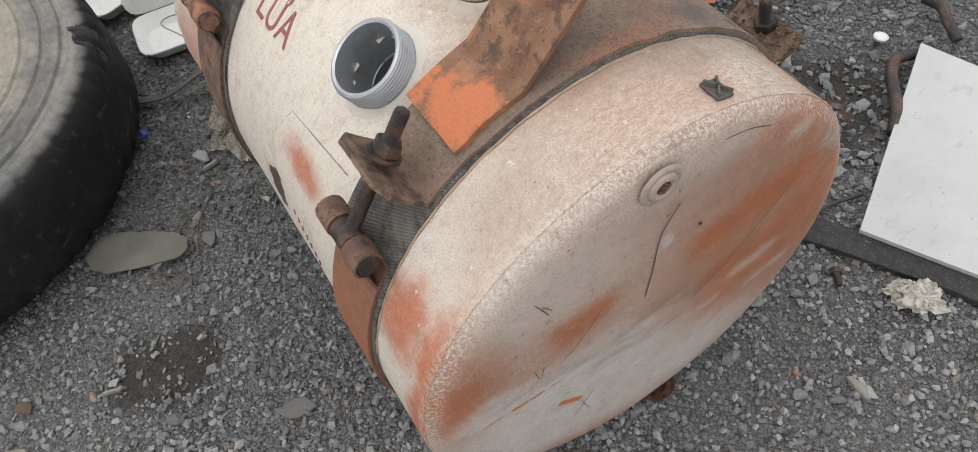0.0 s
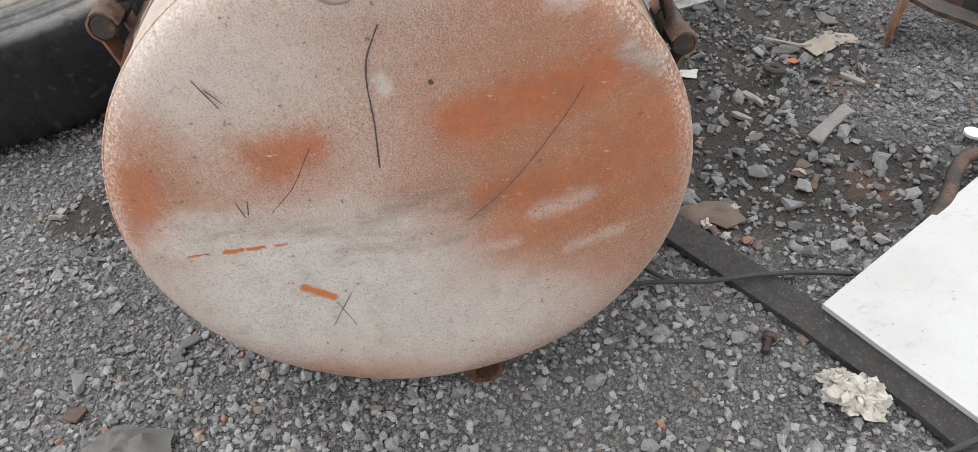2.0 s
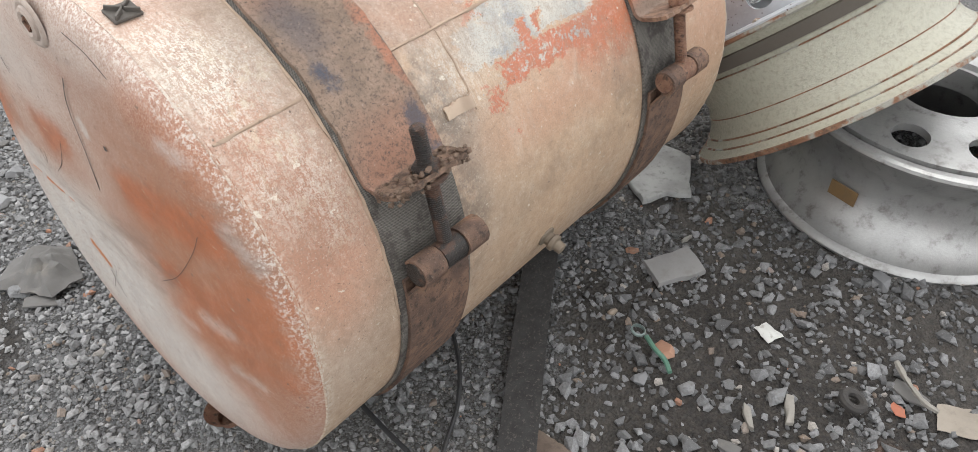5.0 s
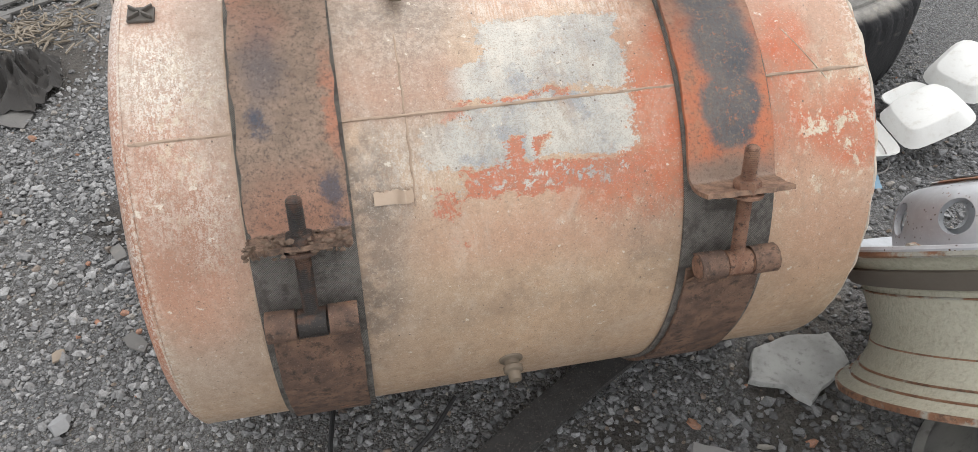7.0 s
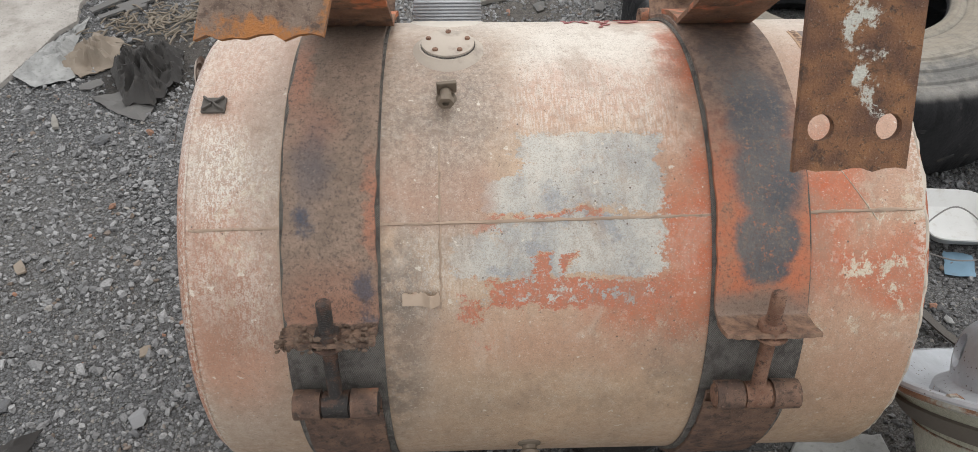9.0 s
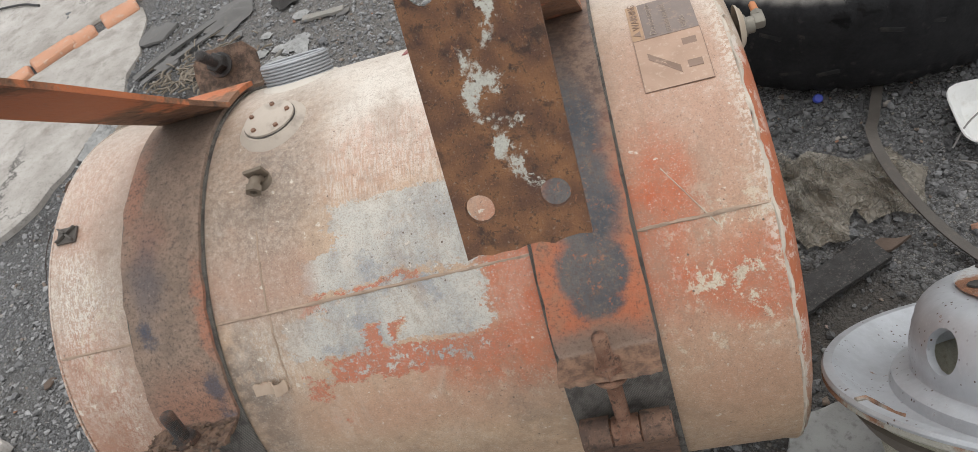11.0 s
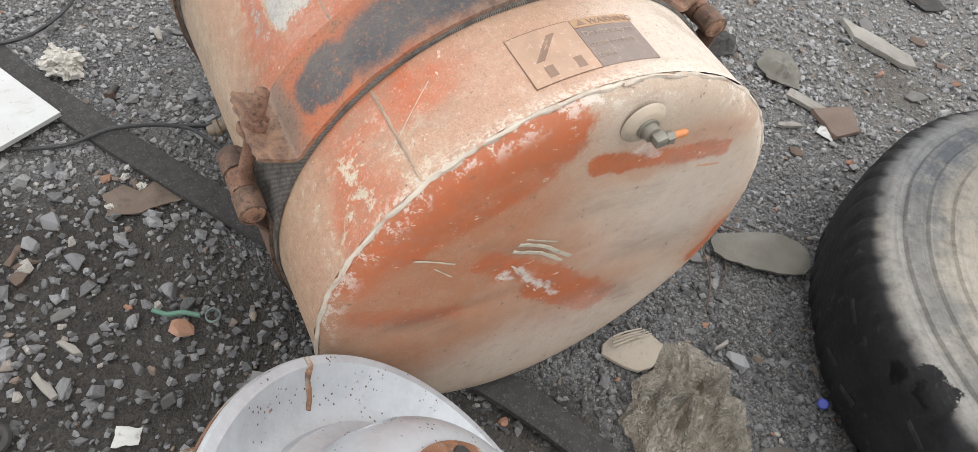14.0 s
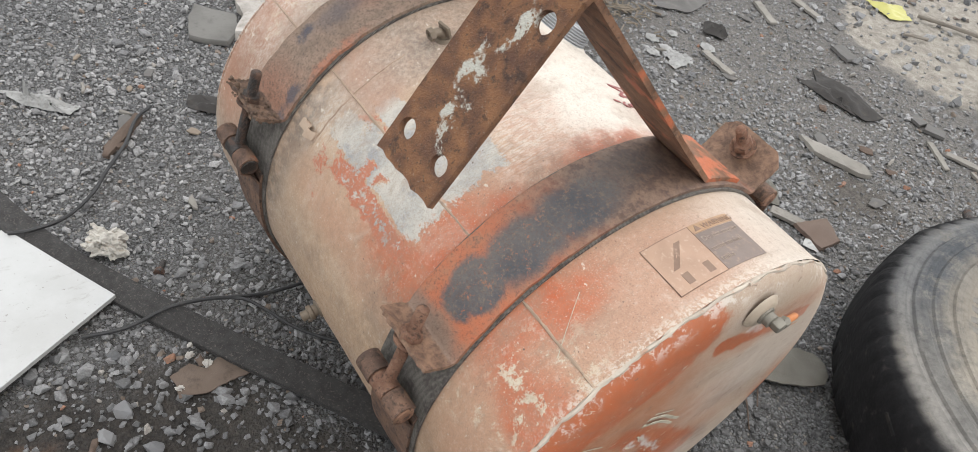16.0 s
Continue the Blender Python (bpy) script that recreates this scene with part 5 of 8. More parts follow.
bracket(strap_a, 0.153, 0.258, (-0.224, 0.978), -29, (-0.302, 0.889),
        [(0.010, 0.022, 0), (0.022, 0.066, 1), (0.066, 0.124, 0)], M_ARM_A, M_PLATE_A,
        ("folded bracket arm in flaking orange paint", "torch-cut rusty mounting plate with two holes"), 0.003, 0.011, -0.016)


# ---- ground ----
# at (1.375, 1.01): soil in the tyre's hole, its shade put into the colour
DIRT = [(0.75, -0.62, 0.30, 0.26), (0.62, -0.40, 0.16, 0.12), (0.95, -0.40, 0.10, 0.20), (0.35, -0.80, 0.16, 0.20), (0.85, -0.9, 0.25, 0.16), (1.375, 1.01, 0.24, 0.24), (1.05, -0.05, 0.16, 0.16), (0.45, -0.60, 0.25, 0.2), (0.58, 0.63, 0.07, 0.11),
        (-0.2, 0.42, 0.12, 0.10), (0.55, 1.35, 0.14, 0.10), (-0.55, 1.1, 0.2, 0.2)]


def dirt_at(x, y):
    d = 0.0
    for cx, cy, rx, ry in DIRT:
        d = np.maximum(d, np.clip(1.35 - np.sqrt(((x - cx) / rx) ** 2 + ((y - cy) / ry) ** 2), 0, 1))
    return d


def ground_height(x, y):
    """Gentle unevenness, a little higher under the tank and flat far away."""
    h = 0.006 * np.sin(2.3 * x + 1.1) * np.cos(1.9 * y - 0.4) + 0.004 * np.sin(5.1 * x - 2.2 * y) + 0.003 * np.sin(9.7 * y + 3.0 * x)
    lift = 0.034 * np.exp(-((y + 0.02) / 0.10) ** 2) * np.clip((x + 0.02) / 0.06, 0, 1) * np.clip((0.93 - x) / 0.06, 0, 1)
    far = np.exp(-((x / 6) ** 2 + (y / 6) ** 2))
    return h * far + lift - 0.006 - 0.004 * dirt_at(x, y)


def gravel_colour(n, vary):
    grey = n.mix(vary, (0.075, 0.076, 0.078), (0.215, 0.216, 0.220))
    return n.mix(n.ramp(vary, 0.90, 0.97, 0, 0.8), grey, (0.27, 0.245, 0.21))


def ground_material():
    n = Nodes("gravel_bed")
    cell = n.voronoi(150, "F1", "Color")
    dist = n.voronoi(150)
    cell2, dist2 = n.voronoi(330, "F1", "Color"), n.voronoi(330)
    s = n.node("ShaderNodeSeparateColor")
    n.put(s.inputs[0], cell)
    s2 = n.node("ShaderNodeSeparateColor")
    n.put(s2.inputs[0], cell2)
    c = n.mix(n.ramp(dist, 0.40, 0.75), gravel_colour(n, s.outputs[0]), (0.04, 0.038, 0.036))
    c = n.mix(n.ramp(s.outputs[1], 0.4, 0.5), c, n.mix(n.ramp(dist2, 0.45, 0.8), gravel_colour(n, s2.outputs[0]), (0.05, 0.048, 0.045)))
    ragged = n.vec("ADD", n.vec("MULTIPLY", n.coord, (1, 1, 0)), n.vec("MULTIPLY", n.vec("SUBTRACT", n.noise(7, 6, 0.65, colour=True), (0.5, 0.5, 0.5)), (0.25, 0.25, 0)))
    soil = n.spots(ragged, [(x, y, 0, rx, ry, 1, 0.3, 0.9) for x, y, rx, ry in DIRT])
    soil = n.math("MAXIMUM", soil, n.ramp(n.noise(2.2, 5), 0.60, 0.72, 0, 0.7))
    earth = n.mix(n.ramp(n.noise(70, 9, 0.8), 0.36, 0.64), (0.010, 0.0085, 0.0075), (0.046, 0.037, 0.030))
    rustspot = n.spots(ragged, [(0.60, -0.93, 0, 0.05, 0.05, 1, 0.6, 0.5), (0.33, -0.82, 0, 0.04, 0.04, 1, 0.6, 0.45)])
    earth = n.mix(rustspot, earth, (0.20, 0.085, 0.035))
    c = n.mix(soil, c, earth)
    c = n.mix(n.ramp(n.noise(1.3, 4), 0.45, 0.7, 0, 0.25), c, (0.21, 0.195, 0.175))
    sandy = n.spots(ragged, [(-1.75, 0.45, 0, 0.55, 0.45, 1, 0.3, 0.85), (-2.6, 0.1, 0, 0.8, 0.5, 1, 0.3, 0.85), (0.2, 1.7, 0, 0.9, 0.8, 1, 0.4, 0.45)])
    c = n.mix(sandy, c, n.mix(n.ramp(n.noise(60, 9, 0.8), 0.38, 0.62), (0.13, 0.118, 0.105), (0.30, 0.272, 0.24)))
    pale = n.ramp(n.spots(ragged, [(0.15, 2.55, 0, 0.42, 0.42, 1, 0.35, 1), (0.75, 2.75, 0, 0.5, 0.5, 1, 0.3, 1), (-0.1, 3.1, 0, 0.5, 0.4, 1, 0.3, 1)]), 0.35, 0.65)
    c = n.mix(pale, c, n.mix(n.ramp(n.noise(28, 9, 0.75), 0.35, 0.65), (0.26, 0.235, 0.20), (0.42, 0.385, 0.335)))
    rel = n.bump(n.math("SUBTRACT", n.noise(300, 3), n.math("MULTIPLY", n.math("MINIMUM", dist, dist2), 1.5)), 0.8, 0.006)
    return n.done(c, 0.9, 0.0, rel)


def spread(lo, hi, near_lo, near_hi, fine, out):
    near = np.linspace(near_lo, near_hi, fine)
    g = np.geomspace(0.06, 1.0, out)
    return np.concatenate([(near_lo + (lo - near_lo) * g)[::-1], near, near_hi + (hi - near_hi) * g])


gx, gy = spread(-80, 80, -2.2, 2.6, 150, 14), spread(-80, 80, -1.8, 3.0, 150, 14)
X, Y = np.meshgrid(gx, gy)
verts = np.stack([X, Y, ground_height(X, Y)], -1).reshape(-1, 3)
w = len(gx)
quads = [(j * w + i, j * w + i + 1, (j + 1) * w + i + 1, (j + 1) * w + i) for j in range(len(gy) - 1) for i in range(w - 1)]
me = bpy.data.meshes.new("ground")
me.from_pydata(verts.tolist(), [], quads)
me.materials.append(ground_material())
me.shade_smooth()
ground = tagged(new("ground", me), "dark grey crushed gravel with patches of bare soil", "ground", kind="structure")


def stone_material(name, lo, hi):
    n = Nodes(name)
    r = n.island()
    k = n.math("POWER", n.math("FRACT", n.math("MULTIPLY", r, 7.31)), 1.25)
    c = n.mix(k, lo, hi)
    # darker stones on the near side, round x 0.8
    dark_front = n.spots(n.vec("MULTIPLY", n.coord, (1, 1, 0)), [(0.8, -0.75, 0, 0.6, 0.5, 1, 0.5, 0.7)])
    c = n.mix(dark_front, c, n.mix(k, (0.075, 0.074, 0.074), (0.235, 0.236, 0.240)))
    # darker gravel by the outlet end; shade round and inside the tyre painted in
    dark_shade = n.spots(n.vec("MULTIPLY", n.coord, (1, 1, 0)), [(1.08, 0.25, 0, 0.32, 0.38, 1, 0.5, 0.9), (1.15, -0.1, 0, 0.3, 0.3, 1, 0.5, 0.8), (1.0, 0.48, 0, 0.25, 0.2, 1, 0.5, 0.7), (1.375, 1.01, 0, 0.28, 0.28, 1, 0.3, 1.0)])
    c = n.mix(dark_shade, c, n.mix(k, (0.032, 0.031, 0.030), (0.175, 0.174, 0.173)))
    # paler stones on the far side and beyond the speckled end
    dusty = n.spots(n.vec("MULTIPLY", n.coord, (1, 1, 0)), [(0.2, 1.6, 0, 1.1, 1.0, 1, 0.35, 0.8), (-0.65, 0.35, 0, 0.8, 1.2, 1, 0.4, 0.85), (-0.40, -0.40, 0, 0.65, 0.6, 1, 0.4, 1.0)])
    c = n.mix(dusty, c, n.mix(k, (0.175, 0.174, 0.174), (0.40, 0.397, 0.392)))
    odd = n.math("FRACT", n.math("MULTIPLY", r, 53.7))  # a few brown, tan and pale ones
    c = n.mix(n.ramp(odd, 0.955, 0.957, 0, 0.8), c, (0.20, 0.145, 0.105))
    c = n.mix(n.ramp(odd, 0.982, 0.984, 0, 0.8), c, (0.38, 0.36, 0.33))
    c = n.mix(n.ramp(odd, 0.9965, 0.997, 0, 0.8), c, (0.33, 0.13, 0.06))
    c = n.mix(n.ramp(n.noise(210, 7, 0.75), 0.40, 0.68, 0, 0.55), c, (0.085, 0.082, 0.08))
    c = n.mix(n.ramp(n.noise(330, 4, 0.7), 0.58, 0.70, 0, 0.5), c, (0.34, 0.335, 0.33))
    return n.done(c, 0.85, 0.0, n.bump(n.noise(260, 6, 0.7), 0.7, 0.003))


M_GRIT = stone_material("gravel_stone", (0.105, 0.107, 0.111), (0.285, 0.287, 0.292))


def stone_shapes(count, seed):
    """Small angular stones as point sets with shared faces."""
    rng = random.Random(seed)
    out = []
    for _ in range(count):
        bm = bmesh.new()
        flat = rng.uniform(0.34, 0.80)
        for k in range(9 if count > 10 else 13):  # points all round a flattened lump
            u, a = 1 - 2 * (k + 0.5) / (9 if count > 10 else 13), k * 2.4 + rng.uniform(-0.5, 0.5)
            s, g = math.sqrt(1 - u * u), rng.uniform(0.8, 1.12)
            bm.verts.new((0.78 * g * s * math.cos(a), 0.62 * g * s * math.sin(a), 0.78 * flat * g * u))
        hull = bmesh.ops.convex_hull(bm, input=bm.verts)
        bmesh.ops.delete(bm, geom=[v for v in bm.verts if not v.link_faces], context="VERTS")
        bmesh.ops.triangulate(bm, faces=bm.faces)
        bm.verts.index_update()
        out.append((np.array([v.co for v in bm.verts]), np.array([[v.index for v in f.verts] for f in bm.faces])))
        bm.free()
    return out


SHAPES = stone_shapes(14, 5)


def strew(name, count, area, size, seed, label, keep=None, sink=0.25):
    """Many stones in one mesh over x0, x1, y0, y1; keep(x, y) gives the chance that one lies there."""
    rng = np.random.default_rng(seed)
    x, y = rng.uniform(area[0], area[1], count), rng.uniform(area[2], area[3], count)
    if keep is not None:
        ok = rng.random(count) < keep(x, y)
        x, y = x[ok], y[ok]
    count = len(x)
    r = size[0] * np.exp(rng.normal(0, size[1], count))
    r = np.minimum(r, size[2])
    yaw, tilt, lean = rng.uniform(0, 2 * np.pi, count), rng.normal(0, 0.45, count), rng.normal(0, 0.45, count)
    z = ground_height(x, y) + r * (0.5 - sink) * rng.uniform(0.3, 1.4, count)
    kind = rng.integers(0, len(SHAPES), count)
    allv, allf, base = [], [], 0
    for k, (pv, pf) in enumerate(SHAPES):
        sel = np.nonzero(kind == k)[0]
        if not len(sel):
            continue
        p = pv[None] * r[sel, None, None]
        c, s = np.cos(tilt[sel])[:, None], np.sin(tilt[sel])[:, None]
        py, pz = p[..., 1] * c - p[..., 2] * s, p[..., 1] * s + p[..., 2] * c
        c, s = np.cos(lean[sel])[:, None], np.sin(lean[sel])[:, None]
        px, pz = p[..., 0] * c + pz * s, -p[..., 0] * s + pz * c
        c, s = np.cos(yaw[sel])[:, None], np.sin(yaw[sel])[:, None]
        qx, qy = px * c - py * s + x[sel, None], px * s + py * c + y[sel, None]
        v = np.stack([qx, qy, pz + z[sel, None]], -1).reshape(-1, 3)
        f = (pf[None] + (np.arange(len(sel)) * len(pv))[:, None, None] + base).reshape(-1, 3)
        allv.append(v)
        allf.append(f)
        base += len(v)
    v, f = np.concatenate(allv), np.concatenate(allf)
    m = bpy.data.meshes.new(name)
    m.vertices.add(len(v))
    m.vertices.foreach_set("co", v.ravel())
    m.loops.add(f.size)
    m.loops.foreach_set("vertex_index", f.ravel())
    m.polygons.add(len(f))
    m.polygons.foreach_set("loop_start", np.arange(0, f.size, 3))
    m.update(calc_edges=True)
    m.validate()
    m.shade_flat()
    m.materials.append(M_GRIT)
    return tagged(new(name, m), label, "gravel", kind="stuff")


def bed_chance(x, y):
    away = np.clip(1.25 - np.hypot(x - 0.45, y - 0.2) / 2.6, 0.1, 1)
    slab = np.where((x < -0.93 - 0.36 * (1.15 - y).clip(0, 2)) & (y > 0.55), 0.06, 1.0)
    slab = slab * np.where(np.hypot(x - 0.2, (y - 2.55)) < 0.42, 0.12, 1.0)
    return away * slab * (1 - 0.82 * dirt_at(x, y)) * (0.75 + 0.25 * np.sin(3.1 * x + 2 * np.sin(2.3 * y)))


strew("gravel", 118000, (-1.4, 1.8, -1.25, 2.1), (0.0060, 0.42, 0.015), 11, "fine grey crushed gravel strewn over the ground", bed_chance)
strew("gravel", 38000, (-1.5, 2.0, -1.4, 2.4), (0.0093, 0.36, 0.024), 12, "coarser grey gravel among the fine", lambda x, y: 0.62 * bed_chance(x, y))
strew("gravel", 3400, (0.0, 1.15, -1.25, -0.30), (0.0102, 0.40, 0.026), 14, "loose grey stones on dark soil", lambda x, y: 0.2 + 0.5 * dirt_at(x, y), 0.25)
strew("gravel", 16000, (-4, 5, 2.0, 7), (0.014, 0.5, 0.04), 13, "distant loose gravel", None)


def big_stones():
    """Single larger stones on the gravel."""
    rng = random.Random(21)
    meshes = []
    for pv, pf in stone_shapes(8, 33):
        m = bpy.data.meshes.new("stone")
        m.from_pydata(pv.tolist(), [], pf.tolist())
        m.shade_flat()
        m.materials.append(M_STONE)
        meshes.append(m)
    spots = [(rng.uniform(-1.1, 1.9), rng.uniform(-1.2, 1.6)) for _ in range(420)]
    made = 0
    for x, y in spots:
        if 0.0 < x < 0.93 and -0.30 < y < 0.26 or math.hypot(x - 1.335, y - 1.015) < 0.60 or math.hypot(x - 1.318, y + 0.655) < 0.32 or x < -0.9 and y > 0:
            continue
        if made >= 270:
            break
        made += 1
        s = 0.0125 * math.exp(rng.gauss(0, 0.40))
        ob = new("stone", rng.choice(meshes))
        ob.parent = ground
        ob.matrix_local = Matrix.LocRotScale((x, y, float(ground_height(np.array(x), np.array(y))) + s * 0.32), Euler((rng.gauss(0, 0.3), rng.gauss(0, 0.3), rng.uniform(0, 6.3))), (s * rng.uniform(0.9, 1.5), s * rng.uniform(0.8, 1.1), s * rng.uniform(0.7, 1.1)))


def big_stone_material():
    n = Nodes("broken_stone")
    k = n.random()
    c = n.mix(k, (0.12, 0.122, 0.128), (0.27, 0.272, 0.275))
    c = n.mix(n.ramp(k, 0.94, 0.96, 0, 0.9), c, (0.34, 0.17, 0.10))
    c = n.mix(n.ramp(n.noise(3, 5), 0.4, 0.7, 0, 0.5), c, (0.15, 0.14, 0.13))
    return n.done(c, 0.85, 0.0, n.bump(n.noise(6, 6), 0.5, 0.05))


M_STONE = big_stone_material()
big_stones()


# ---- tyre ----
def tyre_material():
    n = Nodes("tyre_rubber")
    s = n.node("ShaderNodeSeparateXYZ")
    n.put(s.inputs[0], n.coord)
    flat = n.vec("LENGTH", n.vec("MULTIPLY", n.coord, (1, 1, 0)))
    mid, fine = n.noise(9, 6, 0.65), n.noise(120, 4)
    black = n.mix(n.ramp(n.noise(14, 9, 0.75), 0.35, 0.65), n.mix(fine, (0.007, 0.007, 0.008), (0.016, 0.016, 0.017)), n.mix(fine, (0.013, 0.013, 0.014), (0.024, 0.024, 0.025)))
    dust = n.math("MULTIPLY", n.ramp(s.outputs[2], 0.250, 0.266), n.ramp(n.noise(45, 9, 0.75), 0.30, 0.62, 0.65, 1.0))
    tone = n.mix(n.ramp(n.math("ADD", flat, n.math("MULTIPLY", n.math("SUBTRACT", n.noise(7, 9, 0.75), 0.5), 0.16)), 0.46, 0.41), (0.082, 0.089, 0.098), (0.26, 0.232, 0.19))
    tone = n.mix(n.ramp(n.math("ADD", flat, n.math("MULTIPLY", n.math("SUBTRACT", n.noise(9, 9, 0.75), 0.5), 0.08)), 0.485, 0.515), tone, (0.20, 0.198, 0.195))
    # sidewall bluer and darker towards -x +y, tan and paler towards +x -y
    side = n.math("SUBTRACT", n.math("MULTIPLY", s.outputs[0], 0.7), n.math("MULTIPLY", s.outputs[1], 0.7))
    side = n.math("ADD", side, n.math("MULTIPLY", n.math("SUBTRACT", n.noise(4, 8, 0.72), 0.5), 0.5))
    polar = n.node("ShaderNodeCombineXYZ")
    n.put(polar.inputs[0], flat)
    n.put(polar.inputs[1], n.math("MULTIPLY", n.math("ARCTAN2", s.outputs[1], s.outputs[0]), 0.03))
    scuffed = n.noise(75, 9, 0.75, vector=polar.outputs[0])
    tone = n.mix(n.ramp(scuffed, 0.40, 0.66, 0.0, 0.35), tone, n.mix(0.5, tone, (0.36, 0.35, 0.33)))
    blot = n.noise(11, 10, 0.78)
    tone = n.mix(n.ramp(blot, 0.50, 0.62, 0.0, 0.6), tone, (0.30, 0.275, 0.235))
    tone = n.mix(n.ramp(blot, 0.46, 0.36, 0.0, 0.55), tone, (0.075, 0.080, 0.088))
    tone = n.mix(n.ramp(scuffed, 0.47, 0.33, 0.0, 0.35), tone, (0.05, 0.053, 0.058))
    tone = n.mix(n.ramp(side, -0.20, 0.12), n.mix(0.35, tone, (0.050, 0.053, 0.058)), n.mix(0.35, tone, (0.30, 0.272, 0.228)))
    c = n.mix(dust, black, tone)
    c = n.mix(n.math("MULTIPLY", n.math("MULTIPLY", n.ramp(flat, 0.42, 0.36), n.ramp(s.outputs[2], 0.262, 0.270)), n.ramp(n.noise(30, 10, 0.75), 0.36, 0.58, 0.2, 0.7)), c, (0.25, 0.215, 0.17))
    rings = n.math("SINE", n.math("MULTIPLY", flat, 420.0))
    c = n.mix(n.math("MULTIPLY", n.ramp(rings, 0.6, 1.0, 0.0, 0.10), n.ramp(s.outputs[2], 0.25, 0.27)), c, (0.06, 0.06, 0.063))
    c = n.mix(n.ramp(n.noise(40, 5), 0.60, 0.75, 0, 0.3), c, (0.10, 0.09, 0.085))
    ragged = n.vec("ADD", n.coord, n.vec("MULTIPLY", n.vec("SUBTRACT", n.noise(16, 8, 0.75, colour=True), (0.5, 0.5, 0.5)), (0.10, 0.10, 0.10)))
    torn = n.ramp(n.spots(ragged, [(-0.115, -0.55, 0.262, 0.050, 0.05, 0.022, 0.3, 1.0), (-0.16, -0.54, 0.225, 0.014, 0.04, 0.018, 0.3, 1.0)]), 0.4, 0.6)
    c = n.mix(torn, c, (0.006, 0.006, 0.0065))
    return n.done(c, n.mix(torn, (0.78, 0.78, 0.78), (0.3, 0.3, 0.3)), 0.0, n.bump(n.math("ADD", fine, n.noise(30, 5)), 0.4, 0.004), 0.16)


def truck_tyre(m):
    mat = tyre_material()
    tyre = thing("truck_tyre", m, "worn black truck tyre lying flat, dusty grey sidewall", "tyre")
    R, H, B = 0.565, 0.285, 0.274
    prof = [(0.245, B + 0.004), (0.262, B + 0.010), (0.270, B + 0.022), (0.262, B + 0.045), (0.268, 0.325), (0.279, 0.355), (0.284, 0.39), (0.2855, 0.418),
            (0.281, 0.422), (0.2815, 0.430), (0.2845, 0.434), (0.280, 0.458), (0.2745, 0.462), (0.275, 0.470), (0.278, 0.474), (0.272, 0.494), (0.2660, 0.498), (0.2665, 0.506), (0.269, 0.510), (0.262, 0.526), (0.258, 0.538),
            (0.250, 0.550), (0.235, 0.560), (0.20, 0.564), (0.165, 0.5655), (0.142, 0.566), (0.12, 0.5655), (0.085, 0.564), (0.05, 0.560), (0.035, 0.550), (0.027, 0.535), (0.018, 0.507), (0.008, 0.46), (0.0, 0.42), (0.0, 0.39), (0.006, 0.355), (0.017, 0.325), (0.022, B + 0.045), (0.015, B + 0.022), (0.023, B + 0.010), (0.04, B + 0.004)]
    inner = [(0.05, B + 0.012), (0.045, 0.33), (0.03, 0.42), (0.045, 0.50), (0.09, 0.53), (0.142, 0.535), (0.195, 0.53), (0.24, 0.50), (0.255, 0.42), (0.24, 0.33), (0.235, B + 0.012)]
    steps = 480
    bm = lathe(prof + inner, steps, closed=True)
    for v in bm.verts:
        r, a = math.hypot(v.co.x, v.co.y), math.atan2(v.co.y, v.co.x)
        if r > 0.534:
            k = (a / (2 * math.pi) * 62) % 1.0
            bite = 0.26 + 0.10 * noise.noise(Vector((a * 9, 0, v.co.z * 20)))
            if v.co.z > 0.205 and k < bite or v.co.z < 0.075 and (k + 0.5) % 1.0 < bite:  # lug gaps at the shoulders
                v.co.x *= 0.990
                v.co.y *= 0.990
            worn = noise.noise(Vector((v.co.x * 14, v.co.y * 14, v.co.z * 9)))
            v.co.xy *= 1 - 0.010 * max(0.0, worn)
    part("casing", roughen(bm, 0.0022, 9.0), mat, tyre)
    # narrow cuts in the worn tread
    cut = plain("tread_cut", (0.008, 0.008, 0.008), 0.9, vary=0.1)
    bm = box(0.004, 0.045, 0.010, 0.001, 1)
    cut_me = mesh_of(bm, "tread_cut", cut)
    for row, z in ((0, 0.19), (1, 0.095)):
        for i in range(48):
            a = 2 * math.pi * (i + 0.5 * row) / 48
            ob = new("tread_cut", cut_me)
            ob.parent = tyre
            ob.matrix_local = Matrix.Rotation(a, 4, "Z") @ Matrix.Translation((0.5612, 0, z)) @ Matrix.Rotation(radians(14 if row else -14), 4, "X")
    # raised marks on the sidewall stand for the lettering
    bar_me = mesh_of(box(0.052, 0.018, 0.003, 0.001, 1), "sidewall_mark", plain("dusty_raised_rubber", (0.17, 0.158, 0.138), 0.8, scale=60, vary=0.6, dirty=0.6, dirt=(0.09, 0.092, 0.095)))
    for base, marks in ((radians(200), 5), (radians(262), 4), (radians(20), 6), (radians(95), 5)):
        for i in range(marks):
            a = base + i * 0.085
            ob = new("sidewall_mark", bar_me)
            ob.parent = tyre
            ob.matrix_local = Matrix.Rotation(a, 4, "Z") @ Matrix.Translation((0.375, 0, 0.2815)) @ Matrix.Rotation(radians(12 * (-1) ** i), 4, "Z")
    return tyre


truck_tyre(pose(1.375, 1.01, -0.006, 0, 0, 0))


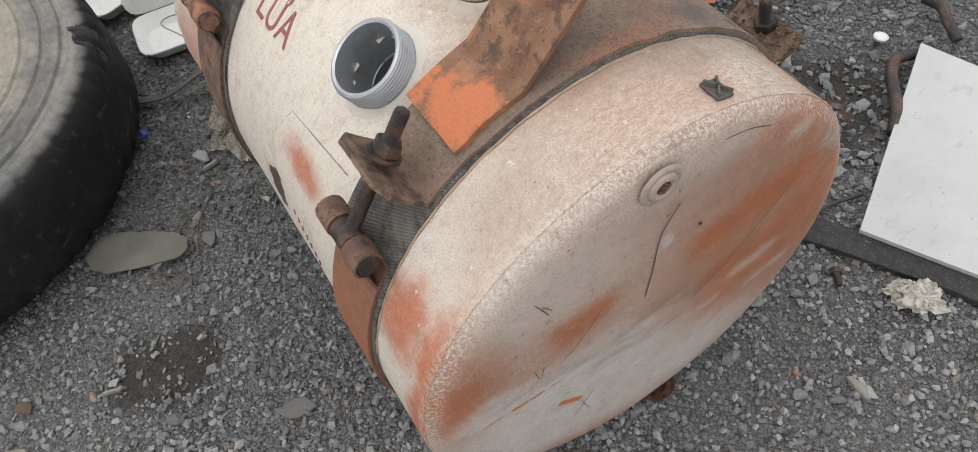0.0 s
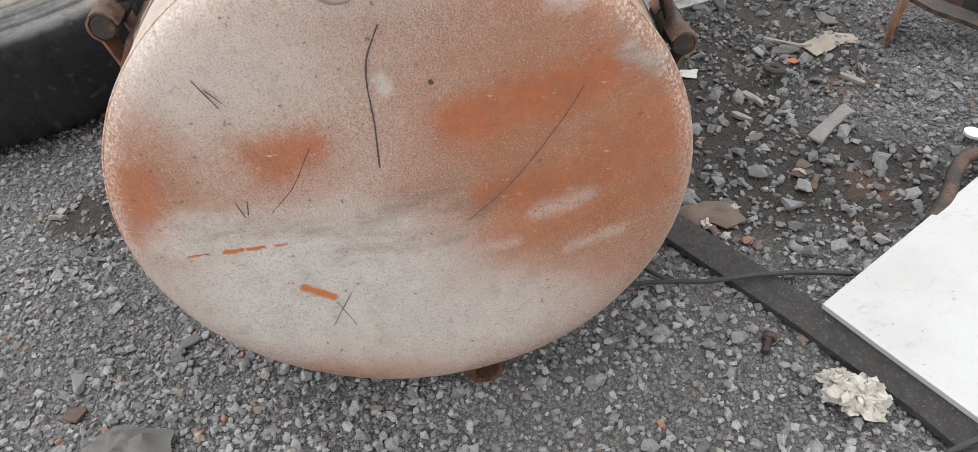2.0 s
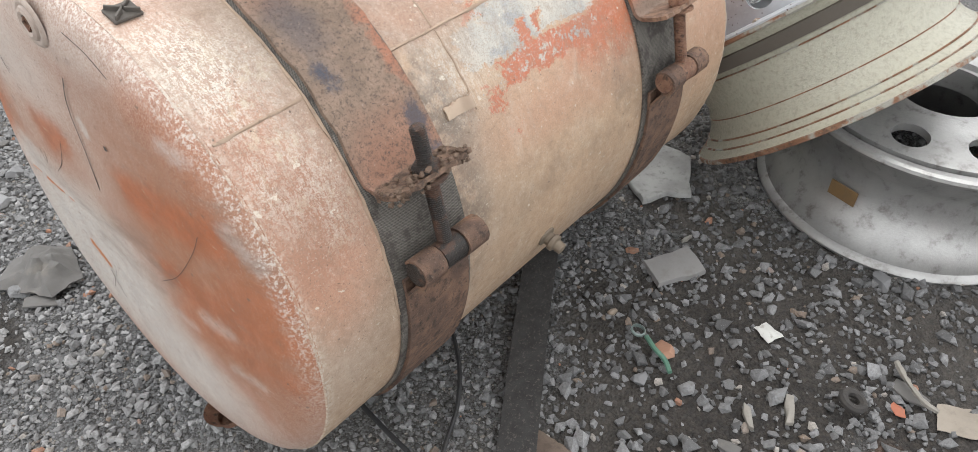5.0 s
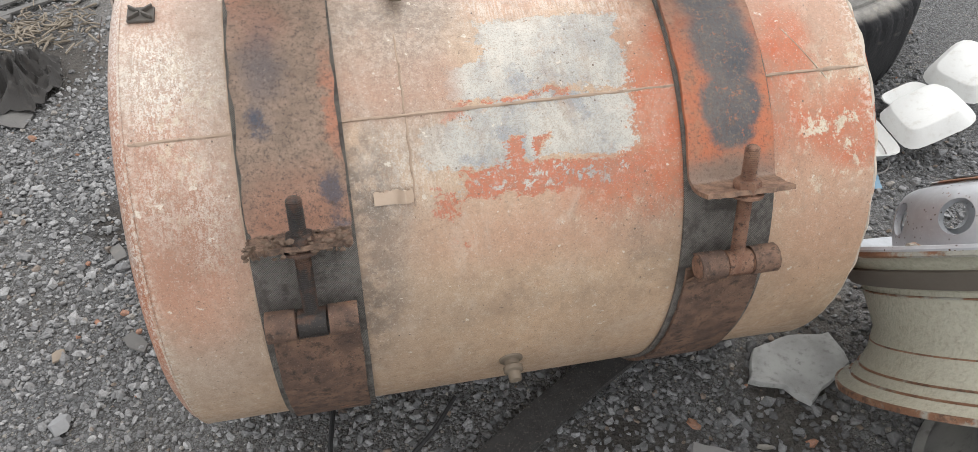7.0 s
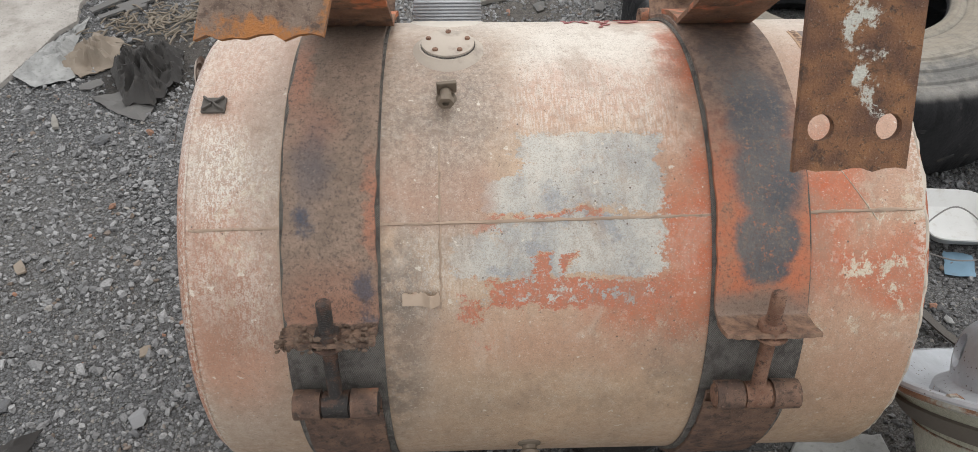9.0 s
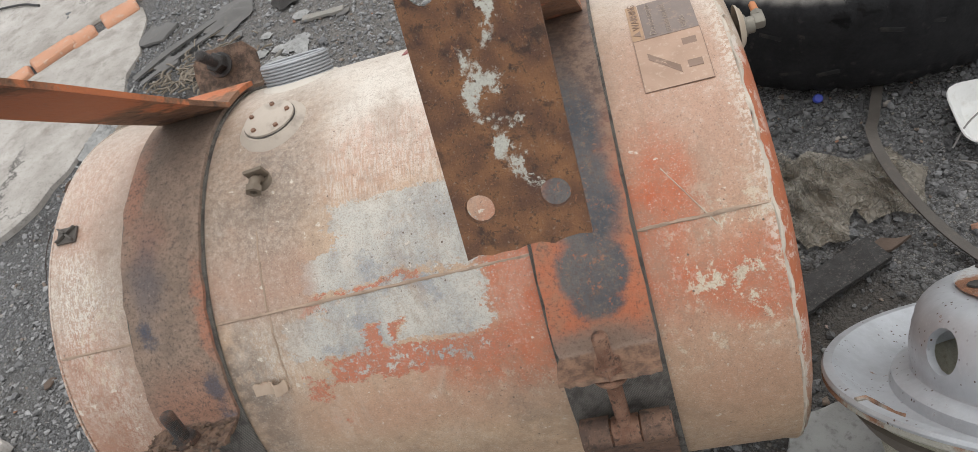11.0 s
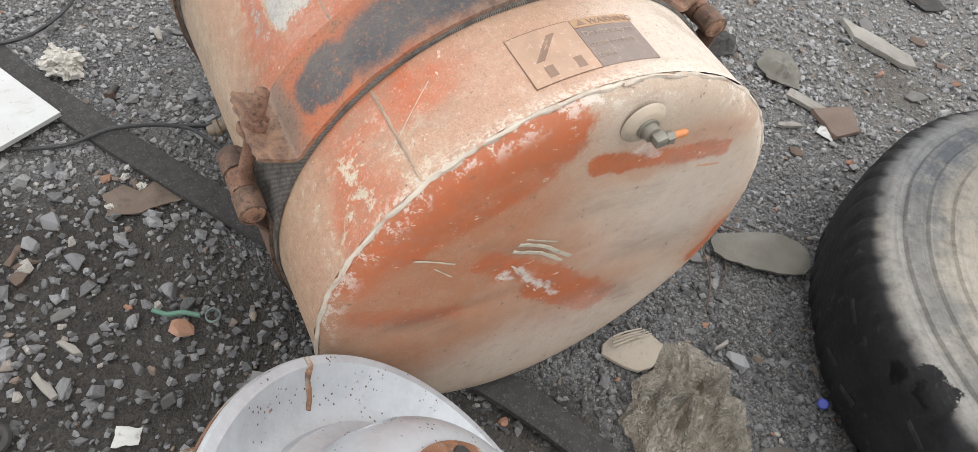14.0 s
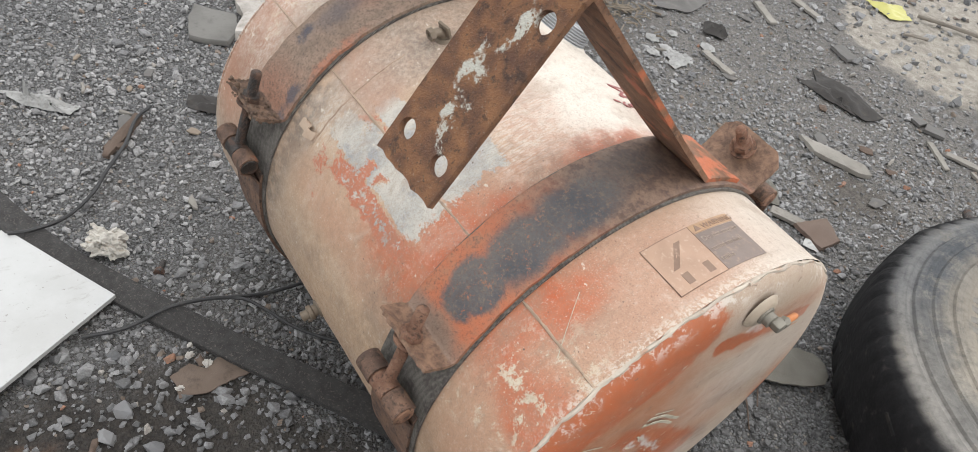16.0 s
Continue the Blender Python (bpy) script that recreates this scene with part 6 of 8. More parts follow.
# ---- wheels ----
M_ALLOY = plain("wheel_alloy", (0.42, 0.415, 0.405), 0.40, 0.65, scale=34, vary=0.8, dirty=0.75, dirt=(0.12, 0.108, 0.096), bump=0.3)
def silver_paint():
    n = Nodes("silver_wheel_paint")
    c = n.mix(n.ramp(n.noise(9, 7, 0.7), 0.35, 0.7), (0.43, 0.45, 0.475), (0.33, 0.34, 0.355))
    c = n.mix(n.ramp(n.noise(150, 6, 0.7), 0.55, 0.7, 0, 0.3), c, (0.52, 0.53, 0.54))
    specks = n.math("MULTIPLY", n.ramp(n.voronoi(120), 0.20, 0.13), n.ramp(n.noise(14, 5), 0.46, 0.56))
    c = n.mix(specks, c, (0.075, 0.042, 0.028))
    c = n.mix(n.ramp(n.noise(20, 10, 0.78), 0.635, 0.66), c, n.mix(n.noise(80, 4), (0.10, 0.05, 0.03), (0.26, 0.13, 0.07)))
    return n.done(c, n.ramp(n.noise(30, 5), 0.3, 0.7, 0.32, 0.5), 0.35, n.bump(n.noise(150, 5), 0.15, 0.001))


M_SILVER = silver_paint()
M_CREAMRIM = rusty("cream_wheel_paint", (0.39, 0.375, 0.30), 0.98, rough=0.45, scale=18)
M_HUBRUST = rusty("hub_rust", (0.42, 0.43, 0.43), 0.45, rust=(0.17, 0.075, 0.038), light=(0.30, 0.145, 0.075), scale=18)
M_RIMRUST = rusty("flange_rust", (0.30, 0.29, 0.25), 0.45)


def disc_with_holes(profile, holes, r_mid, hole_r, steps=120):
    """A turned disc from which round hand holes near r_mid are cut away."""
    bm = lathe(profile, steps)
    gone = []
    for f in bm.faces:
        c = f.calc_center_median()
        for k in range(holes):
            a = 2 * math.pi * k / holes
            h = Vector((r_mid * math.cos(a), r_mid * math.sin(a)))
            if (c.xy - h).length < hole_r:
                gone.append(f)
                break
    bmesh.ops.delete(bm, geom=gone, context="FACES")
    # snap ragged borders to circles
    for v in bm.verts:
        if v.is_boundary:
            for k in range(holes):
                a = 2 * math.pi * k / holes
                h = Vector((r_mid * math.cos(a), r_mid * math.sin(a)))
                d = v.co.xy - h
                if d.length < hole_r * 1.6:
                    v.co.xy = h + d.normalized() * hole_r
    return bm


def wheel_alloy(m):
    wheel = thing("wheel_rim", m, "bare aluminium truck wheel lying flat, scuffed and dull", "wheel rim")
    part("barrel", lathe([(0.004, 0.272), (0.0, 0.290), (0.002, 0.2965), (0.008, 0.298), (0.013, 0.295), (0.018, 0.284), (0.045, 0.277), (0.065, 0.262), (0.085, 0.246), (0.15, 0.240), (0.172, 0.246), (0.185, 0.262), (0.212, 0.272), (0.222, 0.284), (0.228, 0.295), (0.234, 0.298), (0.240, 0.2965), (0.243, 0.290),
                          (0.238, 0.270), (0.19, 0.252), (0.16, 0.230), (0.08, 0.236), (0.04, 0.262)], 96, closed=True), M_ALLOY, wheel)
    n = 30
    prof = [(0.212, 0.262)] + [(0.242 + 0.02 * i / n * (1 - 0.4 * i / n), 0.262 - 0.15 * i / n) for i in range(n + 1)] + [(0.245, 0.105), (0.245, 0.095), (0.20, 0.092)]
    bm = disc_with_holes(prof, 10, 0.205, 0.033)
    bmesh.ops.solidify(bm, geom=bm.faces, thickness=-0.016)
    part("disc", bm, M_ALLOY, wheel, "aluminium disc with ten hand holes")
    lab = part("label_patch", box(0.003, 0.058, 0.034, 0.0005, 1, m=Matrix.Translation((0.2775, 0, 0.0))), plain("brown_label", (0.19, 0.115, 0.05), 0.6), wheel, "brown paper label")
    lab.matrix_local = Matrix.Rotation(radians(166), 4, "Z") @ Matrix.Translation((-0.026, 0, 0.118)) @ Matrix.Rotation(radians(3), 4, "Y")
    return wheel


def wheel_steel(m):
    """Origin at the upper flange's middle, axis up."""
    wheel = thing("wheel_rim", m, "steel truck wheel leaning, cream barrel and silver disc, rusty flanges", "wheel rim")
    part("barrel", lathe([(-0.016, 0.281), (-0.006, 0.290), (-0.005, 0.2955), (-0.010, 0.296), (-0.016, 0.285), (-0.028, 0.274), (-0.05, 0.262), (-0.062, 0.248), (-0.13, 0.236), (-0.165, 0.247), (-0.188, 0.262), (-0.200, 0.274), (-0.208, 0.288), (-0.213, 0.2955), (-0.219, 0.296), (-0.222, 0.288), (-0.218, 0.268), (-0.17, 0.240), (-0.13, 0.228), (-0.06, 0.240), (-0.045, 0.255)], 96, closed=True), M_CREAMRIM, wheel)
    part("flange", lathe([(-0.006, 0.2935), (-0.0055, 0.2978), (-0.011, 0.2982), (-0.014, 0.2945)], 96, closed=True), M_RIMRUST, wheel, "rusted rim flange")
    part("flange", lathe([(-0.211, 0.2935), (-0.212, 0.2972), (-0.220, 0.2975), (-0.222, 0.292)], 96, closed=True), M_RIMRUST, wheel, "rusted rim flange")
    part("lock_ring", lathe([(-0.031, 0.2705), (-0.034, 0.278), (-0.058, 0.262), (-0.060, 0.250)], 96, closed=True), plain("dark_ring", (0.10, 0.085, 0.07), 0.7), wheel, "dark band under the flange")
    for z_, r_ in ((-0.0705, 0.2475), (-0.150, 0.2415), (-0.186, 0.2612), (-0.200, 0.2745)):
        part("rust_line", lathe([(z_ - 0.0018, r_ - 0.002), (z_ - 0.001, r_ + 0.0014), (z_ + 0.001, r_ + 0.0014), (z_ + 0.0018, r_ - 0.002)], 96, closed=True), M_RIMRUST, wheel)
    part("gutter", lathe([(-0.0025, 0.2972), (0.0015, 0.2945), (0.0015, 0.284), (-0.008, 0.272), (-0.022, 0.255), (-0.030, 0.235), (-0.030, 0.222), (-0.034, 0.222), (-0.034, 0.258), (-0.012, 0.284), (-0.006, 0.2968)], 96, closed=True), M_SILVER, wheel, "silver painted inner flange")
    n = 26
    prof = [(-0.030, 0.224), (-0.018, 0.220), (-0.012, 0.208), (-0.010, 0.200)]
    for i in range(n + 1):
        t = i / n
        prof.append((-0.008 + 0.088 * math.sin(t * math.pi / 2), 0.199 - 0.055 * t ** 2.2))
    prof += [(0.085, 0.135), (0.086, 0.12)]
    bm = lathe(prof, 120)
    gone = []
    for f in bm.faces:
        c = f.calc_center_median()
        for k in range(10):
            a = 2 * math.pi * (k + 0.5) / 10
            if (c - Vector((0.195 * math.cos(a), 0.195 * math.sin(a), 0.036))).length < 0.026:
                gone.append(f)
                break
    bmesh.ops.delete(bm, geom=gone, context="FACES")
    for v in bm.verts:
        if v.is_boundary and 0.0 < v.co.z < 0.08:
            for k in range(10):
                a = 2 * math.pi * (k + 0.5) / 10
                h = Vector((0.195 * math.cos(a), 0.195 * math.sin(a), 0.036))
                d = v.co - h
                if d.length < 0.042:
                    v.co = h + d.normalized() * 0.0262
    bmesh.ops.solidify(bm, geom=bm.faces, thickness=-0.009)
    disc = part("disc", bm, M_SILVER, wheel, "silver painted dished disc with hand holes")
    hub = part("hub_face", lathe([(0.0855, 0.142), (0.0875, 0.138), (0.0885, 0.10), (0.084, 0.094), (0.070, 0.093), (0.070, 0.10), (0.078, 0.125)], 72, closed=True), M_HUBRUST, wheel, "rusted hub face")
    # bolt seats coloured near black for the shade in their holes
    hole = plain("bolt_hole_dark", (0.02, 0.018, 0.016), 0.9, vary=0.1)
    for k in range(8):
        a = 2 * math.pi * k / 8
        part("bolt_seat", lathe([(0.0888, 0.0), (0.0895, 0.012), (0.0905, 0.0155), (0.0885, 0.017)], 18, m=Matrix.Translation((0.118 * math.cos(a), 0.118 * math.sin(a), 0))), hole, hub)
    return wheel


wheel_alloy(pose(1.318, -0.655, -0.004))
axis = Vector((0.066, 0.690, 0.7206))
leaning = Matrix.Translation((1.240, -0.340, 0.366)) @ axis.to_track_quat("Z", "Y").to_matrix().to_4x4()
steel_wheel = wheel_steel(leaning)
spot = leaning.inverted() @ Vector((0.975, -0.379, 0.428))
a0 = math.atan2(spot.y, spot.x)
profile = [(0.294, 0.0022), (0.284, 0.0022), (0.278, -0.0025), (0.272, -0.0072), (0.263, -0.0145), (0.255, -0.0212), (0.245, -0.0255)]
part("rust_crack", tube([(r * math.cos(a0 + 0.012 * math.sin(r * 190)), r * math.sin(a0 + 0.012 * math.sin(r * 190)), z) for r, z in profile], 0.0036, 7, wobble=0.3), M_RIMRUST, steel_wheel, "brown rusty crack across the flange")


# ---- larger loose things ----
def panel_paint():
    n = Nodes("scuffed_white_plastic")
    c = n.mix(n.ramp(n.noise(5, 7, 0.7), 0.4, 0.7, 0, 0.5), (0.45, 0.455, 0.45), (0.36, 0.356, 0.345))
    rub = n.noise(26, 10, 0.75, vector=n.vec("MULTIPLY", n.coord, (1.0, 0.4, 1)))
    c = n.mix(n.ramp(rub, 0.56, 0.66, 0, 0.55), c, (0.30, 0.285, 0.27))
    c = n.mix(n.ramp(n.noise(110, 5, 0.7), 0.64, 0.70, 0, 0.7), c, (0.16, 0.14, 0.12))
    return n.done(c, 0.5, 0.0, n.bump(n.noise(30, 5), 0.1, 0.002))


M_PANEL = panel_paint()
M_BELT = plain("worn_black_rubber", (0.036, 0.034, 0.033), 0.8, scale=210, vary=0.6, bump=0.9, dirt=(0.17, 0.15, 0.13), dirty=0.75)


def sheet(corners, thick, sag, seed):
    """A slightly bowed four-cornered board from corners in turn."""
    a, b, c, d = (Vector(p) for p in corners)
    n = 14
    bm = bmesh.new()
    rows = []
    for i in range(n + 1):
        row = []
        for j in range(n + 1):
            s, t = i / n, j / n
            p = a.lerp(b, s).lerp(d.lerp(c, s), t)
            p.z += sag * math.sin(math.pi * s) * math.sin(math.pi * t) + 0.0015 * noise.noise(p * 6 + Vector((seed, 0, 0)))
            row.append((bm.verts.new(p), bm.verts.new(p - Vector((0, 0, thick)))))
        rows.append(row)
    for i in range(n):
        for j in range(n):
            p, q, r, s = rows[i][j], rows[i + 1][j], rows[i + 1][j + 1], rows[i][j + 1]
            bm.faces.new((p[0], q[0], r[0], s[0]))
            bm.faces.new((p[1], s[1], r[1], q[1]))
    rim = [rows[i][0] for i in range(n)] + [rows[n][j] for j in range(n)] + [rows[i][n] for i in range(n, 0, -1)] + [rows[0][j] for j in range(n, 0, -1)]
    for p, q in zip(rim, rim[1:] + rim[:1]):
        bm.faces.new((p[0], p[1], q[1], q[0]))
    return bm


solid("white_board", sheet([(0.050, -0.598, 0.030), (-0.215, -0.735, 0.022), (0.02, -1.17, 0.034), (0.318, -1.075, 0.038)], 0.010, 0.004, 1), M_PANEL, Matrix(), "dirty white plastic board lying on another", "board", "white panels")
solid("white_board", sheet([(0.020, -0.622, 0.014), (-0.255, -0.72, 0.010), (-0.01, -1.16, 0.016), (0.28, -1.09, 0.018)], 0.010, 0.002, 2), M_PANEL, Matrix(), "lower white plastic board under another", "board", "white panels")


def flat_strip(points, width, thick, seed=0, curl=0.0):
    """A flat rubber strip lying along points."""
    pts = spline(points, 10)
    bm = bmesh.new()
    rows = []
    for i, p in enumerate(pts):
        d = pts[min(i + 1, len(pts) - 1)] - pts[max(i - 1, 0)]
        side = Vector((-d.y, d.x, 0)).normalized() * width / 2
        e = 0.002 * noise.noise(p * 8 + Vector((seed, 0, 0)))
        z = Vector((0, 0, e))
        rows.append([bm.verts.new(q) for q in (p + side + z, p - side + z + Vector((0, 0, curl)), p - side + z - Vector((0, 0, thick - curl)), p + side + z - Vector((0, 0, thick)))])
    for a, b in zip(rows, rows[1:]):
        for k in range(4):
            bm.faces.new((a[k], b[k], b[(k + 1) % 4], a[(k + 1) % 4]))
    bm.faces.new(rows[0])
    bm.faces.new(rows[-1][::-1])
    return bm


solid("rubber_strip", flat_strip([(-1.0, -0.99, 0.012), (-0.75, -0.885, 0.014), (-0.22, -0.71, 0.014), (0.0, -0.60, 0.016), (0.24, -0.455, 0.020), (0.45, -0.32, 0.026), (0.63, -0.21, 0.030), (0.82, -0.11, 0.030), (1.0, 0.005, 0.018), (1.165, 0.085, 0.016)], 0.060, 0.012), M_BELT, Matrix(), "long worn black rubber strip running under the tank", "rubber strip")


# ---- yard edge: concrete and bricks ----
def slab_material():
    n = Nodes("old_concrete")
    c = n.mix(n.ramp(n.noise(3, 8, 0.7), 0.3, 0.7), (0.285, 0.262, 0.235), (0.44, 0.415, 0.385))
    c = n.mix(n.ramp(n.noise(9, 8, 0.7), 0.48, 0.66, 0, 0.65), c, (0.20, 0.178, 0.152))
    c = n.mix(n.ramp(n.noise(1.3, 9, 0.75), 0.52, 0.62, 0, 0.5), c, (0.185, 0.165, 0.142))
    bent = n.vec("ADD", n.coord, n.vec("MULTIPLY", n.noise(4, 9, 0.75, colour=True), (0.55, 0.55, 0)))
    crack = n.math("MULTIPLY", n.ramp(n.voronoi(1.5, "DISTANCE_TO_EDGE", vector=bent), 0.014, 0.004), n.ramp(n.noise(1.5, 3), 0.48, 0.58))
    c = n.mix(crack, c, (0.07, 0.065, 0.06))
    c = n.mix(n.ramp(n.noise(160, 4), 0.55, 0.7, 0, 0.5), c, (0.13, 0.12, 0.11))
    return n.done(c, 0.9, 0.0, n.bump(n.math("ADD", n.noise(120, 5), n.noise(12, 4)), 0.5, 0.004))


M_SLAB = slab_material()


def slab(name, outline, top, thick, label, seed):
    """A broken slab: a ragged outline with a worn rim."""
    rng = random.Random(seed)
    pts = []
    for a, b in zip(outline, outline[1:] + outline[:1]):
        n = max(1, int(math.hypot(b[0] - a[0], b[1] - a[1]) / 0.08))
        for i in range(n):
            t = i / n
            pts.append((a[0] + (b[0] - a[0]) * t + rng.uniform(-0.018, 0.018), a[1] + (b[1] - a[1]) * t + rng.uniform(-0.018, 0.018)))
    cx, cy = sum(p[0] for p in pts) / len(pts), sum(p[1] for p in pts) / len(pts)
    bm = bmesh.new()
    rings = []
    for inset, z in ((0.0, top - thick), (0.0, top - 0.008), (0.012, top)):
        ring = []
        for x, y in pts:
            k = math.hypot(x - cx, y - cy)
            ring.append(bm.verts.new((x - (x - cx) / k * inset, y - (y - cy) / k * inset, z + rng.uniform(-0.001, 0.001))))
        rings.append(ring)
    for a, b in zip(rings, rings[1:]):
        for i in range(len(pts)):
            j = (i + 1) % len(pts)
            bm.faces.new((a[i], a[j], b[j], b[i]))
    mid = bm.verts.new((cx, cy, top))
    for i in range(len(pts)):
        bm.faces.new((rings[-1][i], rings[-1][(i + 1) % len(pts)], mid))
    return solid(name, bm, M_SLAB, Matrix(), label, "pavement", kind="structure")


BRICK_LINE = [(-2.75, 1.02), (-2.3, 1.17), (-1.9, 1.38), (-1.6, 1.56), (-1.3, 1.76), (-1.0, 1.94)]


def beside(off):
    """The line of the bricks, set off to one side."""
    out = []
    for k, (x, y) in enumerate(BRICK_LINE):
        a, b = BRICK_LINE[max(k - 1, 0)], BRICK_LINE[min(k + 1, len(BRICK_LINE) - 1)]
        dx, dy = b[0] - a[0], b[1] - a[1]
        q = math.hypot(dx, dy)
        out.append((x - dy / q * off, y + dx / q * off))
    return out


slab("pavement", beside(-0.055)[::-1] + [(-4.5, 0.55), (-4.5, 0.05), (-2.20, 0.61), (-1.92, 0.76), (-1.67, 0.99), (-1.42, 0.78), (-1.24, 0.66), (-1.05, 0.86), (-0.95, 1.08), (-0.90, 1.36), (-0.91, 1.66)], 0.014, 0.06, "cracked old concrete slab", 1)
slab("pavement", beside(0.055) + [(-0.96, 2.3), (-1.09, 2.6), (-1.2, 4.5), (-6, 4.5), (-6, 0.7), (-3.6, 0.78)], 0.016, 0.06, "worn concrete apron behind the brick edging", 2)
slab("pavement", [(-1.36, 0.14), (-1.18, 0.35), (-1.22, 0.47), (-1.33, 0.54), (-1.52, 0.42), (-1.95, 0.30), (-1.9, -0.08), (-1.47, 0.08)], 0.010, 0.05, "thin broken slab sunk in gravel", 3)
slab("pavement", [(-1.32, -0.02), (-1.14, 0.21), (-1.10, 0.17), (-1.27, -0.06)], 0.008, 0.05, "narrow broken strip of concrete in gravel", 4)

M_BRICK = plain("orange_brick", (0.47, 0.235, 0.14), 0.85, scale=34, vary=0.5, bump=0.7, dirt=(0.42, 0.36, 0.30), dirty=0.75)
edging = thing("brick_edging", pose(-1.8, 1.45, 0.0), "row of worn orange bricks set along the concrete", "brick edging", kind="structure")
brick_mes = [mesh_of(roughen(roughen(box(sx, 0.120, 0.05, 0.012, 3), 0.016, 14, sd), 0.005, 60, sd), "brick", M_BRICK) for sx, sd in ((0.19, 1.3), (0.20, 5.1), (0.15, 8.7), (0.11, 3.2))]
line = spline([(x, y, 0) for x, y in BRICK_LINE], 60)
rngb = random.Random(4)
walked, last, pick = 0.0, line[0], 0
for p in line[1:]:
    walked += (p - last).length
    me_b = brick_mes[pick]
    if walked > (0.205, 0.215, 0.165, 0.125)[pick]:
        d = p - last
        ob = new("brick", me_b)
        ob.parent = edging
        ob.matrix_local = Matrix.Translation((p.x + 1.8, p.y - 1.45 + rngb.uniform(-0.008, 0.008), rngb.uniform(-0.002, 0.008))) @ Matrix.Rotation(math.atan2(d.y, d.x) + rngb.uniform(-0.08, 0.08) + math.pi * rngb.randrange(2), 4, "Z")
        walked, pick = 0.0, rngb.randrange(4)
    last = p


# ---- litter ----
def ground_z(x, y):
    return float(ground_height(np.array(x), np.array(y)))


def crumple(outline, height, thick, seed, cell=0.012, folds=30.0, lift=0.004, stretch=1.0):
    """A crumpled sheet over an outline of (x, y): rag, bag or torn paper, with thickness."""
    xs, ys = [p[0] for p in outline], [p[1] for p in outline]
    cx, cy = sum(xs) / len(xs), sum(ys) / len(ys)
    pts = []
    rng = random.Random(seed)
    for a, b in zip(outline, outline[1:] + outline[:1]):
        n = max(2, int(math.hypot(b[0] - a[0], b[1] - a[1]) / cell))
        pts += [(a[0] + (b[0] - a[0]) * i / n + rng.uniform(-0.2, 0.2) * cell, a[1] + (b[1] - a[1]) * i / n + rng.uniform(-0.2, 0.2) * cell) for i in range(n)]
    rings_n = max(3, int(max(max(xs) - min(xs), max(ys) - min(ys)) / 2 / cell))
    bm = bmesh.new()
    rings = []
    for k in range(rings_n):
        s = 1 - k / rings_n
        ring = []
        for x, y in pts:
            px, py = cx + (x - cx) * s, cy + (y - cy) * s
            q = Vector(((px * 0.9 + py * 0.4) * folds, (py * 0.9 - px * 0.4) * folds / stretch, seed * 3.1))
            q += noise.noise_vector(q * 0.6) * 0.6
            ridge = (1 - abs(noise.noise(q)) * 2.4) * 0.6 + (1 - abs(noise.noise(q * 2.1 + Vector((5, 1, 0)))) * 2.4) * 0.28 + (1 - abs(noise.noise(q * 4.7)) * 2.4) * 0.12
            soft = noise.noise(q * 0.35) * 0.6 + 0.55
            z = ground_z(px, py) + lift + height * (0.25 + 0.75 * min(1, k / rings_n * 1.8)) * max(0.0, 0.75 * ridge + 0.35 * soft)
            d = noise.noise_vector(q * 0.8) * cell * 0.5
            ring.append(bm.verts.new((px + d.x, py + d.y, z)))
        rings.append(ring)
    for a, b in zip(rings, rings[1:]):
        for i in range(len(pts)):
            j = (i + 1) % len(pts)
            bm.faces.new((a[i], a[j], b[j], b[i]))
    bm.faces.new(rings[-1])
    bmesh.ops.recalc_face_normals(bm, faces=bm.faces)
    bmesh.ops.solidify(bm, geom=bm.faces, thickness=-thick)
    for v in bm.verts:  # keep sharp folds within the sheet's own bounds
        v.co.x = min(max(v.co.x, min(xs) - 0.01), max(xs) + 0.01)
        v.co.y = min(max(v.co.y, min(ys) - 0.01), max(ys) + 0.01)
        v.co.z = min(max(v.co.z, -0.01), height * 1.6 + 0.03)
    return bm


def chunk(sx, sy, sz, seed, amount=0.25):
    """A rough lump."""
    bm = bmesh.new()
    bmesh.ops.create_icosphere(bm, subdivisions=5, radius=0.5)
    for v in bm.verts:
        v.co *= 1 + amount * noise.noise(v.co * 3 + Vector((seed, 0, 0))) + 0.5 * amount * noise.noise(v.co * 9 + Vector((0, seed, 0)))
    bmesh.ops.scale(bm, vec=(sx, sy, sz), verts=bm.verts)
    return bm


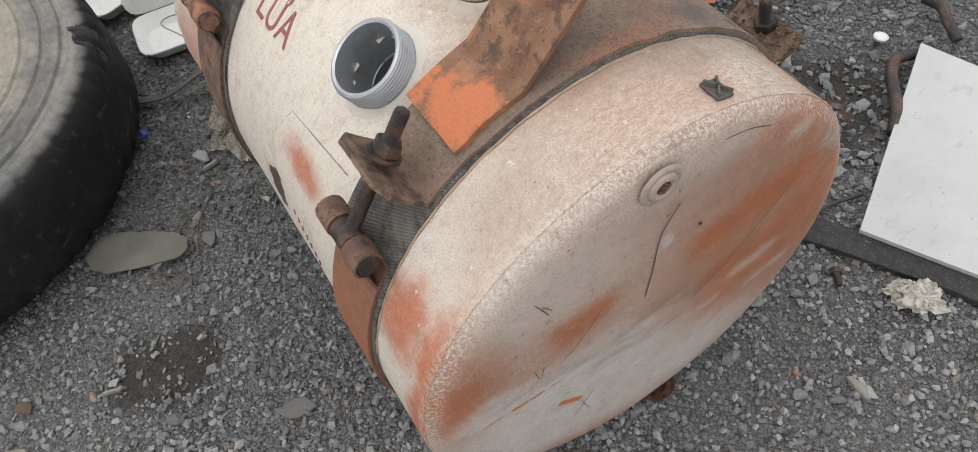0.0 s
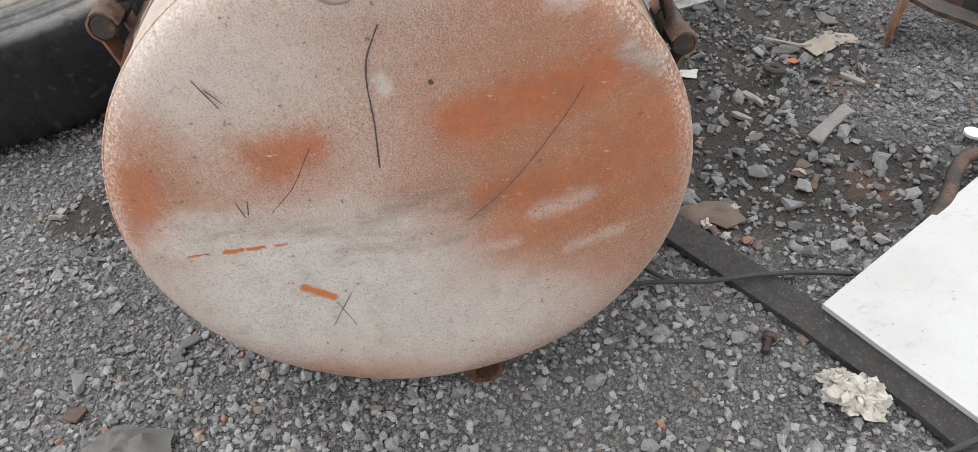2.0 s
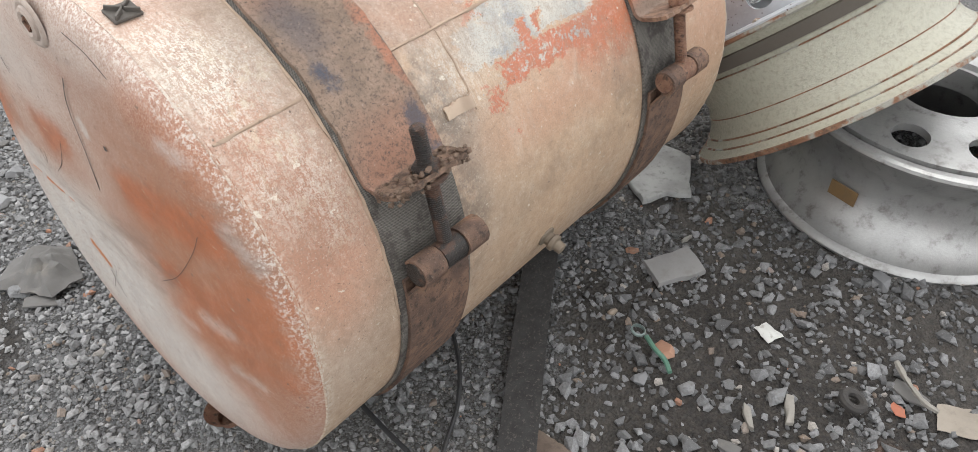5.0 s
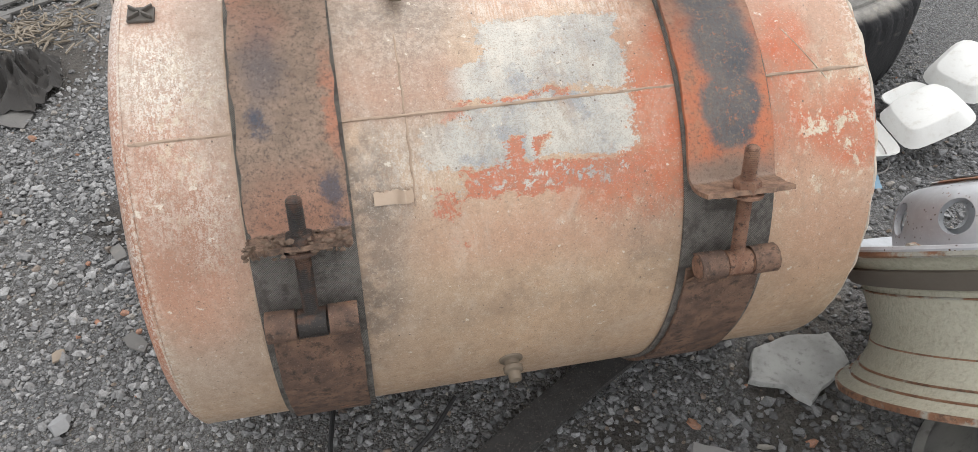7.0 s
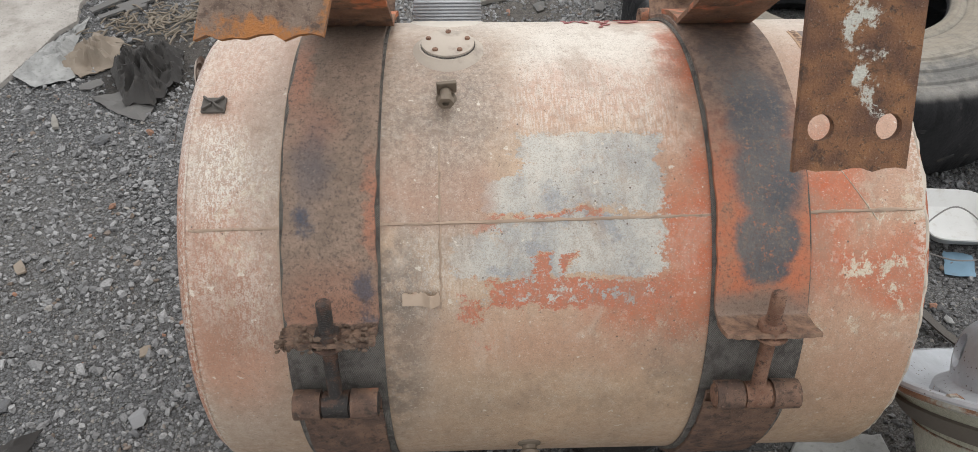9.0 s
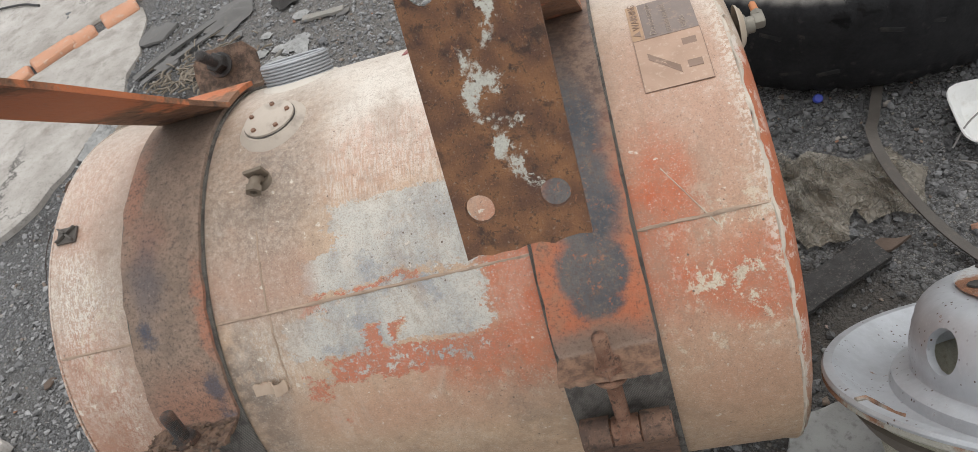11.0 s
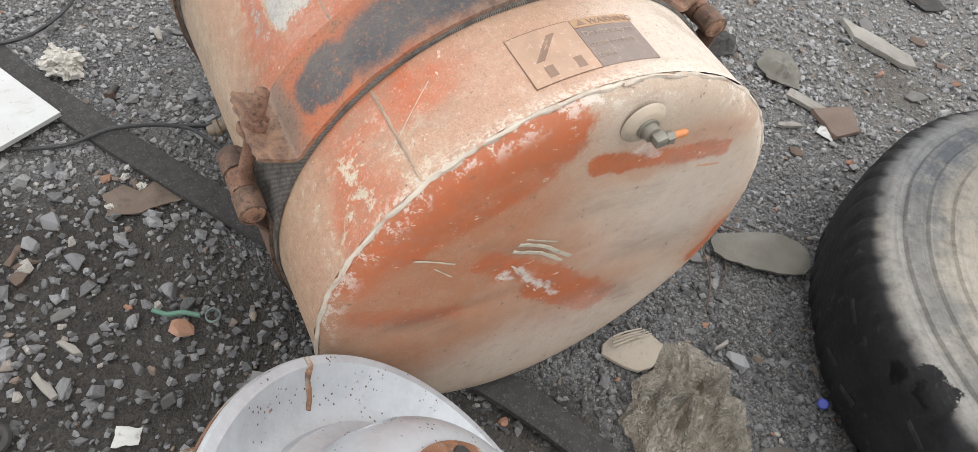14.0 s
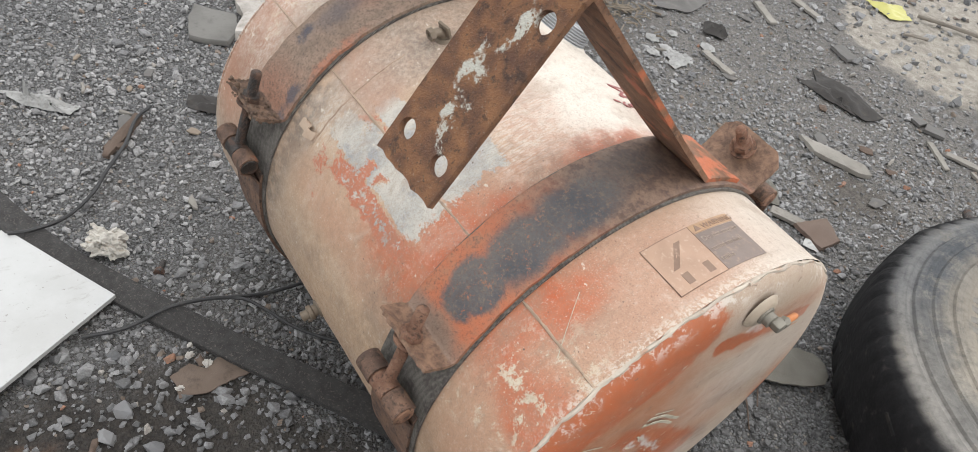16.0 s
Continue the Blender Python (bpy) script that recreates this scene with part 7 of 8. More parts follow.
def shard(outline, thick, seed, bow=0.0):
    """A flat piece with broken edges."""
    rng = random.Random(seed)
    bm = bmesh.new()
    pts = []
    for a, b in zip(outline, outline[1:] + outline[:1]):
        n = max(1, int(math.hypot(b[0] - a[0], b[1] - a[1]) / 0.018))
        pts += [(a[0] + (b[0] - a[0]) * i / n + rng.uniform(-0.0025, 0.0025), a[1] + (b[1] - a[1]) * i / n + rng.uniform(-0.0025, 0.0025)) for i in range(n)]
    cx, cy = sum(p[0] for p in pts) / len(pts), sum(p[1] for p in pts) / len(pts)
    base = max(ground_z(x, y) for x, y in pts)
    rings = []
    for s, z in ((1.0, 0.0), (1.0, thick * 0.75), (0.97, thick), (0.6, thick + bow * 0.6), (0.25, thick + bow)):
        rings.append([bm.verts.new((cx + (x - cx) * s, cy + (y - cy) * s, base + 0.004 + z + 0.0015 * noise.noise(Vector((x * 30, y * 30, seed))))) for x, y in pts])
    for a, b in zip(rings, rings[1:]):
        for i in range(len(pts)):
            j = (i + 1) % len(pts)
            bm.faces.new((a[i], a[j], b[j], b[i]))
    bm.faces.new(rings[-1])
    bm.faces.new(rings[0][::-1])
    return bm


def bag_material():
    n = Nodes("dirty_clear_plastic")
    c = n.mix(n.ramp(n.noise(14, 7, 0.7), 0.35, 0.65), (0.20, 0.172, 0.135), (0.28, 0.25, 0.205))
    crease = n.math("ABSOLUTE", n.math("SUBTRACT", n.noise(26, 3, 0.5, distort=2.0), 0.5))
    # highlights along the creases painted in as paler lines
    c = n.mix(n.ramp(crease, 0.035, 0.0, 0.0, 0.6), c, (0.42, 0.39, 0.34))
    n.put(n.bsdf.inputs["Alpha"], n.math("MAXIMUM", n.ramp(n.noise(16, 6), 0.30, 0.6, 0.34, 0.62), n.ramp(crease, 0.05, 0.0, 0.0, 0.85)))
    return n.done(c, 0.32, 0.0, n.bump(n.math("ADD", n.math("MULTIPLY", n.noise(22, 2, 0.5, distort=1.5), 1.0), n.math("MULTIPLY", n.ramp(crease, 0.05, 0.0), 0.4)), 0.9, 0.012))


M_BAG = bag_material()
M_PAPER = plain("torn_white_board", (0.31, 0.31, 0.30), 0.85, scale=85, vary=0.8, dirty=1.0, dirt=(0.16, 0.155, 0.15), bump=0.7)
M_FOAM = plain("dirty_white_foam", (0.60, 0.60, 0.585), 0.6, scale=40, vary=0.2, dirty=0.45, dirt=(0.40, 0.36, 0.31))
M_CARD = plain("weathered_wood", (0.22, 0.195, 0.165), 0.85, scale=20, bump=0.5, dirty=0.4)
M_GREYWOOD = plain("grey_weathered_wood", (0.24, 0.225, 0.20), 0.85, scale=40, vary=0.5, bump=0.7, dirty=0.6)
M_RAG = plain("black_rag", (0.035, 0.032, 0.030), 0.9, scale=40, bump=0.5, dirty=0.35, dirt=(0.10, 0.085, 0.07))
M_OLDRUBBER = plain("old_grey_rubber", (0.11, 0.105, 0.10), 0.8, scale=22, bump=0.4, dirty=0.5, dirt=(0.20, 0.18, 0.155))
M_SOLE = plain("grey_worn_leather", (0.125, 0.117, 0.098), 0.75, scale=50, vary=0.5, bump=0.7, dirty=0.6)
M_CABLE = plain("black_cable", (0.022, 0.022, 0.023), 0.6, scale=50, dirty=0.3, dirt=(0.09, 0.08, 0.07))
M_GREEN = plain("green_plastic", (0.075, 0.165, 0.12), 0.6, dirty=0.6, dirt=(0.09, 0.09, 0.085))
M_WIRE = plain("dull_wire", (0.22, 0.21, 0.20), 0.5, 0.5)
M_BLUE = plain("blue_plastic", (0.03, 0.05, 0.32), 0.45)
M_TAN = plain("tan_board", (0.22, 0.18, 0.14), 0.85, scale=24, bump=0.4, dirty=0.4)
M_BROWN = plain("brown_card", (0.105, 0.074, 0.056), 0.9, scale=60, vary=0.6, bump=0.8, dirty=0.7, dirt=(0.05, 0.035, 0.027))
I = Matrix()

solid("plastic_bag", crumple([(0.955, 0.285), (0.97, 0.33), (1.01, 0.34), (1.045, 0.375), (1.09, 0.345), (1.12, 0.355), (1.16, 0.32), (1.165, 0.27), (1.185, 0.22), (1.14, 0.17), (1.125, 0.115), (1.085, 0.125), (1.05, 0.12), (1.03, 0.165), (1.0, 0.18), (0.995, 0.235)], 0.075, 0.0006, 3, 0.0050, 17, 0.006, 2.2), M_BAG, I, "crumpled dirty clear plastic bag on gravel", "plastic bag", "plastic bags by the tank")
solid("plastic_bag", crumple([(1.12, 0.31), (1.17, 0.33), (1.20, 0.31), (1.265, 0.32), (1.28, 0.275), (1.31, 0.25), (1.285, 0.20), (1.27, 0.14), (1.22, 0.165), (1.17, 0.15), (1.15, 0.21), (1.12, 0.25)], 0.060, 0.0006, 5, 0.0050, 19, 0.006, 2.2), M_BAG, I, "smaller torn dirty clear plastic bag", "plastic bag", "plastic bags by the tank")

# white foam food box, open: base tray with rim and hinged lid
def foam_box(m, label):
    boxed = thing("foam_food_box", m, label, "food box", "white foam food boxes")
    for k, (rot, off) in enumerate(((0, 0), (168, 0))):
        bm = bmesh.new()
        prof = ((0.085, 0.0), (0.080, 0.004), (0.062, 0.034), (0.058, 0.036), (0.0, 0.036))
        rings = []
        for r, z in prof[:-1]:
            ring = []
            for i in range(40):
                a = 2 * math.pi * i / 40
                c, s = math.cos(a), math.sin(a)
                q = (abs(c) ** 5 + abs(s) ** 5) ** (-0.2)
                ring.append(bm.verts.new((r * q * c, (r * q * s + 0.087), 0.038 - z)))
            rings.append(ring)
        for a, b in zip(rings, rings[1:]):
            for i in range(40):
                bm.faces.new((a[i], a[(i + 1) % 40], b[(i + 1) % 40], b[i]))
        bm.faces.new(rings[-1])
        bmesh.ops.recalc_face_normals(bm, faces=bm.faces)
        bmesh.ops.solidify(bm, geom=bm.faces, thickness=0.003)
        if k:
            bmesh.ops.transform(bm, matrix=Matrix.Translation((0, 0, 0.038)) @ Matrix.Rotation(radians(150), 4, "X") @ Matrix.Translation((0, 0, -0.038)), verts=bm.verts)
        part("lid" if k else "tray", bm, M_FOAM, boxed)
    return boxed


foam_box(pose(1.552, 0.310, 0.004, 0, 0, 84), "open white foam food box, dirty, on gravel")
foam_box(pose(1.80, 0.44, 0.004, 0, 0, 110), "open white foam food box with its lid up")
bm = tube(spline([(1.36, 0.27, 0.015), (1.40, 0.30, 0.05), (1.47, 0.33, 0.055), (1.52, 0.29, 0.03), (1.50, 0.22, 0.012), (1.42, 0.20, 0.02), (1.36, 0.24, 0.012)], 6), 0.0018, 6)
solid("bent_wire", bm, M_WIRE, I, "bent loop of dull steel wire", "wire")
solid("blue_rag", crumple([(1.40, 0.18), (1.46, 0.17), (1.48, 0.23), (1.42, 0.25)], 0.012, 0.0015, 8, 0.01, 14), plain("faded_blue_cloth", (0.16, 0.26, 0.34), 0.85), I, "scrap of faded blue cloth", "rag")

solid("rubber_belt", flat_strip([(1.305, 0.50, 0.012), (1.262, 0.40, 0.016), (1.222, 0.30, 0.070), (1.225, 0.20, 0.066), (1.265, 0.10, 0.030), (1.31, 0.02, 0.012), (1.36, -0.05, 0.010)], 0.021, 0.004, 3, 0.004), plain("brown_rubber_belt", (0.062, 0.053, 0.045), 0.7, scale=60, vary=0.5, bump=0.4, dirty=0.5), I, "grey-brown rubber belt lying over a bag", "belt")
solid("wood_splinter", shard([(1.05, 0.06), (1.19, 0.085), (1.23, 0.105), (1.18, 0.112)], 0.008, 8), M_BROWN, I, "long brown splinter of wood", "wood scrap")
M_MAT = plain("beige_foam_mat", (0.30, 0.26, 0.21), 0.9, scale=60, bump=0.6, dirty=0.5)
mat_scrap = solid("mat_scrap", shard([(0.905, 0.205), (0.912, 0.178), (0.93, 0.165), (0.955, 0.182), (0.985, 0.212), (0.99, 0.24), (0.98, 0.268), (0.955, 0.285), (0.93, 0.28), (0.912, 0.25)], 0.007, 4, 0.002), M_MAT, I, "beige ribbed mat scrap beside the tank", "mat scrap")
for k in range(4):
    a, b = Vector((0.911 + 0.0055 * k, 0.196 - 0.004 * k, 0.0125)), Vector((0.917 + 0.0055 * k, 0.258 + 0.004 * k, 0.0125))
    part("rib", tube([a, a.lerp(b, 0.5) + Vector((-0.002, 0, 0.001)), b], 0.0016, 6, wobble=0.2, seed=k), M_MAT, mat_scrap)

solid("leather_flap", crumple([(0.79, 0.535), (0.80, 0.513), (0.825, 0.505), (0.85, 0.515), (0.89, 0.56), (0.925, 0.615), (0.94, 0.655), (0.93, 0.683), (0.905, 0.70), (0.875, 0.70), (0.845, 0.675), (0.815, 0.61)], 0.012, 0.005, 9, 0.006, 9, 0.014, 2.5), M_SOLE, I, "flat grey worn leather flap on gravel", "leather scrap")
solid("torn_board", shard([(0.90, -0.27), (0.94, -0.205), (1.02, -0.19), (1.10, -0.20), (1.10, -0.27), (1.04, -0.30), (0.985, -0.335), (0.955, -0.295)], 0.012, 12), M_PAPER, I, "torn white board flaking on gravel", "board scrap")
solid("flat_stone", shard([(0.725, -0.415), (0.755, -0.36), (0.85, -0.405), (0.815, -0.465)], 0.012, 14, 0.003), plain("slate_tile", (0.21, 0.205, 0.20), 0.8, scale=30, bump=0.4), I, "flat grey piece of broken tile", "tile scrap")
solid("paper_scrap", crumple([(0.735, -0.63), (0.75, -0.595), (0.775, -0.605), (0.765, -0.645)], 0.006, 0.0006, 5, 0.006, 40), plain("white_paper", (0.45, 0.45, 0.43), 0.8, scale=80, dirty=0.6), I, "small torn piece of white paper", "paper")
bm = tube(spline([(0.595, -0.465, 0.010), (0.580, -0.49, 0.012), (0.572, -0.515, 0.010), (0.555, -0.535, 0.010)], 6), 0.0045, 8)
solid("green_hook", bm, M_GREEN, I, "green plastic hook on dark soil", "plastic hook")
bm = lathe([(0.0, 0.011), (0.002, 0.0135), (0.006, 0.0135), (0.008, 0.011)], 24, closed=True)
solid("hose_ring", bm, plain("grey_green_plastic", (0.16, 0.20, 0.19), 0.5), pose(0.60, -0.445, 0.002, 8, 5, 0), "small grey-green plastic ring", "ring")
solid("foam_lump", roughen(roughen(chunk(0.088, 0.056, 0.034, 3, 0.7), 0.009, 75), 0.007, 220), plain("yellowed_foam", (0.50, 0.475, 0.43), 0.9, scale=70, vary=0.4, bump=0.9, dirty=0.6, dirt=(0.28, 0.20, 0.12)), pose(-0.105, -0.575, 0.024, 0, 0, 40), "yellowed lump of foam on a rubber strip", "foam lump")
solid("rubber_flap", crumple([(-0.085, 0.51), (-0.03, 0.40), (0.03, 0.405), (0.055, 0.50), (0.02, 0.54), (-0.03, 0.55)], 0.05, 0.004, 9, 0.008, 14), M_OLDRUBBER, I, "crumpled black rubber flap on gravel", "rubber scrap")
solid("black_rag", crumple([(-0.68, 1.04), (-0.58, 0.86), (-0.50, 0.86), (-0.46, 1.0), (-0.50, 1.16), (-0.60, 1.20)], 0.12, 0.003, 11, 0.009, 22, 0.004, 1.8), M_RAG, I, "heap of black oily rag on gravel", "rag")
solid("grey_rag", crumple([(-0.70, 0.92), (-0.60, 0.84), (-0.52, 0.80), (-0.50, 0.86), (-0.60, 0.95)], 0.02, 0.003, 14, 0.014, 12), M_OLDRUBBER, I, "flat grey rag scrap on gravel", "rag")
solid("white_sheet", crumple([(-0.98, 1.05), (-0.92, 1.22), (-0.86, 1.38), (-0.84, 1.20), (-0.78, 1.02), (-0.88, 0.98)], 0.035, 0.001, 13, 0.010, 20), M_PAPER, I, "torn white plastic sheet on gravel", "plastic sheet")
solid("cardboard_scrap", crumple([(-0.86, 1.10), (-0.80, 1.26), (-0.70, 1.22), (-0.68, 1.08), (-0.76, 1.02)], 0.06, 0.003, 17, 0.010, 20), M_TAN, I, "bent brown cardboard scrap", "cardboard")
solid("rubber_scrap", flat_strip([(-0.86, 1.40, 0.010), (-0.72, 1.52, 0.016), (-0.58, 1.62, 0.012)], 0.03, 0.006, 5), M_OLDRUBBER, I, "strip of old grey rubber", "rubber scrap", "rubber strips by the concrete")
solid("rubber_scrap", flat_strip([(-0.82, 1.36, 0.008), (-0.66, 1.48, 0.012), (-0.54, 1.57, 0.010)], 0.024, 0.006, 6), M_OLDRUBBER, I, "strip of old grey rubber", "rubber scrap", "rubber strips by the concrete")
solid("rubber_mat", crumple([(-0.62, 1.56), (-0.50, 1.50), (-0.42, 1.60), (-0.46, 1.74), (-0.58, 1.70)], 0.025, 0.003, 19, 0.02, 9), M_OLDRUBBER, I, "dark grey crumpled rubber mat", "rubber mat")
solid("rubber_mat", shard([(-0.94, 1.62), (-0.86, 1.60), (-0.80, 1.68), (-0.88, 1.73)], 0.006, 20), M_OLDRUBBER, I, "flat scrap of dark rubber mat", "rubber mat")
solid("wood_scrap", shard([(0.28, 1.40), (0.36, 1.375), (0.50, 1.43), (0.525, 1.46), (0.48, 1.485), (0.36, 1.44)], 0.014, 21, 0.004), M_GREYWOOD, I, "weathered grey piece of bark or wood", "wood scrap")
solid("leather_scrap", crumple([(0.36, 1.01), (0.32, 1.09), (0.36, 1.13), (0.44, 1.10), (0.48, 1.05), (0.42, 1.0)], 0.026, 0.003, 22, 0.007, 26, 0.008, 2.0), M_SOLE, I, "curled grey-brown leather scrap", "leather scrap")
solid("carpet_scrap", shard([(0.55, 1.03), (0.585, 1.14), (0.66, 1.10), (0.655, 1.02)], 0.012, 23, 0.002), plain("brown_carpet", (0.14, 0.10, 0.08), 0.95, scale=80, bump=0.8), I, "square of dirty brown carpet", "carpet scrap")
solid("wood_scrap", shard([(0.47, 1.03), (0.49, 1.00), (0.60, 1.06), (0.62, 1.085), (0.58, 1.085)], 0.010, 24), M_GREYWOOD, I, "thin weathered grey stick", "wood scrap")
solid("rubber_scrap", crumple([(0.03, 1.80), (0.12, 1.72), (0.32, 1.73), (0.34, 1.80), (0.18, 1.84)], 0.03, 0.004, 25, 0.018, 10), M_RAG, I, "torn black rubber scrap lying far off", "rubber scrap")

# cables
cable_a = [(0.112, -0.68, 0.012), (0.129, -0.60, 0.016), (0.127, -0.52, 0.030), (0.134, -0.448, 0.026), (0.152, -0.385, 0.020), (0.165, -0.32, 0.014), (0.171, -0.25, 0.014), (0.180, -0.18, 0.012)]
solid("black_cable", tube(spline(cable_a, 8), 0.0042, 8), M_CABLE, I, "thin black cable trailing under the tank", "cable", "cables by the tank")
cable_c = [(0.150, -0.395, 0.020), (0.170, -0.372, 0.022), (0.208, -0.347, 0.018), (0.275, -0.312, 0.016), (0.335, -0.262, 0.016), (0.385, -0.20, 0.014)]
solid("black_cable", tube(spline(cable_c, 8), 0.0038, 8), M_CABLE, I, "thin black cable running below the drain plug", "cable", "cables by the tank")

# bolts and lumps along the strip
def hex_bolt(m, label):
    b = thing("bolt", m, label, "bolt")
    part("head", lathe([(0.0, 0.0), (0.0, 0.011), (0.009, 0.012), (0.011, 0.0)], 6), M_DARKRUST, b)
    part("shank", lathe([(-0.026, 0.0), (-0.026, 0.0065), (0.0, 0.0065)], 12), M_DARKRUST, b)
    return b


hex_bolt(pose(0.012, -0.50, 0.016, 90, 0, 55), "dark rusty bolt lying on the gravel")

# track-rod end with ball joint, leaning on the tyre
M_GREASE = plain("greasy_iron", (0.05, 0.046, 0.042), 0.55, 0.3, scale=70, bump=0.3, dirty=0.5)
rod = thing("track_rod_end", pose(0.906, 1.392, 0.034), "dark greasy steering rod end lying against a tyre", "rod end")
part("rod", tube([(-0.134, 0.205, -0.018), (-0.073, 0.112, -0.014), (-0.024, 0.037, -0.008), (-0.009, 0.014, -0.002)], 0.014, 12), M_DARKRUST, rod)
part("ball_housing", lathe([(-0.032, 0.0), (-0.032, 0.022), (-0.012, 0.032), (0.012, 0.032), (0.028, 0.026), (0.034, 0.012), (0.034, 0.0)], 24, m=pose(0, 0, 0, 55, -35, 0)), M_GREASE, rod)
part("stud", lathe([(0.03, 0.010), (0.05, 0.008), (0.051, 0.0)], 12, m=pose(0, 0, 0, 55, -35, 0)), M_DARKRUST, rod)

# hooked dark hanger behind the white panel
hook = [(0.18, -0.84, 0.02), (0.23, -0.90, 0.03), (0.29, -0.95, 0.035), (0.32, -1.0, 0.03), (0.31, -1.06, 0.02)]
solid("steel_hook", tube(spline(hook, 8), 0.013, 10), M_DARKRUST, I, "dark bent steel hook behind the panels", "hook")
hook2 = [(0.42, -1.22, 0.02), (0.37, -1.20, 0.04), (0.33, -1.17, 0.045), (0.28, -1.15, 0.03)]
solid("steel_hook", tube(spline(hook2, 8), 0.012, 10), M_DARKRUST, I, "dark bent steel hook on gravel", "hook")

# rusted spring hanger with its bar, far side
hanger = thing("spring_hanger", pose(0.78, -1.10, 0.0, 0, 0, -35), "rust-orange steel hanger bracket with a dark bar", "bracket")
part("plate", roughen(box(0.11, 0.012, 0.13, 0.004, 2, m=pose(0, 0, 0.062, 8, 0, 0)), 0.002, 20), M_ARM, hanger)
part("bar", ribbon([(0.0, 0.10), (-0.06, 0.075), (-0.16, 0.05), (-0.32, 0.035)], 0.010, -0.02, 0.03, 2), M_DARKRUST, hanger)
solid("brake_drum", lathe([(0.0, 0.10), (0.0, 0.16), (0.06, 0.165), (0.10, 0.15), (0.12, 0.11), (0.12, 0.0)], 40), M_DARKRUST, pose(0.82, -1.42, 0.0), "dark rusty round casting at the edge", "brake drum")

# scattered small scraps
rs = random.Random(77)
kinds = [("wood_chip", M_GREYWOOD, "small weathered chip of wood", "wood chip", 0.05, 0.012), ("paper_bit", M_PAPER, "tiny scrap of white paper", "paper", 0.018, 0.012), ("rust_flake", M_BROWN, "brown flake of rusted metal", "metal flake", 0.04, 0.03), ("rubber_bit", M_OLDRUBBER, "scrap of grey rubber", "rubber scrap", 0.05, 0.03), ("dry_leaf", M_TAN, "curled dry leaf on gravel", "leaf", 0.035, 0.02)]
count = 0
while count < 75:
    x, y = rs.uniform(-0.9, 1.5), rs.uniform(-1.1, 2.0)
    if 0.0 < x < 0.93 and -0.36 < y < 0.30 or math.hypot(x - 1.335, y - 1.015) < 0.62 or math.hypot(x - 1.3, y + 0.55) < 0.42 or (x < 0.35 and -1.2 < y < -0.55 and x > -0.3):
        continue
    nm, mt, lb, ct, lx, ly = kinds[rs.randrange(5)]
    k, a = rs.uniform(0.6, 1.3), rs.uniform(0, 6.28)
    pts = []
    for u, v in ((-0.5, -0.3), (-0.1, -0.55), (0.5, -0.35), (0.45, 0.3), (0.0, 0.5), (-0.45, 0.4)):
        u, v = (u + rs.uniform(-0.1, 0.1)) * lx * k, (v + rs.uniform(-0.1, 0.1)) * ly * k
        pts.append((x + u * math.cos(a) - v * math.sin(a), y + u * math.sin(a) + v * math.cos(a)))
    solid(nm, shard(pts, 0.004 if nm != "wood_chip" else 0.008, count, 0.003), mt, I, lb, ct, "litter on the gravel")
    count += 1

# twigs and blue cap
for a, b in (((0.78, 0.50), (0.93, 0.41)), ((0.80, 0.53), (0.90, 0.47)), ((0.72, 0.52), (0.83, 0.62)), ((0.60, -0.97), (0.72, -0.99))):
    mid = ((a[0] + b[0]) / 2 + 0.01, (a[1] + b[1]) / 2 + 0.012)
    solid("twig", tube(spline([(*p, ground_z(*p) + 0.010) for p in (a, mid, b)], 5), 0.0017, 6, wobble=0.3), M_BROWN, I, "dry brown twig on gravel", "twig", "twigs on the gravel")
solid("bottle_cap", lathe([(0.0, 0.0), (0.0, 0.010), (0.008, 0.010), (0.010, 0.008), (0.010, 0.0)], 20), M_BLUE, pose(1.178, 0.492, 0.008, 35, 10, 0), "small blue plastic cap by the tyre", "cap")
solid("bottle_cap", lathe([(0.0, 0.0), (0.0, 0.016), (0.006, 0.017), (0.009, 0.012), (0.007, 0.006), (0.011, 0.0)], 24), M_FOAM, pose(0.40, -1.055, 0.004, 5, 0, 0), "round white plastic cap on gravel", "cap")
solid("yellow_wrapper", crumple([(-0.25, 2.55), (-0.10, 2.50), (-0.05, 2.60), (-0.15, 2.68)], 0.03, 0.001, 31, 0.02, 9), plain("yellow_foil", (0.42, 0.40, 0.12), 0.5), I, "crumpled yellow-green wrapper far off", "wrapper")

solid("white_sheet", crumple([(-0.76, -0.66), (-0.70, -0.56), (-0.62, -0.50), (-0.60, -0.53), (-0.68, -0.62)], 0.025, 0.001, 43, 0.007, 34), M_PAPER, I, "torn strip of white plastic sheet", "plastic sheet")
solid("black_rag", crumple([(-0.57, -0.24), (-0.52, -0.16), (-0.44, -0.13), (-0.46, -0.19), (-0.52, -0.26)], 0.03, 0.003, 44, 0.010, 24), M_RAG, I, "small clump of black rag", "rag")
solid("plank", shard([(-0.99, -0.077), (-0.93, -0.02), (-0.893, 0.02), (-0.80, -0.01), (-0.76, -0.061), (-0.80, -0.12), (-0.83, -0.15), (-0.92, -0.12)], 0.016, 45, 0.004), plain("dark_grey_wood", (0.14, 0.135, 0.125), 0.85, scale=36, vary=0.6, bump=0.7, dirty=0.6, dirt=(0.07, 0.065, 0.06)), I, "short weathered grey plank on gravel", "plank")
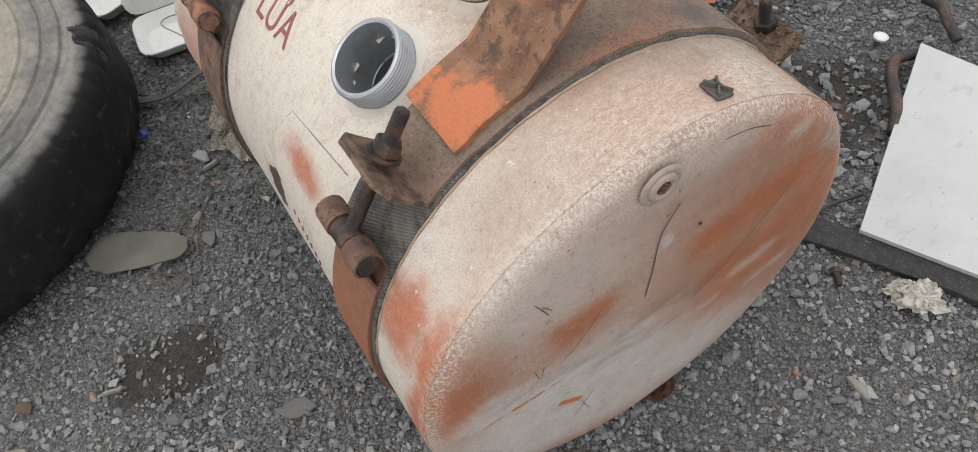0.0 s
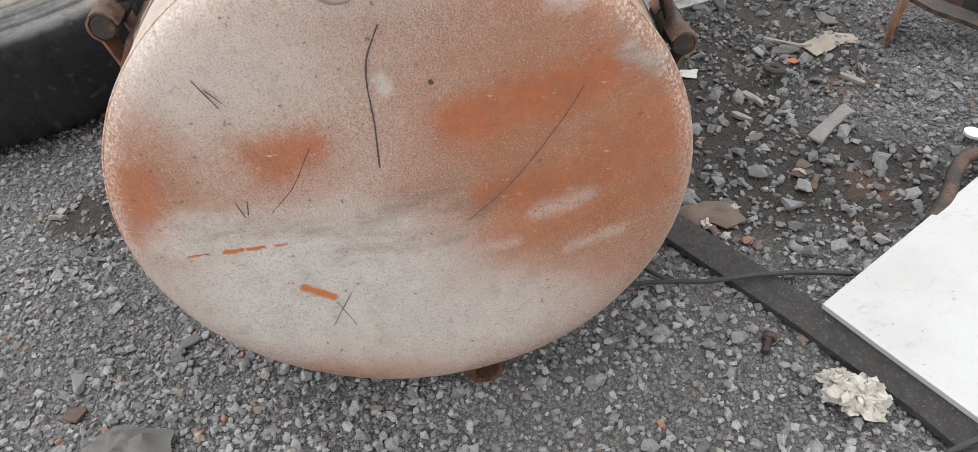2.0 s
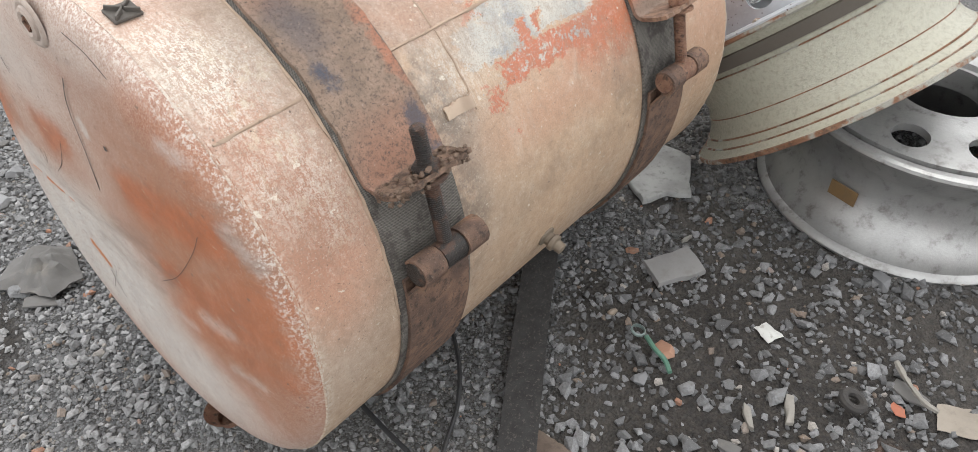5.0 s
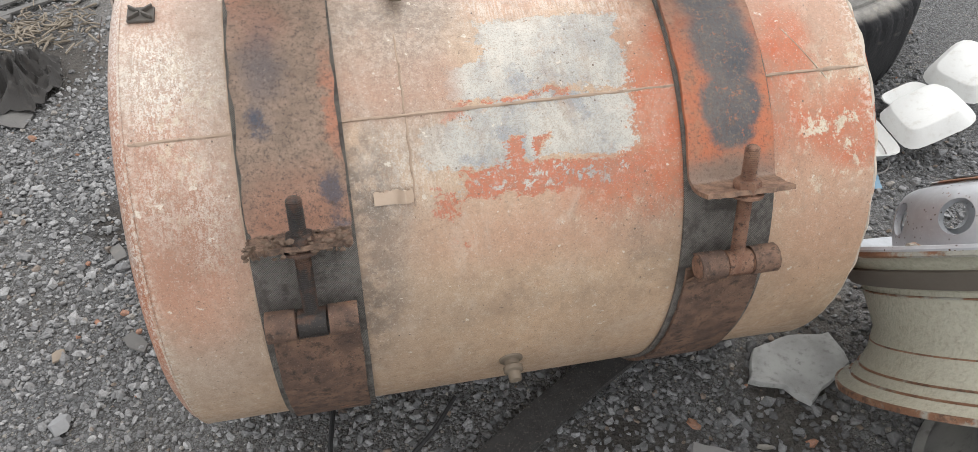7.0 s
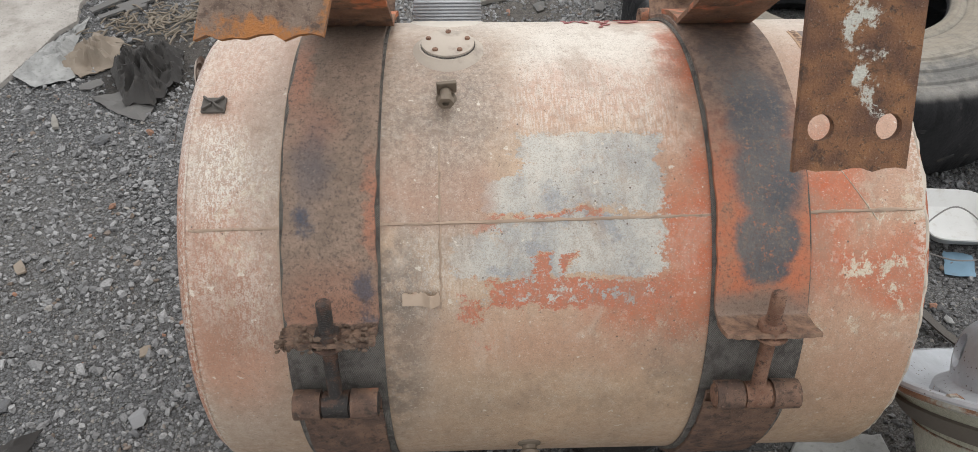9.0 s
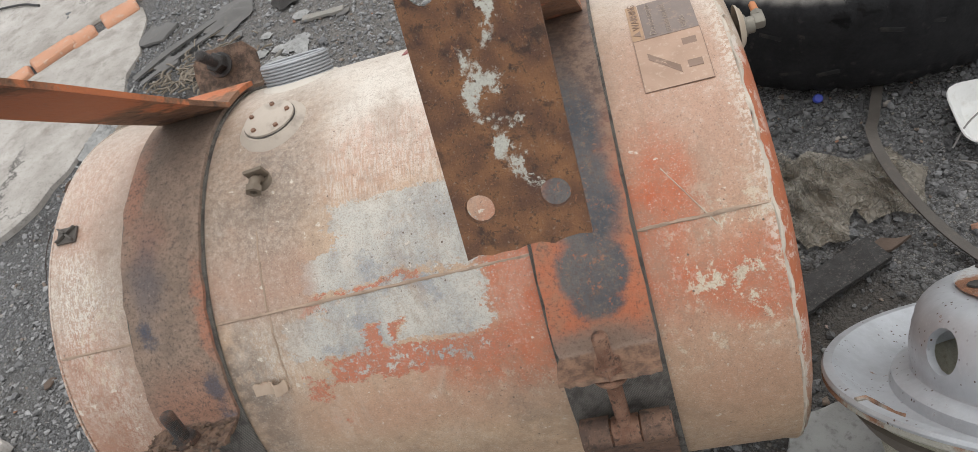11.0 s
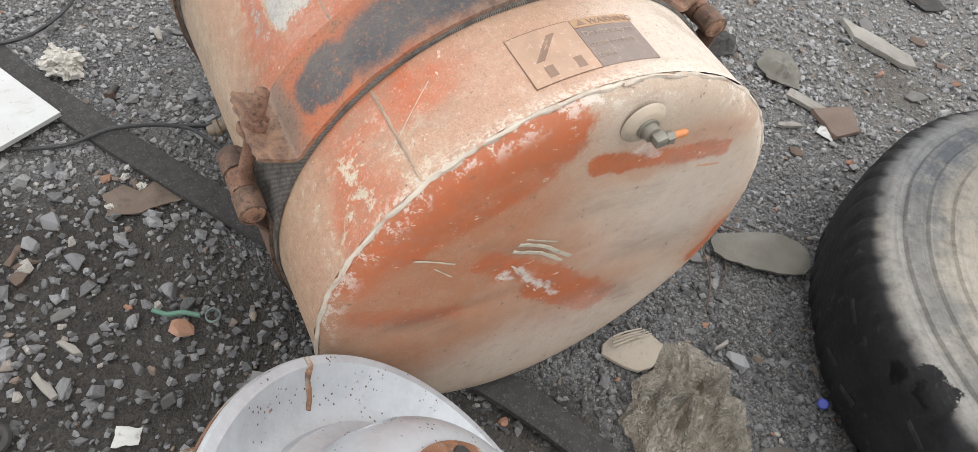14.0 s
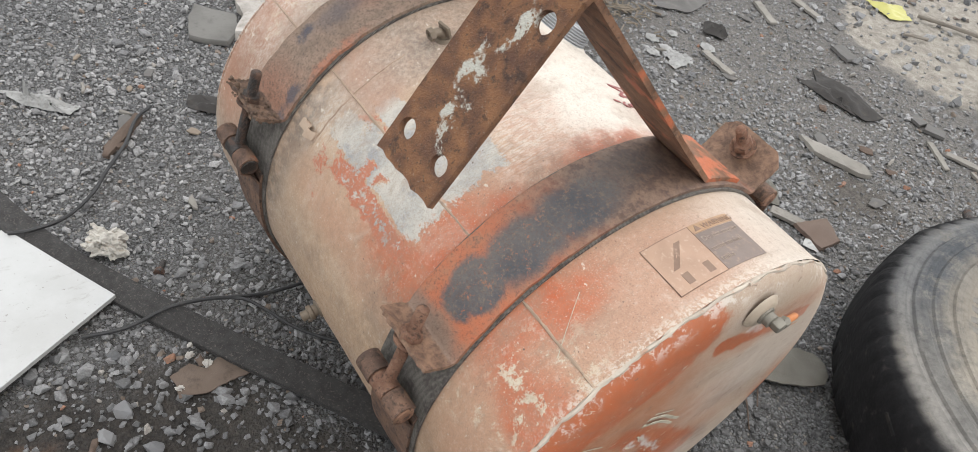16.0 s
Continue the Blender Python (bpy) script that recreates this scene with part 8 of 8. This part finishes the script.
solid("broken_slab", shard([(-1.04, 0.07), (-0.99, 0.13), (-0.955, 0.155), (-0.88, 0.10), (-0.765, 0.03), (-0.79, -0.027), (-0.875, 0.035), (-0.95, 0.04)], 0.03, 46, 0.003), M_SLAB, I, "broken grey concrete slab piece", "concrete piece")
solid("black_cable", tube(spline([(-0.545, -0.345, 0.012), (-0.50, -0.395, 0.016), (-0.42, -0.445, 0.012), (-0.335, -0.512, 0.014), (-0.272, -0.56, 0.014), (-0.218, -0.625, 0.018), (-0.20, -0.69, 0.024), (-0.205, -0.74, 0.028)], 8), 0.0042, 8, wobble=0.15), M_CABLE, I, "thin dark cable trailing over gravel", "cable")
solid("wood_splinter", shard([(-0.54, -0.385), (-0.525, -0.372), (-0.46, -0.425), (-0.40, -0.49), (-0.405, -0.505), (-0.43, -0.49), (-0.49, -0.435)], 0.012, 54, 0.004), M_BROWN, I, "rotten brown splinter beside a cable", "wood scrap")
solid("wood_splinter", shard([(-0.455, -0.475), (-0.43, -0.44), (-0.415, -0.452), (-0.435, -0.495)], 0.010, 55, 0.003), M_BROWN, I, "short rotten brown splinter", "wood scrap")
solid("black_cable", tube(spline([(-2.85, 3.25, 0.03), (-2.91, 3.11, 0.03), (-2.97, 2.90, 0.03), (-3.10, 2.67, 0.03), (-2.92, 2.42, 0.03), (-2.80, 2.30, 0.03), (-2.63, 2.12, 0.03)], 8), 0.013, 8, wobble=0.2), M_CABLE, I, "thick black cable lying on concrete", "cable", "cables on the concrete")
solid("black_cable", tube(spline([(-1.60, 2.20, 0.022), (-1.75, 2.27, 0.024), (-2.05, 2.31, 0.024), (-2.20, 2.18, 0.024), (-2.34, 1.93, 0.022)], 8), 0.005, 8), M_CABLE, I, "thin black cable lying on concrete", "cable", "cables on the concrete")
solid("black_strip", crumple([(0.05, 1.69), (0.12, 1.685), (0.28, 1.72), (0.30, 1.75), (0.18, 1.775), (0.08, 1.74)], 0.02, 0.003, 47, 0.014, 18), M_RAG, I, "torn black plastic strip on gravel", "plastic strip")
bm = tube([(0.04 * math.cos(a * 0.5) + 0.012 * math.sin(a * 1.3), 0.03 * math.sin(a * 0.5), 0.006 + 0.006 * (a % 5)) for a in range(34)], 0.003, 6)
solid("wire_coil", bm, plain("white_cable", (0.45, 0.45, 0.43), 0.5), pose(-1.11, 0.30, 0.014), "small tangled coil of pale wire", "wire")
solid("tan_board", crumple([(0.796, -0.893), (0.822, -0.940), (0.833, -0.980), (0.812, -1.022), (0.786, -1.024), (0.794, -0.980), (0.762, -0.960), (0.750, -0.908)], 0.012, 0.002, 48, 0.012, 20), plain("pale_board", (0.27, 0.235, 0.195), 0.85, scale=45, vary=0.5, dirty=0.6, dirt=(0.15, 0.125, 0.10)), I, "pale torn board scrap on soil", "board scrap")
solid("grey_twig", tube(spline([(0.822, -0.815, 0.012), (0.787, -0.845, 0.016), (0.768, -0.875, 0.014), (0.764, -0.900, 0.014)], 6), 0.0045, 6, wobble=0.3), M_GREYWOOD, I, "bent grey twig beside a torn board", "twig")
solid("wood_scrap", shard([(0.482, -0.770), (0.531, -0.838), (0.560, -0.882), (0.530, -0.893), (0.520, -0.866), (0.474, -0.812), (0.450, -0.787)], 0.007, 49, 0.003), plain("grey_slat", (0.20, 0.19, 0.178), 0.9, scale=60, vary=0.6, bump=0.7, dirty=0.6, dirt=(0.10, 0.092, 0.085)), I, "broken grey slat on dark soil", "wood scrap")
M_BARK = plain("rotten_board", (0.135, 0.100, 0.078), 0.9, scale=55, vary=0.7, bump=0.9, dirty=0.6, dirt=(0.06, 0.047, 0.038))
solid("rotten_board", crumple([(0.325, -0.430), (0.328, -0.472), (0.334, -0.520), (0.322, -0.565), (0.294, -0.560), (0.271, -0.568), (0.258, -0.525), (0.284, -0.500), (0.266, -0.458)], 0.010, 0.004, 50, 0.008, 22, 0.006, 2.0), M_BARK, I, "flat rotten brown board beside the rubber strip", "board scrap")
for k, pts in enumerate((((0.380, -0.688), (0.366, -0.705), (0.372, -0.733), (0.380, -0.730), (0.376, -0.706)), ((0.372, -0.735), (0.332, -0.710), (0.330, -0.718), (0.364, -0.742)), ((0.275, -0.495), (0.245, -0.500), (0.250, -0.512), (0.272, -0.508)))):
    solid("bark_scrap", crumple(pts, 0.007, 0.0018, 57 + 7 * k, 0.006, 45, 0.006, 3.0), M_BROWN, I, "curled strip of brown bark on gravel", "bark", "strips of bark")
M_CRUMB = plain("dusty_foam", (0.42, 0.40, 0.37), 0.8, scale=90, vary=0.5, dirty=0.7, dirt=(0.24, 0.19, 0.15))
for k, (x, y, size) in enumerate(((0.276, -0.494, 0.022), (0.305, -0.558, 0.014), (0.241, -0.518, 0.016), (0.219, -0.509, 0.012))):
    solid("foam_bit", roughen(chunk(size, 0.7 * size, 0.6 * size, 9 + k, 0.5), 0.004, 150), M_CRUMB, pose(x, y, 0.010, 0, 0, 50 * k), "crumb of white foam beside a rotten board", "foam bit", "crumbs of foam")
bm = tube([(0.017 * math.cos(a * math.pi / 8), 0.017 * math.sin(a * math.pi / 8), 0) for a in range(17)], 0.0075, 8)
solid("rubber_ring", bm, M_RAG, pose(0.698, -0.788, 0.012, 12, 8, 0), "small black rubber ring on soil", "rubber ring")
solid("orange_scrap", crumple([(0.752, -0.840), (0.742, -0.838), (0.732, -0.850), (0.738, -0.866), (0.750, -0.858)], 0.008, 0.002, 81, 0.005, 40), plain("orange_plastic", (0.30, 0.10, 0.055), 0.7, dirty=0.6), I, "faded orange plastic scrap on soil", "plastic scrap")
solid("black_strap", crumple([(0.20, 1.0), (0.26, 0.93), (0.30, 0.90), (0.31, 0.97), (0.25, 1.03)], 0.03, 0.003, 52, 0.008, 30), M_RAG, I, "thin black strap tangled in a heap", "strap")
for k, (x, y, sx, sy, a) in enumerate(((0.156, 0.588, 0.05, 0.032, 20), (0.03, 0.75, 0.06, 0.045, 60), (0.10, 0.82, 0.06, 0.03, 10), (-0.02, 0.88, 0.05, 0.05, 40), (1.043, 0.40, 0.05, 0.04, 15), (0.52, -0.50, 0.04, 0.034, 30), (0.40, -0.64, 0.05, 0.04, 70), (0.34, -0.70, 0.045, 0.03, 10), (0.60, -0.50, 0.05, 0.035, 50), (0.30, -0.66, 0.05, 0.036, 0), (1.0, -0.73, 0.06, 0.04, 25), (-0.27, -0.11, 0.05, 0.045, 15))):
    bm = bmesh.new()
    rk = random.Random(k + 90)
    for _ in range(14):
        v = Vector((rk.gauss(0, 1), rk.gauss(0, 1), rk.gauss(0, 1))).normalized()
        bm.verts.new((v.x * sx / 2, v.y * sy / 2, v.z * 0.013))
    bmesh.ops.convex_hull(bm, input=bm.verts)
    bmesh.ops.delete(bm, geom=[v for v in bm.verts if not v.link_faces], context="VERTS")
    solid("rock", bm, M_STONE, pose(x, y, ground_z(x, y) + 0.008, 6, 4, a), "flat angular grey stone on gravel", "rock", "larger stones", smooth=False)

rsh = random.Random(8)
bm = bmesh.new()
for _ in range(170):
    x, y, a, ln = -0.60 + rsh.gauss(0, 0.10), 1.34 + rsh.gauss(0, 0.075), rsh.uniform(0, 3.14), rsh.uniform(0.02, 0.06)
    dx, dy, z = math.cos(a) * ln / 2, math.sin(a) * ln / 2, ground_z(x, y) + rsh.uniform(0.008, 0.022)
    tube([(x - dx, y - dy, z), (x, y, z + rsh.uniform(0, 0.006)), (x + dx, y + dy, z + rsh.uniform(-0.004, 0.004))], rsh.uniform(0.0015, 0.0035), 5, bm, 0.3)
tagged(solid("wood_shavings", bm, plain("straw_brown_wood", (0.21, 0.175, 0.135), 0.9, scale=30, vary=0.7, dirty=0.6), I, "heap of brown wood shavings on gravel", "wood shavings"), kind="stuff")
solid("rubber_scrap", shard([(-0.79, 1.43), (-0.74, 1.475), (-0.69, 1.465), (-0.685, 1.42), (-0.74, 1.39)], 0.012, 81, 0.003), M_OLDRUBBER, I, "round scrap of dark rubber", "rubber scrap", "rubber strips by the concrete")
solid("rubber_scrap", shard([(-0.88, 1.60), (-0.80, 1.60), (-0.755, 1.685), (-0.81, 1.715), (-0.87, 1.69)], 0.010, 82, 0.003), M_OLDRUBBER, I, "flat square scrap of dark rubber", "rubber scrap", "rubber strips by the concrete")

# more litter along the far gravel
def slat(name, a, b, wide, thick, seed, material, label, category):
    d = Vector((b[0] - a[0], b[1] - a[1]))
    s = Vector((-d.y, d.x)).normalized() * wide / 2
    q = [Vector(a) + s, Vector(a) - s * 0.9, Vector(b) - s * 0.8, Vector(b) + s]
    solid(name, shard([tuple(v) for v in q], thick, seed), material, I, label, category, "scraps of wood far off")


slat("slat", (-0.405, 1.978), (-0.252, 1.905), 0.035, 0.010, 61, M_GREYWOOD, "short weathered grey slat on gravel", "wood scrap")
slat("slat", (-0.357, 2.167), (-0.198, 2.145), 0.035, 0.010, 62, M_GREYWOOD, "short weathered grey slat on gravel", "wood scrap")
slat("slat", (-0.205, 1.447), (-0.053, 1.433), 0.030, 0.010, 63, M_GREYWOOD, "thin grey slat beside white flakes", "wood scrap")
slat("slat", (0.497, 1.847), (0.616, 1.766), 0.024, 0.008, 64, M_GREYWOOD, "thin grey slat beside the tyre", "wood scrap")
slat("slat", (0.562, 1.844), (0.680, 1.890), 0.028, 0.008, 65, M_GREYWOOD, "thin grey slat beside the tyre", "wood scrap")
slat("slate_piece", (-0.035, 2.028), (0.057, 2.003), 0.06, 0.012, 66, M_OLDRUBBER, "dark grey broken piece on gravel", "rubber scrap")
slat("slate_piece", (0.377, 1.928), (0.43, 1.92), 0.05, 0.010, 67, M_OLDRUBBER, "dark grey broken piece on gravel", "rubber scrap")
slat("slate_piece", (0.44, 1.91), (0.502, 1.937), 0.05, 0.012, 68, M_OLDRUBBER, "dark grey broken piece on gravel", "rubber scrap")
solid("stick", tube(spline([(-0.052, 2.631, 0.02), (0.06, 2.70, 0.022), (0.30, 2.85, 0.02)], 6), 0.009, 8, wobble=0.2), M_CARD, I, "long dark stick on pale dusty ground", "stick")
solid("stick", tube(spline([(0.015, 2.424, 0.012), (0.05, 2.462, 0.014), (0.083, 2.497, 0.012)], 5), 0.006, 8, wobble=0.25), M_CARD, I, "short stick on pale dusty ground", "stick")
solid("dry_leaf", crumple([(-0.349, 1.604), (-0.30, 1.54), (-0.233, 1.578), (-0.25, 1.63), (-0.31, 1.66)], 0.04, 0.002, 69, 0.012, 22), M_RAG, I, "dark curled scraps of rag on gravel", "rag")
rf = random.Random(15)
for k in range(16):  # flaking white paint scraps
    x, y = -0.24 + rf.gauss(0, 0.07), 1.33 + rf.gauss(0, 0.08)
    r = rf.uniform(0.016, 0.038)
    pts = [(x + r * rf.uniform(0.6, 1.2) * math.cos(a), y + r * rf.uniform(0.5, 1.0) * math.sin(a)) for a in (0.2, 1.2, 2.3, 3.3, 4.3, 5.4)]
    solid("paper_scrap", crumple(pts, 0.010, 0.0008, 70 + k, 0.007, 40), M_PAPER, I, "torn flake of dirty white board", "paper", "white flakes on gravel")
solid("paper_scrap", crumple([(0.615, 0.995), (0.60, 1.03), (0.635, 1.045), (0.66, 1.01)], 0.012, 0.0008, 93, 0.006, 40), bpy.data.materials["white_paper"], I, "torn white paper beside a carpet square", "paper")
